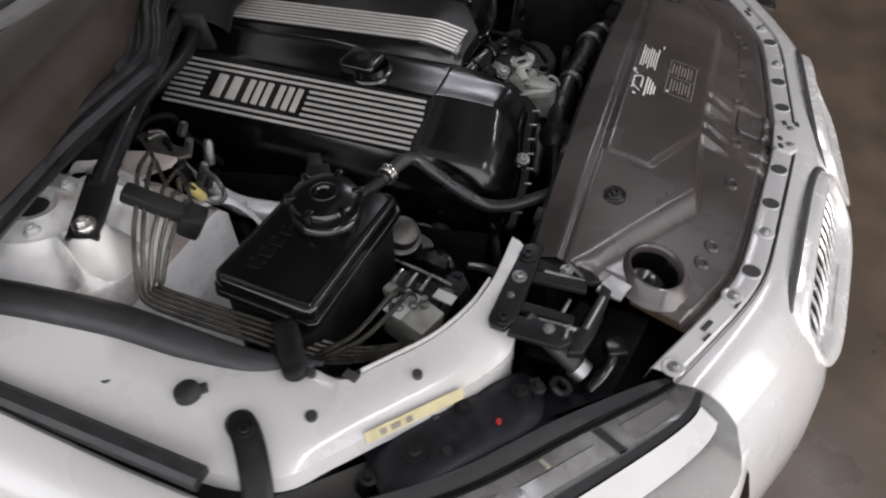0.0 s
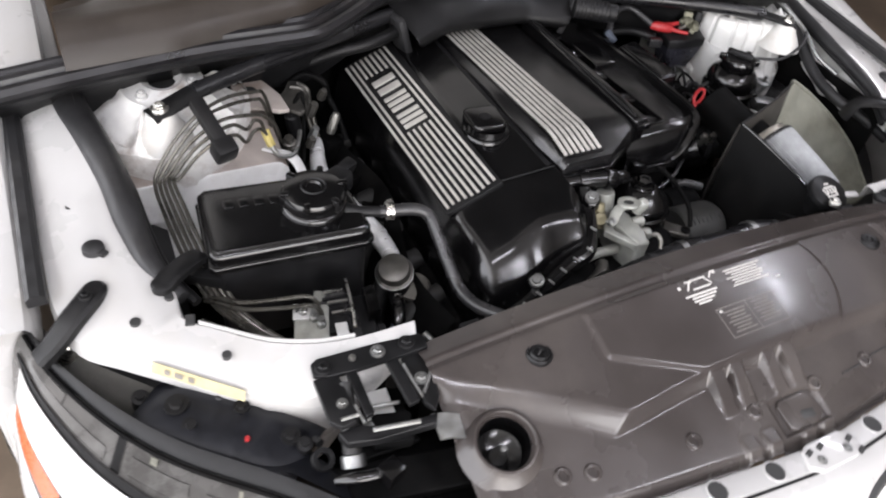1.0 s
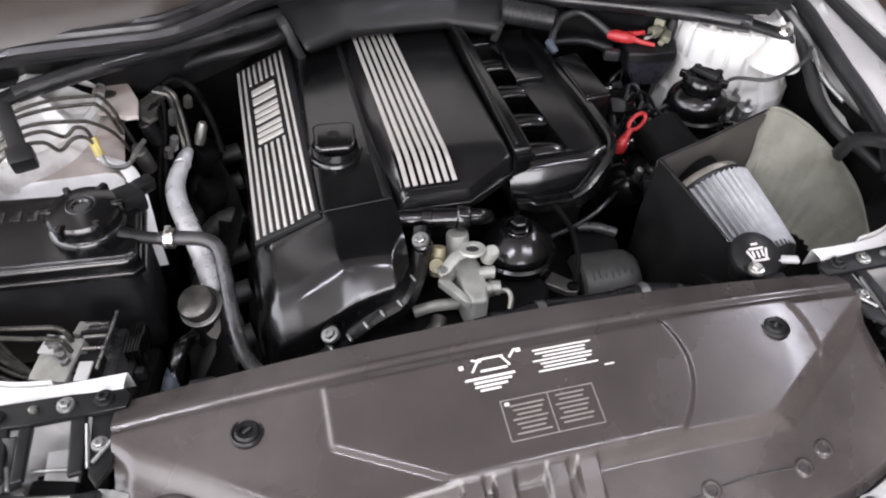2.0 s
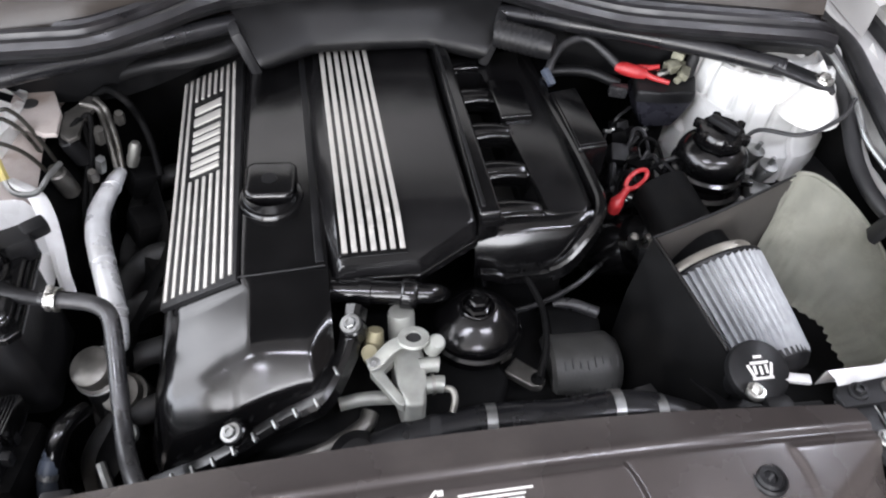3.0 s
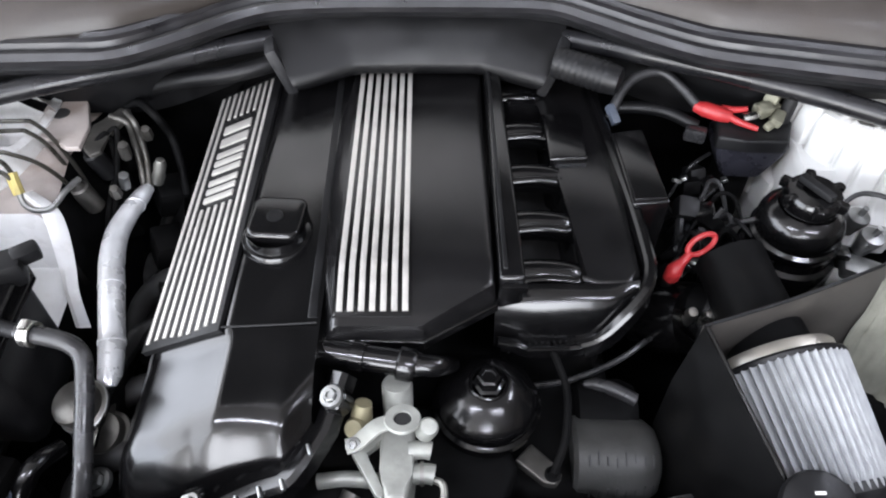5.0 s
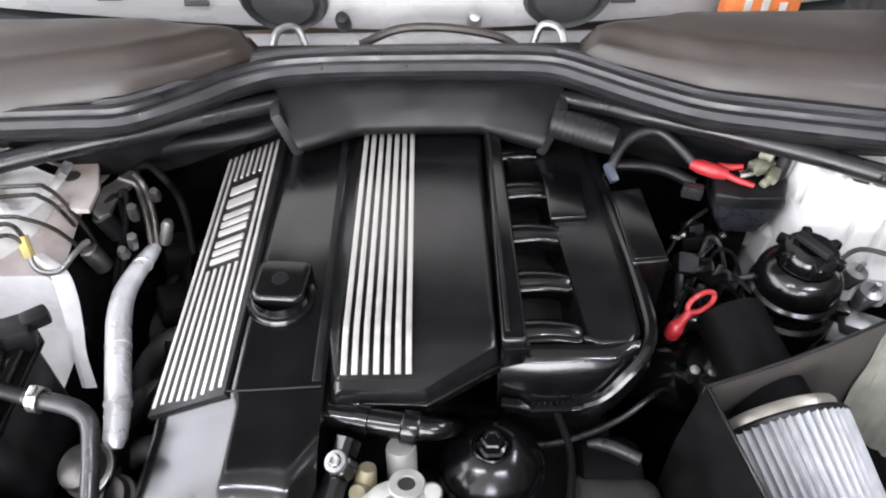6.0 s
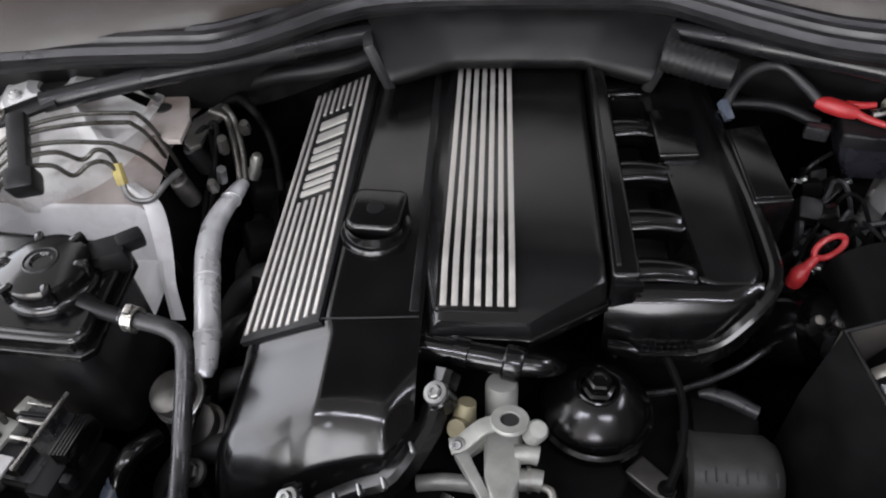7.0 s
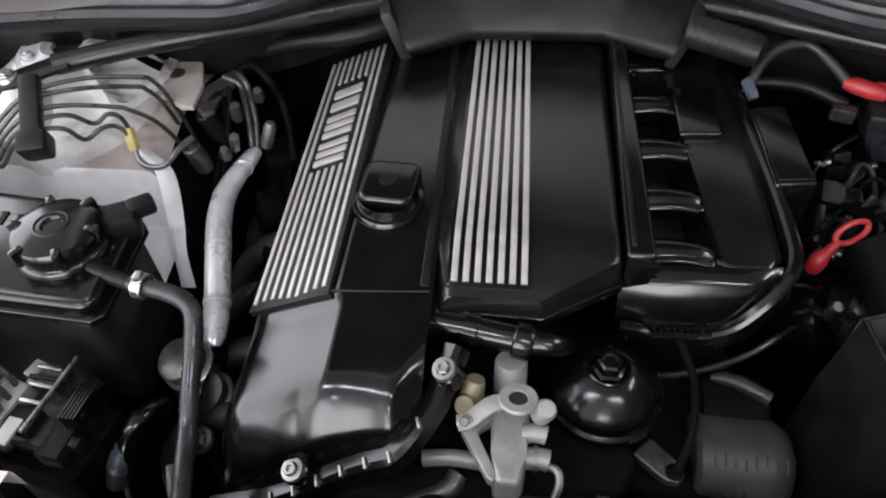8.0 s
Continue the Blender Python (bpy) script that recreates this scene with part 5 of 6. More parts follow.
for q, d in (((-.398, .487, .643), (.28, -1, -.05)), ((-.373, .400, .636), (.2, -1, -.16)), ((-.404, .632, .6545), (.28, -1, .08))):
    part("pipe_band", lathe(mesh(), [(.0158, -.003), (.0178, -.002), (.0178, .002), (.0158, .003)] if q[1] < .6 else [(.0125, -.003), (.0150, -.002), (.0150, .002), (.0125, .003)], q, d, 20), FOIL, fp)
part("lower_end", tube(mesh(), [(-.365, .346, .622), (-.360, .31, .58), (-.355, .26, .50)], .0145, 12), DARK, fp)

# diverter valve and sensor below the hose
dv = thing("air_valve", (-.372, .24, .56), "round metal secondary air valve beside the engine", "valve")
part("valve_can", lathe(mesh(), [(0, -.03), (.026, -.03), (.028, -.012), (.031, -.01), (.031, -.004), (.027, -.002), (.027, .012), (.025, .016), (.018, .019), (0, .02)], (-.381, .308, .640), (-.25, -.3, 1), 28), DULL_STEEL, dv)
part("second_can", lathe(mesh(), [(0, -.04), (.024, -.04), (.026, -.012), (.029, -.010), (.029, -.004), (.025, -.002), (.024, .010), (.0, .013)], (-.353, .285, .612), (-.25, -.3, 1), 28), DULL_STEEL, dv)
part("can_rim", lathe(mesh(), [(.0305, -.010), (.0325, -.009), (.0325, -.005), (.0305, -.004)], (-.381, .308, .640), (-.25, -.3, 1), 28), GALV, dv)
part("valve_body", tube(mesh(), [(-.378, .30, .62), (-.372, .285, .585), (-.364, .265, .54), (-.352, .25, .48)], [.022, .02, .018, .018], 14), SATIN, dv)
part("valve_elbow", tube(mesh(), [(-.392, .262, .625), (-.402, .240, .638), (-.410, .222, .638), (-.418, .200, .615), (-.425, .185, .56)], [.010, .0115, .012, .011, .011], 14), GLOSS, dv)
part("sensor_plug", tube(mesh(), [(-.414, .212, .630), (-.424, .196, .612), (-.432, .180, .585)], [.011, .013, .0115], 12), SLATE, dv)
part("clear_band", lathe(mesh(), [(.0125, -.004), (.0135, -.004), (.0135, .004), (.0125, .004)], (-.426, .193, .606), (-.4, -.6, -.9), 16), GALV, dv)
bolt(dv, (-.344, .227, .612), .010, GALV, (-.2, -.3, 1))
part("bolt_stub", tube(mesh(), [(-.344, .227, .61), (-.34, .24, .57), (-.33, .25, .52)], .012, 10), DARK, dv)
part("lever", tube(mesh(), [(-.372, .20, .60), (-.36, .17, .59), (-.352, .14, .56), (-.35, .12, .48)], [.006, .007, .009, .006], 8), GALV, dv)

# ---- brake unit and its pipes ----
ab = thing("brake_hydraulic_unit", (-.50, .22, .50), "metal brake hydraulic unit with plugs and pipes", "hydraulic unit")
part("unit_body", box(mesh(), (-.50, .215, .57), (.12, .09, .13), .008, turn(0, 0, -12)), DARK, ab)
part("cream_block", box(mesh(), (-.549, .220, .655), (.050, .066, .056), .005, turn(6, 0, -18)), PALE_CAST, ab, "pale cast valve block")
part("plug_frame", box(mesh(), (-.500, .226, .648), (.050, .085, .035), .005, turn(0, 0, -8)), HOSE, ab)
part("plug_head", box(mesh(), (-.505, .255, .672), (.040, .030, .022), .004, turn(0, 0, -8)), HOSE, ab)
part("plug_head", box(mesh(), (-.512, .205, .670), (.034, .030, .018), .004, turn(0, 0, -8)), SATIN, ab)
part("plug_label", box(mesh(), (-.514, .187, .683), (.017, .030, .004), .001, turn(0, 0, -10)), WHITE_RAW, ab)
part("code_label", box(mesh(), (-.557, .240, .684), (.026, .030, .003), .001, turn(0, 0, -18)), WHITE_RAW, ab, "white label with dark printed bars")
for k in range(4):
    part("print_bar", box(mesh(), (-.563 + .004 * k, .246 + .001 * k, .6862), (.002, .012, .001), 0, turn(0, 0, -18)), INK, ab)
for y in (.262, .240, .220):
    part("steel_pin", box(mesh(), (-.503, y, .686), (.030, .0045, .004), .001, turn(0, 0, -8)), STEEL, ab)
for k in range(5):
    part("plug_rib", box(mesh(), (-.462 + .004 * k, .228, .672), (.002, .05, .03), .0005, turn(0, 0, -8)), GLOSS, ab)
part("connector_bar", box(mesh(), (-.500, .250, .684), (.046, .005, .005), .0015, turn(0, 0, -4)), SATIN, ab)
part("latch_bar", tube(mesh(), [(-.478, .276, .689), (-.484, .240, .690), (-.490, .210, .690), (-.496, .184, .689)], .0022, 8), STEEL, ab)
part("pale_plug", box(mesh(), (-.522, .262, .676), (.02, .022, .014), .003, turn(0, 0, -20)), PALE_CAST, ab)
part("side_plug", box(mesh(), (-.470, .215, .650), (.03, .09, .03), .006, turn(0, 0, -8)), SATIN, ab)
for y in (.19, .215, .24):
    part("plug_lug", box(mesh(), (-.452, y, .655), (.012, .012, .018), .003, turn(0, 0, -8)), SATIN, ab)
for x, y in ((-.556, .238), (-.545, .222), (-.538, .208)):
    part("pipe_union", lathe(mesh(), [(.007, -.02), (.007, .008), (.005, .01), (.005, .018), (0, .018)], (x, y, .682), (0, 0, 1), 6), GALV, ab)
bp = thing("brake_pipe_bundle", (-.69, .40, .66), "bundle of thin zinc brake pipes held in a black clip", "brake pipes")
CLIP_A, CLIP_B = np.array((-.613, .572, .836)), np.array((-.595, .512, .803))
TAIL = ((-.655, .548, .802), (-.690, .528, .768), (-.703, .510, .748), (-.701, .45, .736), (-.694, .38, .724), (-.684, .325, .705), (-.66, .283, .675), (-.61, .235, .65), (-.565, .215, .64))
HEADS = (((-.462, .64, .62), (-.474, .652, .70), (-.486, .648, .765), (-.496, .641, .797), (-.508, .634, .806), (-.56, .605, .823)),
         ((-.472, .635, .62), (-.482, .645, .70), (-.492, .640, .760), (-.502, .630, .790), (-.513, .624, .798), (-.56, .590, .818)),
         ((-.466, .615, .64), (-.474, .618, .70), (-.488, .604, .755), (-.510, .590, .786), (-.525, .585, .794), (-.57, .562, .812)),
         ((-.510, .570, .745), (-.513, .576, .765), (-.518, .577, .784), (-.530, .572, .792), (-.545, .560, .786), (-.567, .550, .806)),
         ((-.505, .560, .740), (-.512, .567, .765), (-.522, .566, .778), (-.535, .556, .782), (-.552, .540, .776), (-.567, .533, .798)))
for k in range(5):
    w = k / 4
    P = CLIP_A + (CLIP_B - CLIP_A) * (.10, .24, .5, .68, .86)[k] + np.array((0, 0, -.004))
    tail = [(x + (.022 + .003 * min(i, 3)) * w, y - (.03, .012, 0, 0, 0, 0, .015, .02, .02)[i] * w, z - (.02 * w if i < 2 else 0)) for i, (x, y, z) in enumerate(TAIL)]
    part("brake_pipe", tube(mesh(), [*HEADS[k], tuple(P), *tail], .0031, 8, 5), PIPE, bp)
cm = Matrix.Translation((CLIP_A + CLIP_B) / 2) @ Vector(CLIP_B - CLIP_A).to_track_quat("Y", "Z").to_matrix().to_4x4()
bm = box(mesh(), (0, 0, 0), (.024, .092, .020), .006)
bmesh.ops.transform(bm, verts=bm.verts, matrix=cm)
part("pipe_clip", bm, SATIN, bp, "black plastic pipe clip")
bm = box(mesh(), (0, .045, -.006), (.036, .03, .036), .007)
bmesh.ops.transform(bm, verts=bm.verts, matrix=cm)
part("pipe_clip", bm, SATIN, bp)
part("pipe_clip", box(mesh(), (-.672, .328, .712), (.065, .02, .022), .005, turn(0, 0, -30)), SATIN, bp)
bt = thing("brake_pipe_bundle", (-.60, .21, .62), "thin brake pipes bending towards the hydraulic unit", "brake pipes")
for k in range(2):
    part("brake_pipe", tube(mesh(), [(-.680, .312 - .008 * k, .690), (-.655, .287 - .012 * k, .700), (-.63, .268 - .014 * k, .704), (-.58, .255 - .018 * k, .706), (-.545, .247 - .018 * k, .706), (-.533, .24 - .016 * k, .69), (-.532, .236 - .014 * k, .65)], .0034, 8), PIPE, bt)
for k in range(2):
    part("brake_pipe", tube(mesh(), [(-.69, .300, .655), (-.655, .262 - .012 * k, .655), (-.61, .225 - .012 * k, .655), (-.575, .207 - .01 * k, .655), (-.552, .205 - .008 * k, .665), (-.545, .215 - .006 * k, .675)], .0034, 8), PIPE, bt)
vb = thing("valve_block", (-.47, .56, .60), "cluster of small valves and connectors by the wheel arch", "valve block")
part("block_body", box(mesh(), (-.462, .685, .600), (.06, .09, .07), .01, turn(0, 0, 20)), DARK, vb)
for k, (x, y, z) in enumerate(((-.442, .655, .72), (-.460, .618, .690), (-.425, .700, .70))):
    part("valve_knob", lathe(mesh(), [(0, .028), (.008, .027), (.010, .018), (.013, .016), (.014, 0), (.014, -.03)], (x, y, z), (.1 * (k - 2), -.2, 1), 16), (SATIN, DULL_STEEL, DARK)[k], vb)
for k in range(2):
    part("valve_lead", tube(mesh(), [(-.442 + .01 * k, .655 + .02 * k, .745), (-.425 + .01 * k, .675 + .01 * k, .752), (-.428 + .006 * k, .665 - .01 * k, .70), (-.445 + .01 * k, .62, .64), (-.455, .57, .56)], .004, 8), DARK, vb)
part("yellow_tape", tube(mesh(), [(-.5125, .575, .768), (-.510, .568, .757), (-.506, .560, .744)], .0075, 8), YELLOW, vb)
part("loop_lead", tube(mesh(), [(-.508, .565, .75), (-.502, .553, .735), (-.490, .548, .727), (-.470, .553, .725), (-.455, .575, .735), (-.445, .60, .735)], .004, 8), GALV, vb)
part("hex_bolt", lathe(mesh(), [(0, .012), (.007, .011), (.008, .004), (.008, -.02)], (-.407, .638, .700), (.3, -.3, 1), 6), GALV, vb)
part("hex_bolt", lathe(mesh(), [(0, .012), (.007, .011), (.008, .004), (.008, -.02)], (-.401, .659, .738), (.2, -.3, 1), 6), DULL_STEEL, vb)
leaf = part("bracket_leaf", prism(mesh(), [(-.530, .668), (-.497, .660), (-.470, .640), (-.451, .640), (-.453, .690), (-.470, .738), (-.482, .765), (-.53, .758)], .750, .757, .002), LEDGE, vb, "stained white bracket with a round hole")
part("leaf_hole", lathe(mesh(), [(0, .0015), (.011, .0015), (.0125, 0), (.011, -.002)], (-.502, .716, .757), (0, 0, 1), 20), INK, leaf)
part("steel_arm", prism(mesh(), [(-.452, .697), (-.439, .707), (-.426, .736), (-.412, .738), (-.406, .727), (-.408, .710), (-.424, .668), (-.422, .638), (-.434, .628), (-.449, .644)], .746, .752, .002), DULL_STEEL, vb, "stained steel arm")
part("pale_capsule", lathe(mesh(), [(0, .020), (.006, .018), (.009, .010), (.0085, -.006), (.010, -.010), (.008, -.024), (0, -.026)], (-.362, .658, .70), (.35, .1, 1), 16), ALU, vb, "pale metal capsule")
for q in ((-.374, .685, .748), (-.418, .622, .692)):
    part("hex_bolt", lathe(mesh(), [(0, .010), (.006, .009), (.008, .003), (.0085, -.014)], q, (.2, -.4, 1), 6), DULL_STEEL, vb)
part("arch_tube", tube(mesh(), [(-.43, .74, .74), (-.395, .735, .762), (-.365, .71, .757), (-.354, .712, .72), (-.343, .69, .69), (-.335, .66, .65)], .006, 10), DARK, vb)
for x, y, z, sx in ((-.36, .60, .60, .05), (-.37, .68, .63, .045), (-.345, .53, .58, .04), (-.355, .44, .55, .05)):
    part("side_plug", box(mesh(), (x, y, z), (sx, .05, .05), .008, turn(10, 15, 30)), DARK, engine)

# inner wing seal: fat foam strip
for s in (-1, 1):
    pts = [(-.79, .80, .80), (-.795, .70, .798), (-.775, .60, .79), (-.757, .50, .778), (-.750, .42, .764), (-.738, .34, .748), (-.71, .28, .732)]
    pts = flip(pts) if s > 0 else pts
    thin = .55 if s > 0 else 1.0
    ws = thing("foam_strip", pts[0], "fat black foam sealing strip along the inner wing", "seal", "foam strips")
    part("strip", tube(mesh(), pts, [thin * r for r in (.026, .025, .024, .023, .022, .018, .012)], 12), RUBBER, ws)
    part("strip_lip", tube(mesh(), [(x + (.018 if s < 0 else -.018) * thin, y, z - .016 * thin) for x, y, z in pts], .006 * thin + .002, 8), SATIN, ws)
# rubber stop, arm and tab on the wing
for s in (-1, 1):
    fl = (lambda r: flip(r)) if s > 0 else (lambda r: r)
    st = thing("rubber_stop", fl([(-.803, .381, .766)])[0], "round black rubber bonnet stop on the wing", "rubber stop", "rubber stops")
    part("stop", lathe(mesh(), [(0, .007), (.010, .0065), (.014, .004), (.015, -.004)], fl([(-.803, .381, .764)])[0], (0, 0, 1), 20), RUBBER, st)
    part("stop_tail", box(mesh(), fl([(-.793, .369, .763)])[0], (.012, .012, .006), .002, turn(0, 0, 40)), RUBBER, st)
    ar = thing("lamp_bracket", fl([(-.818, .304, .745)])[0], "black plastic headlamp bracket screwed to the wing", "bracket", "lamp brackets")
    a = fl([(-.812, .312, .752), (-.822, .298, .753), (-.845, .278, .745), (-.870, .262, .728), (-.892, .255, .712)])
    bm = mesh()
    sweep(bm, smooth(a, 4), [(-.016, -.006), (-.016, .004), (-.011, .008), (.011, .008), (.016, .004), (.016, -.006)])
    lathe(bm, [(0, .008), (.012, .008), (.016, .004), (.016, -.006)], a[0], (0, 0, 1), 20)
    part("arm", bm, SATIN, ar)
    bolt(ar, Vector(a[1]) + Vector((0, 0, .009)), .0055, SATIN)
    tb = thing("rubber_tab", fl([(-.722, .293, .752)])[0], "black rubber tab hooked over the wing edge", "rubber tab", "rubber tabs")
    a = fl([(-.730, .290, .755), (-.715, .302, .758), (-.690, .322, .756), (-.672, .338, .745), (-.66, .345, .71)])
    bm = mesh()
    sweep(bm, smooth(a, 4), [(-.015, -.005), (-.015, .004), (-.010, .007), (.010, .007), (.015, .004), (.015, -.005)])
    lathe(bm, [(0, .007), (.011, .007), (.015, .004), (.015, -.005)], a[0], (0, 0, 1), 20)
    part("tab", bm, SATIN, tb)
# worn paper label on the wing face
lb = thing("paper_label", (-.712, .158, .712), "worn cream paper label on the wing's front face", "label")
pa, pb = Vector((-.7630, .1935, .7275)), Vector((-.6670, .1130, .7215))
bm = mesh()
dn = Vector((-.0035, -.004, -.0155))
off = Vector((-.002, -.003, .001))
sheet(bm, [[pa + off + (pb - pa) * w for w in (0, .25, .5, .75, 1)], [pa + off + dn + (pb - pa) * w for w in (0, .25, .5, .75, 1)]], .0006, (.6, .7, 0))
part("label_sheet", bm, CREAM, lb)
for w0, w1 in ((.14, .2), (.25, .34), (.40, .46)):
    bm = mesh()
    sheet(bm, [[pa + off * 1.35 + dn * v + (pb - pa) * w for w in (w0, w1)] for v in (.3, .75)])
    part("print_bar", bm, PRINT_DIM, lb)

# ---- front of the engine ----
pp = thing("vent_pipe", (-.03, .296, .73), "ribbed black vent pipe across the engine front", "pipe")
part("pipe_run", tube(mesh(), [(-.105, .318, .742), (-.085, .311, .746), (-.04, .300, .750), (.0, .292, .751), (.022, .290, .750)], [.012, .0145, .0145, .0145, .0135], 16), GLOSS, pp)
part("pipe_nut", lathe(mesh(), [(.0145, -.008), (.017, -.007), (.017, .007), (.0145, .008)], (-.043, .3005, .750), (.97, -.24, 0), 16), GLOSS, pp)
part("pipe_elbow", lathe(mesh(), [(.0165, -.01), (.0185, -.008), (.0185, .006), (.016, .01), (0, .012)], (.008, .2905, .750), (.97, -.2, -.1), 18), GLOSS, pp)
part("pipe_tip", tube(mesh(), [(.02, .29, .75), (.033, .290, .748), (.045, .294, .742), (.055, .31, .72)], [.012, .0125, .011, .010], 12), GLOSS, pp)

vs = thing("solenoid_valve", (.0, .22, .66), "pale cast metal solenoid valve with a lifting eye", "valve")
part("valve_barrel", lathe(mesh(), [(.0165, -.09), (.0165, .024), (.015, .028), (0, .028)], (-.003, .272, .706), (0, .25, 1), 24), PALE_CAST, vs)
part("valve_casting", prism(mesh(), [(-.020, .236), (-.010, .250), (.014, .246), (.018, .228), (.015, .186), (.010, .158), (-.013, .158), (-.018, .190)], .64, .718, .007), PALE_CAST, vs)
part("side_web", prism(mesh(), [(-.048, .210), (-.040, .221), (-.016, .238), (-.014, .224), (-.034, .208), (-.030, .198), (-.010, .168), (-.014, .160), (-.020, .163)], .704, .716, .002), PALE_CAST, vs, "flat cast web beside the valve")
# cranked lever with the eye
part("lever_plate", sweep(mesh(), smooth([(-.050, .204, .737), (-.040, .207, .738), (-.030, .215, .741), (-.020, .222, .744), (-.008, .226, .745)], 4), [(-.008, -.0018), (-.008, .0012), (-.006, .0022), (.006, .0022), (.008, .0012), (.008, -.0018)]), PALE_CAST, vs, "pale cranked lever plate")
part("lifting_eye", lathe(mesh(), [(.0095, -.0025), (.0178, -.0025), (.0188, 0), (.0178, .0025), (.0095, .0025), (.0088, 0), (.0095, -.0025)], (.005, .228, .7465), (0, .22, 1), 28), PALE_CAST, vs, "pale lifting eye")
part("eye_gap", lathe(mesh(), [(0, .0005), (.0088, .0005), (.0088, -.002)], (.005, .228, .7465), (0, .22, 1), 20), GREY_CAST, vs)
part("end_boss", lathe(mesh(), [(0, .010), (.008, .009), (.0105, .004), (.0105, -.016)], (.030, .221, .741), (.2, -.3, 1), 18), PALE_CAST, vs)
bolt(vs, (-.043, .205, .738), .005, GALV, (-.1, -.4, 1))
part("union", tube(mesh(), [(.010, .212, .712), (.025, .213, .712), (.033, .212, .711)], .0095, 14), PALE_CAST, vs)
part("union", tube(mesh(), [(.010, .192, .700), (.028, .193, .700), (.036, .192, .699)], .0105, 14), PALE_CAST, vs)
part("union_ring", lathe(mesh(), [(.0105, -.002), (.0125, -.002), (.0125, .002), (.0105, .002)], (.024, .193, .700), (1, 0, 0), 18), ALU, vs)
part("hook", tube(mesh(), [(.036, .186, .700), (.044, .180, .704), (.046, .170, .700), (.042, .160, .69)], .004, 8), ALU, vs)
brass = material("tarnished_brass", (.25, .225, .14), .55, .35, .3, 40, .3)
part("banjo", tube(mesh(), [(-.036, .252, .738), (-.039, .245, .722), (-.042, .236, .70)], [.009, .012, .012], 12), brass, vs)
part("banjo_eye", lathe(mesh(), [(0, .006), (.010, .006), (.012, 0), (.010, -.006)], (-.044, .232, .722), (-.3, -.6, .6), 18), brass, vs)
part("cross_tube", tube(mesh(), [(-.085, .198, .672), (-.055, .199, .676), (-.02, .196, .676)], .0085, 12), PALE_CAST, vs)
part("front_tube", tube(mesh(), [(-.16, .15, .635), (-.10, .160, .645), (-.06, .175, .655), (-.05, .19, .66)], [.008, .010, .011, .011], 12), DULL_STEEL, vs)

of = thing("oil_filter_housing", (.095, .265, .58), "glossy black oil filter housing with a hexagonal cap nut", "oil filter")
c0 = (.095, .290, .004)
part("housing_lower", lathe(mesh(), [(.050, .55), (.052, .62), (.054, .648), (.0605, .655), (.0615, .660), (.0615, .668), (.057, .672)], c0, (0, 0, 1), 36), GLOSS, of)
part("housing_cap", lathe(mesh(), [(.0565, .668), (.0575, .671), (.0575, .677), (.0565, .681), (.053, .686), (.047, .692), (.040, .698), (.033, .7035), (.026, .7075), (.020, .709), (.018, .709)], c0, (0, 0, 1), 40), GLOSS, of)
part("cap_nut", lathe(mesh(), [(.018, .706), (.018, .711), (.0145, .713), (.0135, .723), (.011, .725), (.008, .725), (.007, .722), (0, .722)], c0, (0, 0, 1), 6), GLOSS, of, "hexagonal nut on the cap")
part("nut_ring", lathe(mesh(), [(.0195, .7105), (.021, .7120), (.0225, .7105)], c0, (0, 0, 1), 24), GLOSS, of)
part("ear", prism(mesh(), [(.125, .235), (.155, .208), (.168, .206), (.176, .216), (.172, .228), (.145, .255)], .633, .643, .003), DULL_STEEL, of)
part("ear_hole", lathe(mesh(), [(.009, 0), (.009, .003), (.006, .004), (.005, .001), (0, .001)], (.165, .217, .643), (0, 0, 1), 18), DARK, of)

al = thing("alternator", (.235, .25, .50), "grey cast alternator housing with cooling slots", "alternator")
hub = Vector((.247, .262, .588))
part("end_shell", lathe(mesh(), [(0, -.052), (.044, -.052), (.049, -.047), (.050, -.030), (.050, .020), (.047, .036), (.039, .047), (.025, .053), (0, .055)], hub, (1, -.04, 0), 48), ALT, al)
part("rear_collar", lathe(mesh(), [(.036, -.04), (.044, -.036), (.045, .02), (.038, .035), (0, .04)], (.245, .318, .592), (1, -.04, 0), 32), DARK, al, "dark collar behind the housing")
for k in range(16):
    lean, dx = radians((28, 74)[k % 2] + 3 * math.sin(k * 2.3)), -.036 + .0104 * (k // 2)
    r = .0502 - .004 * step(dx, .022, .04)
    m = Matrix.Translation(hub + Vector((dx, -r * math.sin(lean), r * math.cos(lean)))) @ turn(math.degrees(lean), 0, 0)
    bm = mesh()
    box(bm, (0, 0, 0), (.0022, .012 + .003 * math.sin(k), .002), .0006)
    bmesh.ops.transform(bm, verts=bm.verts, matrix=m)
    part("cooling_slot", bm, INK, al)
part("feed_hose", tube(mesh(), [(.212, .322, .658), (.225, .320, .661), (.242, .315, .660), (.270, .302, .655)], [.004, .0075, .0085, .008], 12), HOSE, al)
part("feed_lead", tube(mesh(), [(.165, .36, .70), (.175, .33, .70), (.184, .292, .69), (.178, .243, .68), (.164, .211, .66)], .0045, 8), DARK, al)
part("lead", tube(mesh(), [(.14, .335, .63), (.20, .342, .635), (.26, .365, .64), (.31, .40, .64)], .004, 8), HOSE, al)

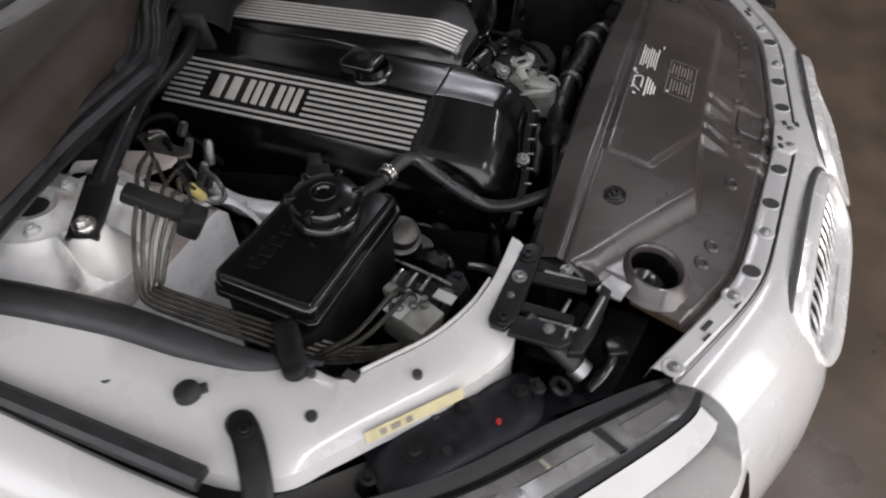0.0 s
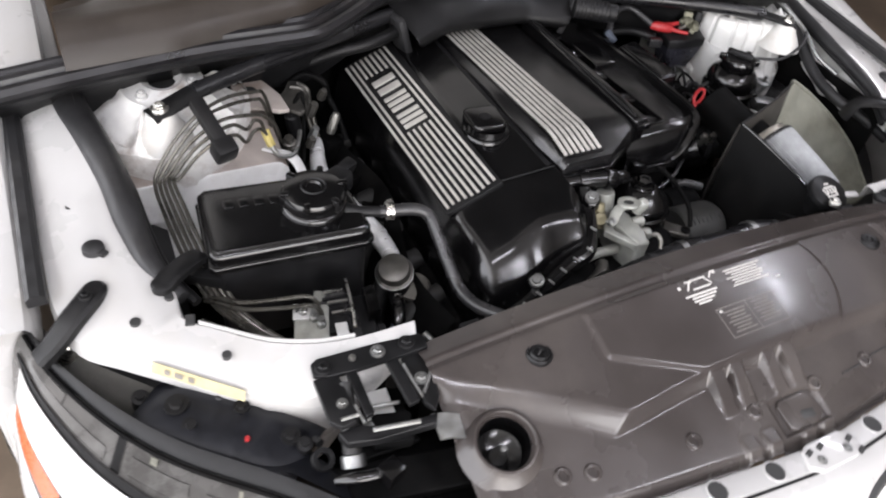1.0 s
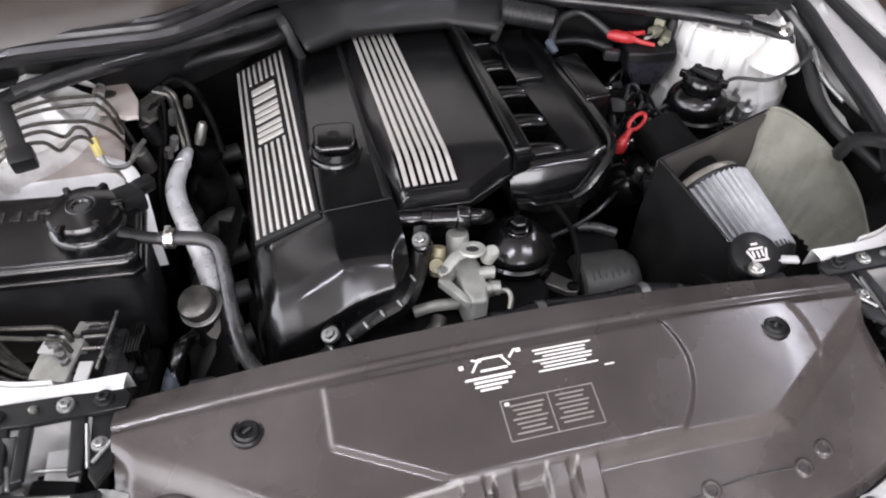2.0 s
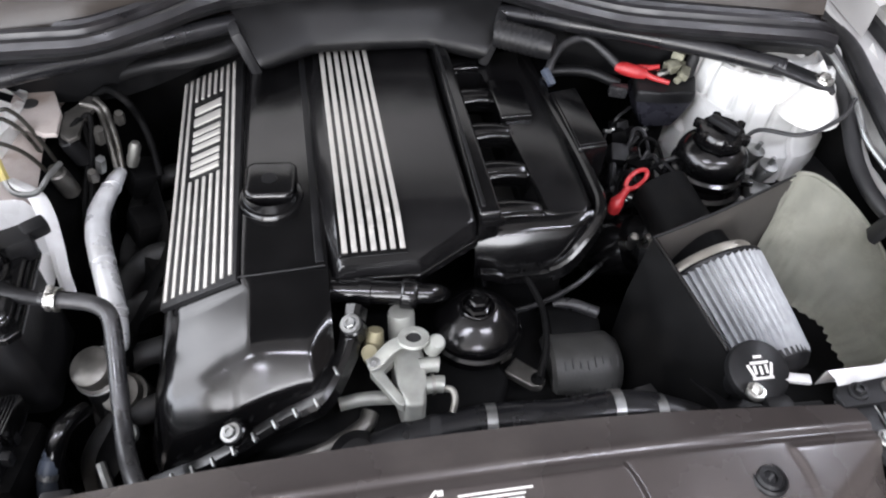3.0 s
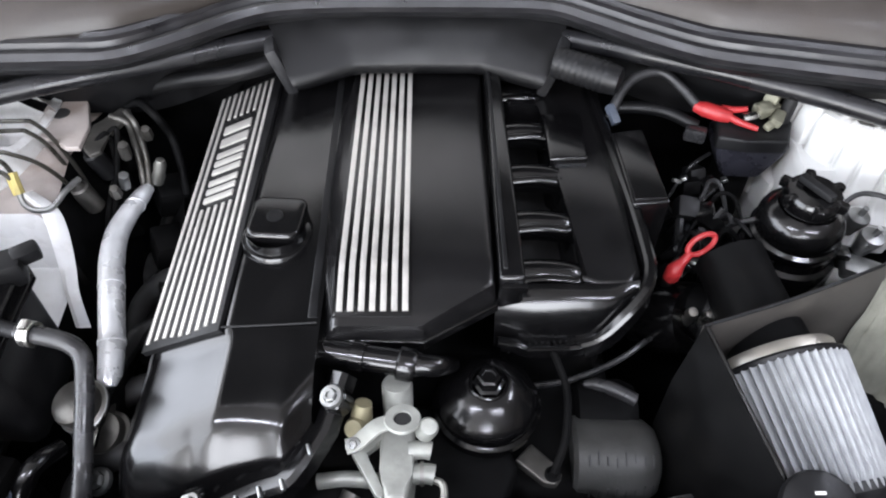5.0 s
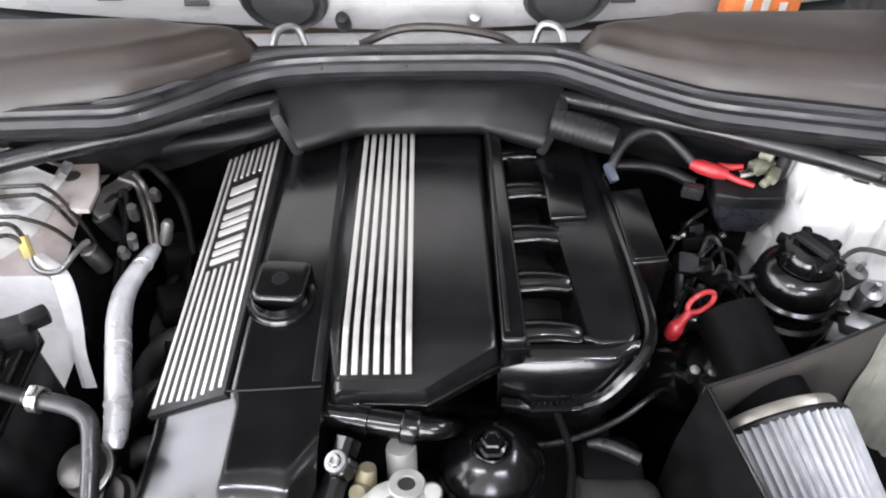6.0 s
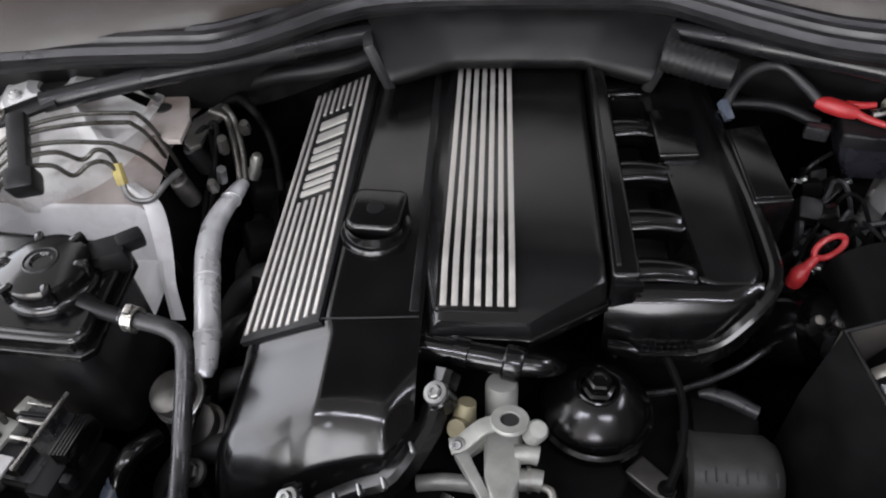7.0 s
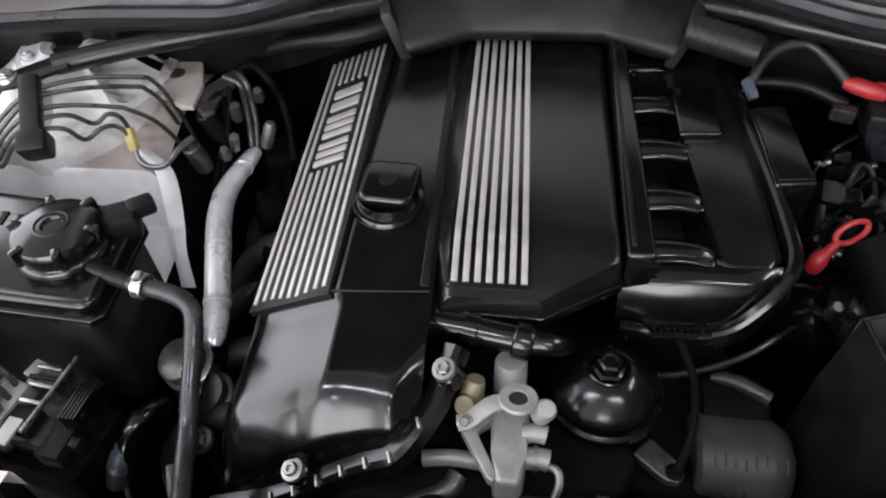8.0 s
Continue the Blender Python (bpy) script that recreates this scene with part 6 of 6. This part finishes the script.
rh = thing("radiator_hose", (.15, .145, .66), "black radiator hose with steel clamps in front of the engine", "hose")
part("hose", tube(mesh(), [(-.16, .105, .60), (-.10, .128, .64), (-.03, .143, .665), (.04, .148, .672), (.10, .148, .674), (.17, .140, .674), (.24, .142, .677), (.30, .128, .672), (.36, .105, .65), (.40, .09, .6)], [.02, .021, .02, .02, .023, .025, .024, .024, .026, .026], 18), BRACE, rh)
for x, y, z, r in ((.085, .148, .674, .0235), (.235, .142, .677, .026), (.285, .131, .674, .0255), (.02, .147, .670, .0215)):
    part("hose_clamp", lathe(mesh(), [(r - .002, -.006), (r, -.006), (r, .006), (r - .002, .006)], (x, y, z), (1, -.08, 0), 28), GALV if x > .05 else RUBBER, rh, "steel hose clamp" if x > .05 else "")
part("thermostat", lathe(mesh(), [(0, .03), (.02, .028), (.032, .016), (.034, 0), (.034, -.05)], (-.07, .135, .65), (0, -.3, 1), 28), SATIN, rh)
part("pulley", lathe(mesh(), [(0, .01), (.03, .01), (.055, .004), (.06, -.01), (.0, -.02)], (.33, .19, .56), (0, -1, .1), 28), SATIN, rh)
fan = thing("fan_shroud", (.012, .085, .45), "black plastic fan shroud behind the radiator cover", "fan shroud")
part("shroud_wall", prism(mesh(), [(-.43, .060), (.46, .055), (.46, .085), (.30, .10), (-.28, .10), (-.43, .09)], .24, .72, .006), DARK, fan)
part("shroud_lip", sweep(mesh(), [(x, .085 + .010 * math.cos(x * 4), .722) for x in np.linspace(-.42, .45, 20)], [(-.012, -.004), (-.012, .008), (-.008, .011), (.010, .011), (.013, .008), (.013, -.004)]), SATIN, fan)
for x in (-.36, -.20, .02, .22, .40):
    part("shroud_catch", box(mesh(), (x, .095, .728), (.03, .02, .014), .004), SATIN, fan)

# ---- power steering reservoir ----
ps = thing("power_steering_reservoir", (.515, .525, .56), "black round power steering reservoir with a screw cap", "reservoir")
c1 = (.508, .518, .028)
part("reservoir_can", lathe(mesh(), [(.030, .48), (.058, .50), (.063, .56), (.0635, .640), (.0635, .648), (.0615, .656), (.0555, .660), (.054, .672), (.0575, .677), (.0575, .686), (.053, .690), (.0525, .697), (.054, .702), (.053, .711), (.049, .720), (.043, .727), (.036, .731)], c1, (0, 0, 1), 40), GLOSS, ps)
part("can_ear", box(mesh(), (.566, .500, .692), (.03, .022, .010), .003, turn(0, 0, -15)), GLOSS, ps)
part("screw_cap", lathe(mesh(), [(.034, .732), (.036, .735), (.036, .750), (.032, .756), (.016, .757), (.014, .754), (0, .754)], c1, (0, 0, 1), 28), GLOSS, ps)
for k in range(6):
    a = 2 * math.pi * k / 6 + .3
    part("cap_lug", box(mesh(), (.508 + .034 * math.cos(a), .518 + .034 * math.sin(a), .778), (.018, .012, .014), .004, turn(0, 0, math.degrees(a))), GLOSS, ps)
part("cap_rib", box(mesh(), (.508, .518, .790), (.012, .05, .01), .003, turn(0, 0, 30)), SATIN, ps)
part("side_fitting", lathe(mesh(), [(0, .014), (.009, .013), (.012, .006), (.012, -.016)], (.572, .535, .70), (.1, -.2, 1), 14), SATIN, ps)
for q in ((.608, .551, .705), (.611, .513, .705)):
    part("stud_plate", lathe(mesh(), [(0, .020), (.004, .020), (.004, .006), (.015, .004), (.016, 0), (.010, -.03)], q, (.1, -.15, 1), 20), GALV, ps, "round zinc stud plate")
part("side_bracket", box(mesh(), (.600, .480, .675), (.06, .035, .02), .005, turn(0, 8, -20)), GALV, ps)
part("reservoir_hose", tube(mesh(), [(.56, .53, .62), (.60, .50, .63), (.615, .47, .62), (.59, .44, .58)], .014, 12), WHITE_RAW, ps, "pale hose at the reservoir's foot")
part("bracket_foot", box(mesh(), (.53, .55, .50), (.09, .09, .12), .01), DARK, ps)
sl = thing("sensor_lead", (.60, .50, .74), "thin black lead across the wheel arch", "cable")
part("lead", tube(mesh(), [(.555, .53, .735), (.60, .555, .745), (.66, .53, .75), (.72, .535, .775), (.75, .56, .79)], .0035, 8), RUBBER, sl)

# ---- battery feed with the red terminal ----
bf = thing("jump_terminal", (.48, .685, .66), "black terminal post box with a red capped cable", "terminal")
hood = [(.745, 1.0), (.735, .98), (.722, .90), (.705, .74), (.692, .60), (.688, .52)]
bm = mesh()
ring = [(-.052, -.020), (-.046, -.026), (.040, -.030), (.048, -.024), (.056, .012), (.046, .036), (-.040, .038), (-.050, .03), (-.052, -.020)]
sheet(bm, [[(.487 + x * k - .006 * (1 - k), .676 + y * (.6 + .4 * k), z) for x, y in ring] for z, k in hood] + [[(.487, .676, .688)] * len(ring)])
part("post_box", bm, material("smoky_grey_plastic", (0.020, 0.020, 0.026), 0.3, 0, 0.2, 40, 0.08, 300, gloss=0.5), bf, "smoky grey tapered hood under the tray")
part("post_tray", prism(mesh(), [(.430, .652), (.470, .643), (.526, .640), (.545, .685), (.535, .712), (.445, .715)], .742, .762, .005), SATIN, bf, "black tray")
part("box_foot", box(mesh(), (.49, .70, .62), (.05, .04, .15), .006), DARK, bf)
part("red_cap", tube(mesh(), [(.404, .700, .779), (.417, .693, .779), (.436, .686, .776), (.451, .682, .774)], [.007, .011, .011, .009], 12), RED, bf, "red plastic terminal cap")
part("red_sleeve", tube(mesh(), [(.440, .692, .780), (.458, .690, .780), (.475, .690, .781)], [.006, .005, .004], 10), RED, bf)
part("red_sleeve", tube(mesh(), [(.440, .686, .778), (.462, .674, .771), (.486, .662, .768)], [.006, .005, .004], 10), RED, bf)
part("terminal_stud", tube(mesh(), [(.468, .678, .775), (.485, .680, .778), (.50, .69, .780)], .006, 8), STEEL, bf)
part("clamp_piece", box(mesh(), (.505, .695, .778), (.035, .022, .016), .004, turn(0, 0, 25)), material("corroded_terminal", (.22, .215, .16), .6, .5, .3, 60, .4), bf)
part("clamp_piece", box(mesh(), (.51, .70, .792), (.012, .02, .014), .003, turn(0, 20, 45)), bpy.data.materials["corroded_terminal"], bf)
for x, y, z, sx, sy, sz, rz in ((.497, .684, .785, .020, .016, .014, 10), (.515, .675, .776, .026, .016, .014, 60), (.522, .692, .770, .024, .020, .012, 20), (.505, .668, .770, .020, .012, .010, 35)):
    part("clamp_piece", box(mesh(), (x, y, z), (sx, sy, sz), .004, turn(12, -8, rz)), bpy.data.materials["corroded_terminal"], bf)
part("clamp_bolt", lathe(mesh(), [(0, .020), (.008, .019), (.010, .010), (.010, -.02)], (.532, .690, .782), (.1, .1, 1), 12), SATIN, bf)
part("feed_cable", tube(mesh(), [(.408, .699, .780), (.39, .718, .793), (.36, .740, .808), (.325, .735, .805), (.30, .715, .79), (.285, .69, .765)], .007, 10), RUBBER, bf)
part("cable_end", box(mesh(), (.288, .69, .772), (.012, .03, .012), .003, turn(30, 0, 20)), SLATE, bf)
part("vent_hose", tube(mesh(), [(.29, .715, .765), (.33, .712, .768), (.37, .705, .765), (.41, .685, .755)], .009, 10), DUCT, bf)
part("grey_plug", box(mesh(), (.405, .672, .752), (.03, .018, .02), .004, turn(0, 0, -20)), HOSE, bf)

# wiring clutter between manifold and reservoir
wc = thing("wiring_loom", (.39, .58, .60), "tangle of black wires, plugs and hoses", "wiring loom")
random.seed(7)
part("loom_tray", box(mesh(), (.40, .56, .60), (.16, .24, .03), .006), DARK, wc)
for k in range(16):
    x, y, z = random.uniform(.34, .46), random.uniform(.47, .66), random.uniform(.62, .70)
    part("plug", box(mesh(), (x, y, z), (random.uniform(.02, .035), random.uniform(.02, .04), random.uniform(.015, .03)), .004, turn(random.uniform(-30, 30), random.uniform(-30, 30), random.uniform(0, 90))), (SATIN, GLOSS, DARK, BLUE)[k % 4], wc)
for k in range(14):
    x, y = random.uniform(.33, .40), random.uniform(.46, .66)
    p = [(x, y, .61)]
    for j in range(4):
        x, y = x + random.uniform(.0, .035), y + random.uniform(-.04, .03)
        p.append((min(x, .47), y, random.uniform(.64, .73)))
    part("wire", tube(mesh(), p, random.choice((.003, .004, .006)), 7), (RUBBER, SATIN, RUBBER, DARK)[k % 4], wc)
for k in range(6):
    q = (random.uniform(.34, .46), random.uniform(.48, .64), random.uniform(.69, .72))
    part("metal_clip", box(mesh(), q, (.012, .008, .005), .001, turn(random.uniform(-40, 40), 20, random.uniform(0, 90))), GALV, wc)

# ---- dipstick with a red ring ----
ds = thing("dipstick", (.335, .455, .60), "red plastic dipstick handle with a ring", "dipstick")
part("handle", tube(mesh(), [(.334, .452, .70), (.333, .447, .718), (.341, .452, .727), (.350, .458, .735)], [.010, .0105, .006, .005], 12), DARK_RED, ds)
bm = mesh()
ring = [(.364 + .0175 * math.cos(a), .466 + .006 * math.sin(a) + .006 * math.cos(a), .744 + .009 * math.sin(a) + .004 * math.cos(a)) for a in np.linspace(0, 2 * math.pi, 17)]
tube(bm, ring, .0035, 8, 2)
part("ring", bm, DARK_RED, ds)
part("stick_tube", tube(mesh(), [(.334, .452, .70), (.335, .465, .66), (.33, .48, .58)], .008, 10), DARK, ds)

# ---- air filter in its shield ----
af = thing("cone_air_filter", (.44, .27, .58), "pleated cone air filter with a metal collar", "air filter")
fa, fb_ = Vector((.428, .330, .690)), Vector((.456, .180, .652))
ax = (fb_ - fa).normalized()
part("collar", lathe(mesh(), [(.056, -.008), (.066, -.007), (.068, -.004), (.068, .006), (.066, .008), (.060, .008)], fa, ax, 48), COLLAR, af, "bright metal collar")
part("scalloped_ring", lathe(mesh(), [(.070, .006), (.0745, .007), (.076, .010), (.074, .014), (.070, .014)], fa, ax, 48), SATIN, af)
bm = mesh()
m = Matrix.Translation(fa) @ ax.to_track_quat("Z", "Y").to_matrix().to_4x4()
rings = []
N = 46
for h, r in ((.010, .069), (.014, .0715), (.06, .0685), (.11, .065), (.150, .061), (.155, .059)):
    ring_ = []
    for k in range(N * 4):
        a = 2 * math.pi * k / (N * 4)
        rr = r + .0042 * (1, .25, -1, .25)[k % 4]
        ring_.append(bm.verts.new(m @ Vector((rr * math.cos(a), rr * math.sin(a), h))))
    rings.append(ring_)
for a, b in zip(rings, rings[1:]):
    for i in range(len(a)):
        j = (i + 1) % len(a)
        bm.faces.new((a[i], a[j], b[j], b[i]))
part("pleats", bm, PLEAT, af, "white pleated gauze", angle=25)
part("end_cap", lathe(mesh(), [(.0, .172), (.03, .172), (.054, .166), (.063, .156), (.063, .146)], fa, ax, 40), RUBBER, af)
part("neck", lathe(mesh(), [(.05, .0), (.045, -.05), (.042, -.10), (.042, -.14)], fa, ax, 32), DARK, af)
part("stand", box(mesh(), (.46, .27, .53), (.05, .12, .12), .01), DARK, af)

sh = thing("heat_shield_box", (.36, .25, .45), "matte black sheet-metal heat shield round the air filter", "heat shield")
def panel(pts, thick, axis, mat=SATIN, name="panel"):
    part(name, sheet(mesh(), pts, thick, axis), mat, sh)
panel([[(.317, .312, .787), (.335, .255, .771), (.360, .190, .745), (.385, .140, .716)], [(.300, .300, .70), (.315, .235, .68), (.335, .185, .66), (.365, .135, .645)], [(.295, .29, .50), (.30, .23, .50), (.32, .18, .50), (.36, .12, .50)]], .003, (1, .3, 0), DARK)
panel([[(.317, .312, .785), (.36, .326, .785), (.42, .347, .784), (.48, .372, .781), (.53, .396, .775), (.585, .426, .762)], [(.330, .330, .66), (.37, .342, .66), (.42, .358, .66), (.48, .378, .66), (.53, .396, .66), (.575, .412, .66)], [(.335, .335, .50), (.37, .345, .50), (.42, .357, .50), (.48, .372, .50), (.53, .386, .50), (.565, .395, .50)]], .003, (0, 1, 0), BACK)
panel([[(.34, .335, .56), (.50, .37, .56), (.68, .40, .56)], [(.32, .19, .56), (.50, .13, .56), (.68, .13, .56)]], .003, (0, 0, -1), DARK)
part("edge_trim", tube(mesh(), [(.385, .140, .718), (.360, .190, .747), (.335, .255, .773), (.318, .309, .788)], .0028, 8), GLOSS, sh)
part("edge_trim", tube(mesh(), [(.317, .312, .786), (.36, .326, .786), (.42, .347, .785), (.48, .372, .782), (.53, .396, .776), (.585, .426, .763)], .0022, 8), SATIN, sh)
part("shield_tray", sheet(mesh(), [[(.34, .19, .67), (.36, .14, .68), (.38, .10, .66)], [(.40, .20, .655), (.42, .15, .67), (.44, .10, .66)], [(.46, .17, .65), (.47, .14, .655), (.50, .10, .65)]], .003), SATIN, sh)
ln = thing("wing_liner", (.66, .27, .45), "dirty grey-green felt liner inside the wing", "liner")
TOP = smooth([(.575, .420, .764), (.592, .432, .759), (.615, .444, .750), (.66, .456, .726), (.71, .440, .694), (.748, .395, .658), (.765, .335, .622), (.758, .28, .59), (.74, .23, .57)], 8)
FOOT = smooth([(.558, .390, .55), (.57, .390, .55), (.582, .384, .55), (.60, .365, .55), (.62, .34, .55), (.632, .31, .55), (.634, .28, .55), (.625, .25, .55), (.61, .22, .55)], 8)
def liner(i, v):
    a, b = TOP[i], FOOT[i]
    w = i / (len(TOP) - 1)
    q = a + (b - a) * v
    out = math.sin(math.pi * min(1.0, v * 1.15)) * .018 * step(w, .05, .4)
    wrinkle = .0012 * math.sin(i * 1.7 + 3 * v) + .0016 * math.sin(v * 14 + i * .4)
    return tuple(q + np.array((-.5 * out - wrinkle, -.6 * out, .25 * out + wrinkle)))
part("liner_wall", sheet(mesh(), [[liner(i, v) for i in range(len(TOP))] for v in np.linspace(0, 1, 22)]), FELT, ln, angle=70)
part("liner_hem", tube(mesh(), [tuple(TOP[i]) for i in range(0, len(TOP), 8)], .0035, 8, 4), FELT, ln)

# throttle elbow to the filter
te = thing("intake_elbow", (.38, .44, .55), "black rubber intake elbow with a clamp", "hose")
part("elbow", tube(mesh(), [(.30, .46, .61), (.345, .445, .64), (.39, .43, .65), (.425, .40, .665), (.428, .35, .69)], [.036, .038, .038, .04, .044], 22), DARK, te)
part("elbow_clamp", lathe(mesh(), [(.043, -.005), (.0445, -.005), (.0445, .005), (.043, .005)], (.39, .43, .65), (.8, -.45, .1), 32), SATIN, te)
part("meter_body", lathe(mesh(), [(.0, -.03), (.044, -.03), (.046, -.02), (.046, .02), (.044, .03), (0, .03)], (.345, .43, .64), (.6, -.5, .6), 32), GLOSS, te)
for q in ((.352, .405, .682), (.372, .40, .684)):
    part("meter_lug", lathe(mesh(), [(0, .012), (.006, .011), (.008, .004), (.008, -.02)], q, (0, -.3, 1), 12), STEEL, te)

# washer filler cap with its pictogram
wf = thing("washer_filler", (.392, .138, .66), "round black washer filler cap with a printed pictogram", "cap")
nrm = (0, -.35, 1)
part("filler_neck", lathe(mesh(), [(.020, -.10), (.022, -.03), (.028, -.012), (.030, -.006)], (.392, .138, .735), nrm, 28), SATIN, wf)
part("filler_cap", lathe(mesh(), [(.030, -.008), (.036, -.006), (.037, .0), (.036, .006), (.033, .008), (.0, .0085)], (.392, .138, .735), nrm, 40), SATIN, wf)
mm = Matrix.Translation((.392, .138, .735)) @ Vector(nrm).to_track_quat("Z", "Y").to_matrix().to_4x4()
for x, y, w, d, rz in ((0, -.010, .026, .003, 0), (-.012, -.002, .003, .018, 18), (.012, -.002, .003, .018, -18), (0, .008, .022, .003, 0), (-.007, 0, .003, .010, 0), (0, -.001, .003, .010, 0), (.007, 0, .003, .010, 0), (0, .015, .010, .003, 0)):
    bm = mesh()
    box(bm, (0, 0, 0), (w, d, .001), 0)
    bmesh.ops.transform(bm, verts=bm.verts, matrix=mm @ pose(x, y, .0095, 0, 0, rz))
    part("pictogram_bar", bm, PRINT, wf)
bolt(wf, (.372, .108, .745), .007, STEEL)
part("filler_strap", box(mesh(), (.425, .125, .735), (.05, .012, .006), .002, turn(0, 0, -15)), WHITE, wf)

# wheel arch cables by the far wing
cb = thing("wing_cable", (.74, .60, .79), "black cable along the far wing", "cable")
part("cable", tube(mesh(), [(.70, .78, .84), (.745, .70, .825), (.760, .62, .79), (.757, .56, .755), (.742, .49, .725), (.742, .42, .705), (.766, .35, .69), (.80, .29, .66)], [.010, .012, .013, .013, .012, .012, .011, .010], 12), RUBBER, cb)
part("cable", tube(mesh(), [(.715, .74, .835), (.742, .66, .82), (.757, .58, .79), (.755, .51, .755), (.762, .45, .74)], .005, 8), GALV, cb)
wl = thing("wing_flange", (.79, .45, .62), "crumpled white seam flange below the far inner wing", "panel")
flange = smooth([(.815, .68, .77), (.800, .60, .745), (.783, .53, .722), (.775, .47, .706), (.778, .42, .700), (.790, .36, .698), (.800, .30, .70)], 6)
part("flange", sheet(mesh(), [[tuple(q + np.array((.004 * math.sin(i * .9) + dx, 0, dz + .003 * math.sin(i * .7 + dx * 90)))) for i, q in enumerate(flange)] for dx, dz in ((-.012, -.02), (-.010, -.004), (.0, .003), (.012, .001), (.024, .012), (.030, .04))], .002), WHITE_RAW, wl)
# added block for the orange and white background beyond the bonnet
pk = thing("background_block", (.555, .965, .845), "added orange and white block for the bright background beyond the bonnet", "box")
part("colour_block", box(mesh(), (.555, .965, .89), (.11, .05, .09), .003, turn(0, 0, 6)), ORANGE, pk)
# white bars for the pale patches of that background
for k in range(3):
    part("print_bar", box(mesh(), (.525 + .028 * k, .9375, .895), (.012, .002, .05 - .012 * k), .0005, turn(0, 0, 6)), PRINT, pk)
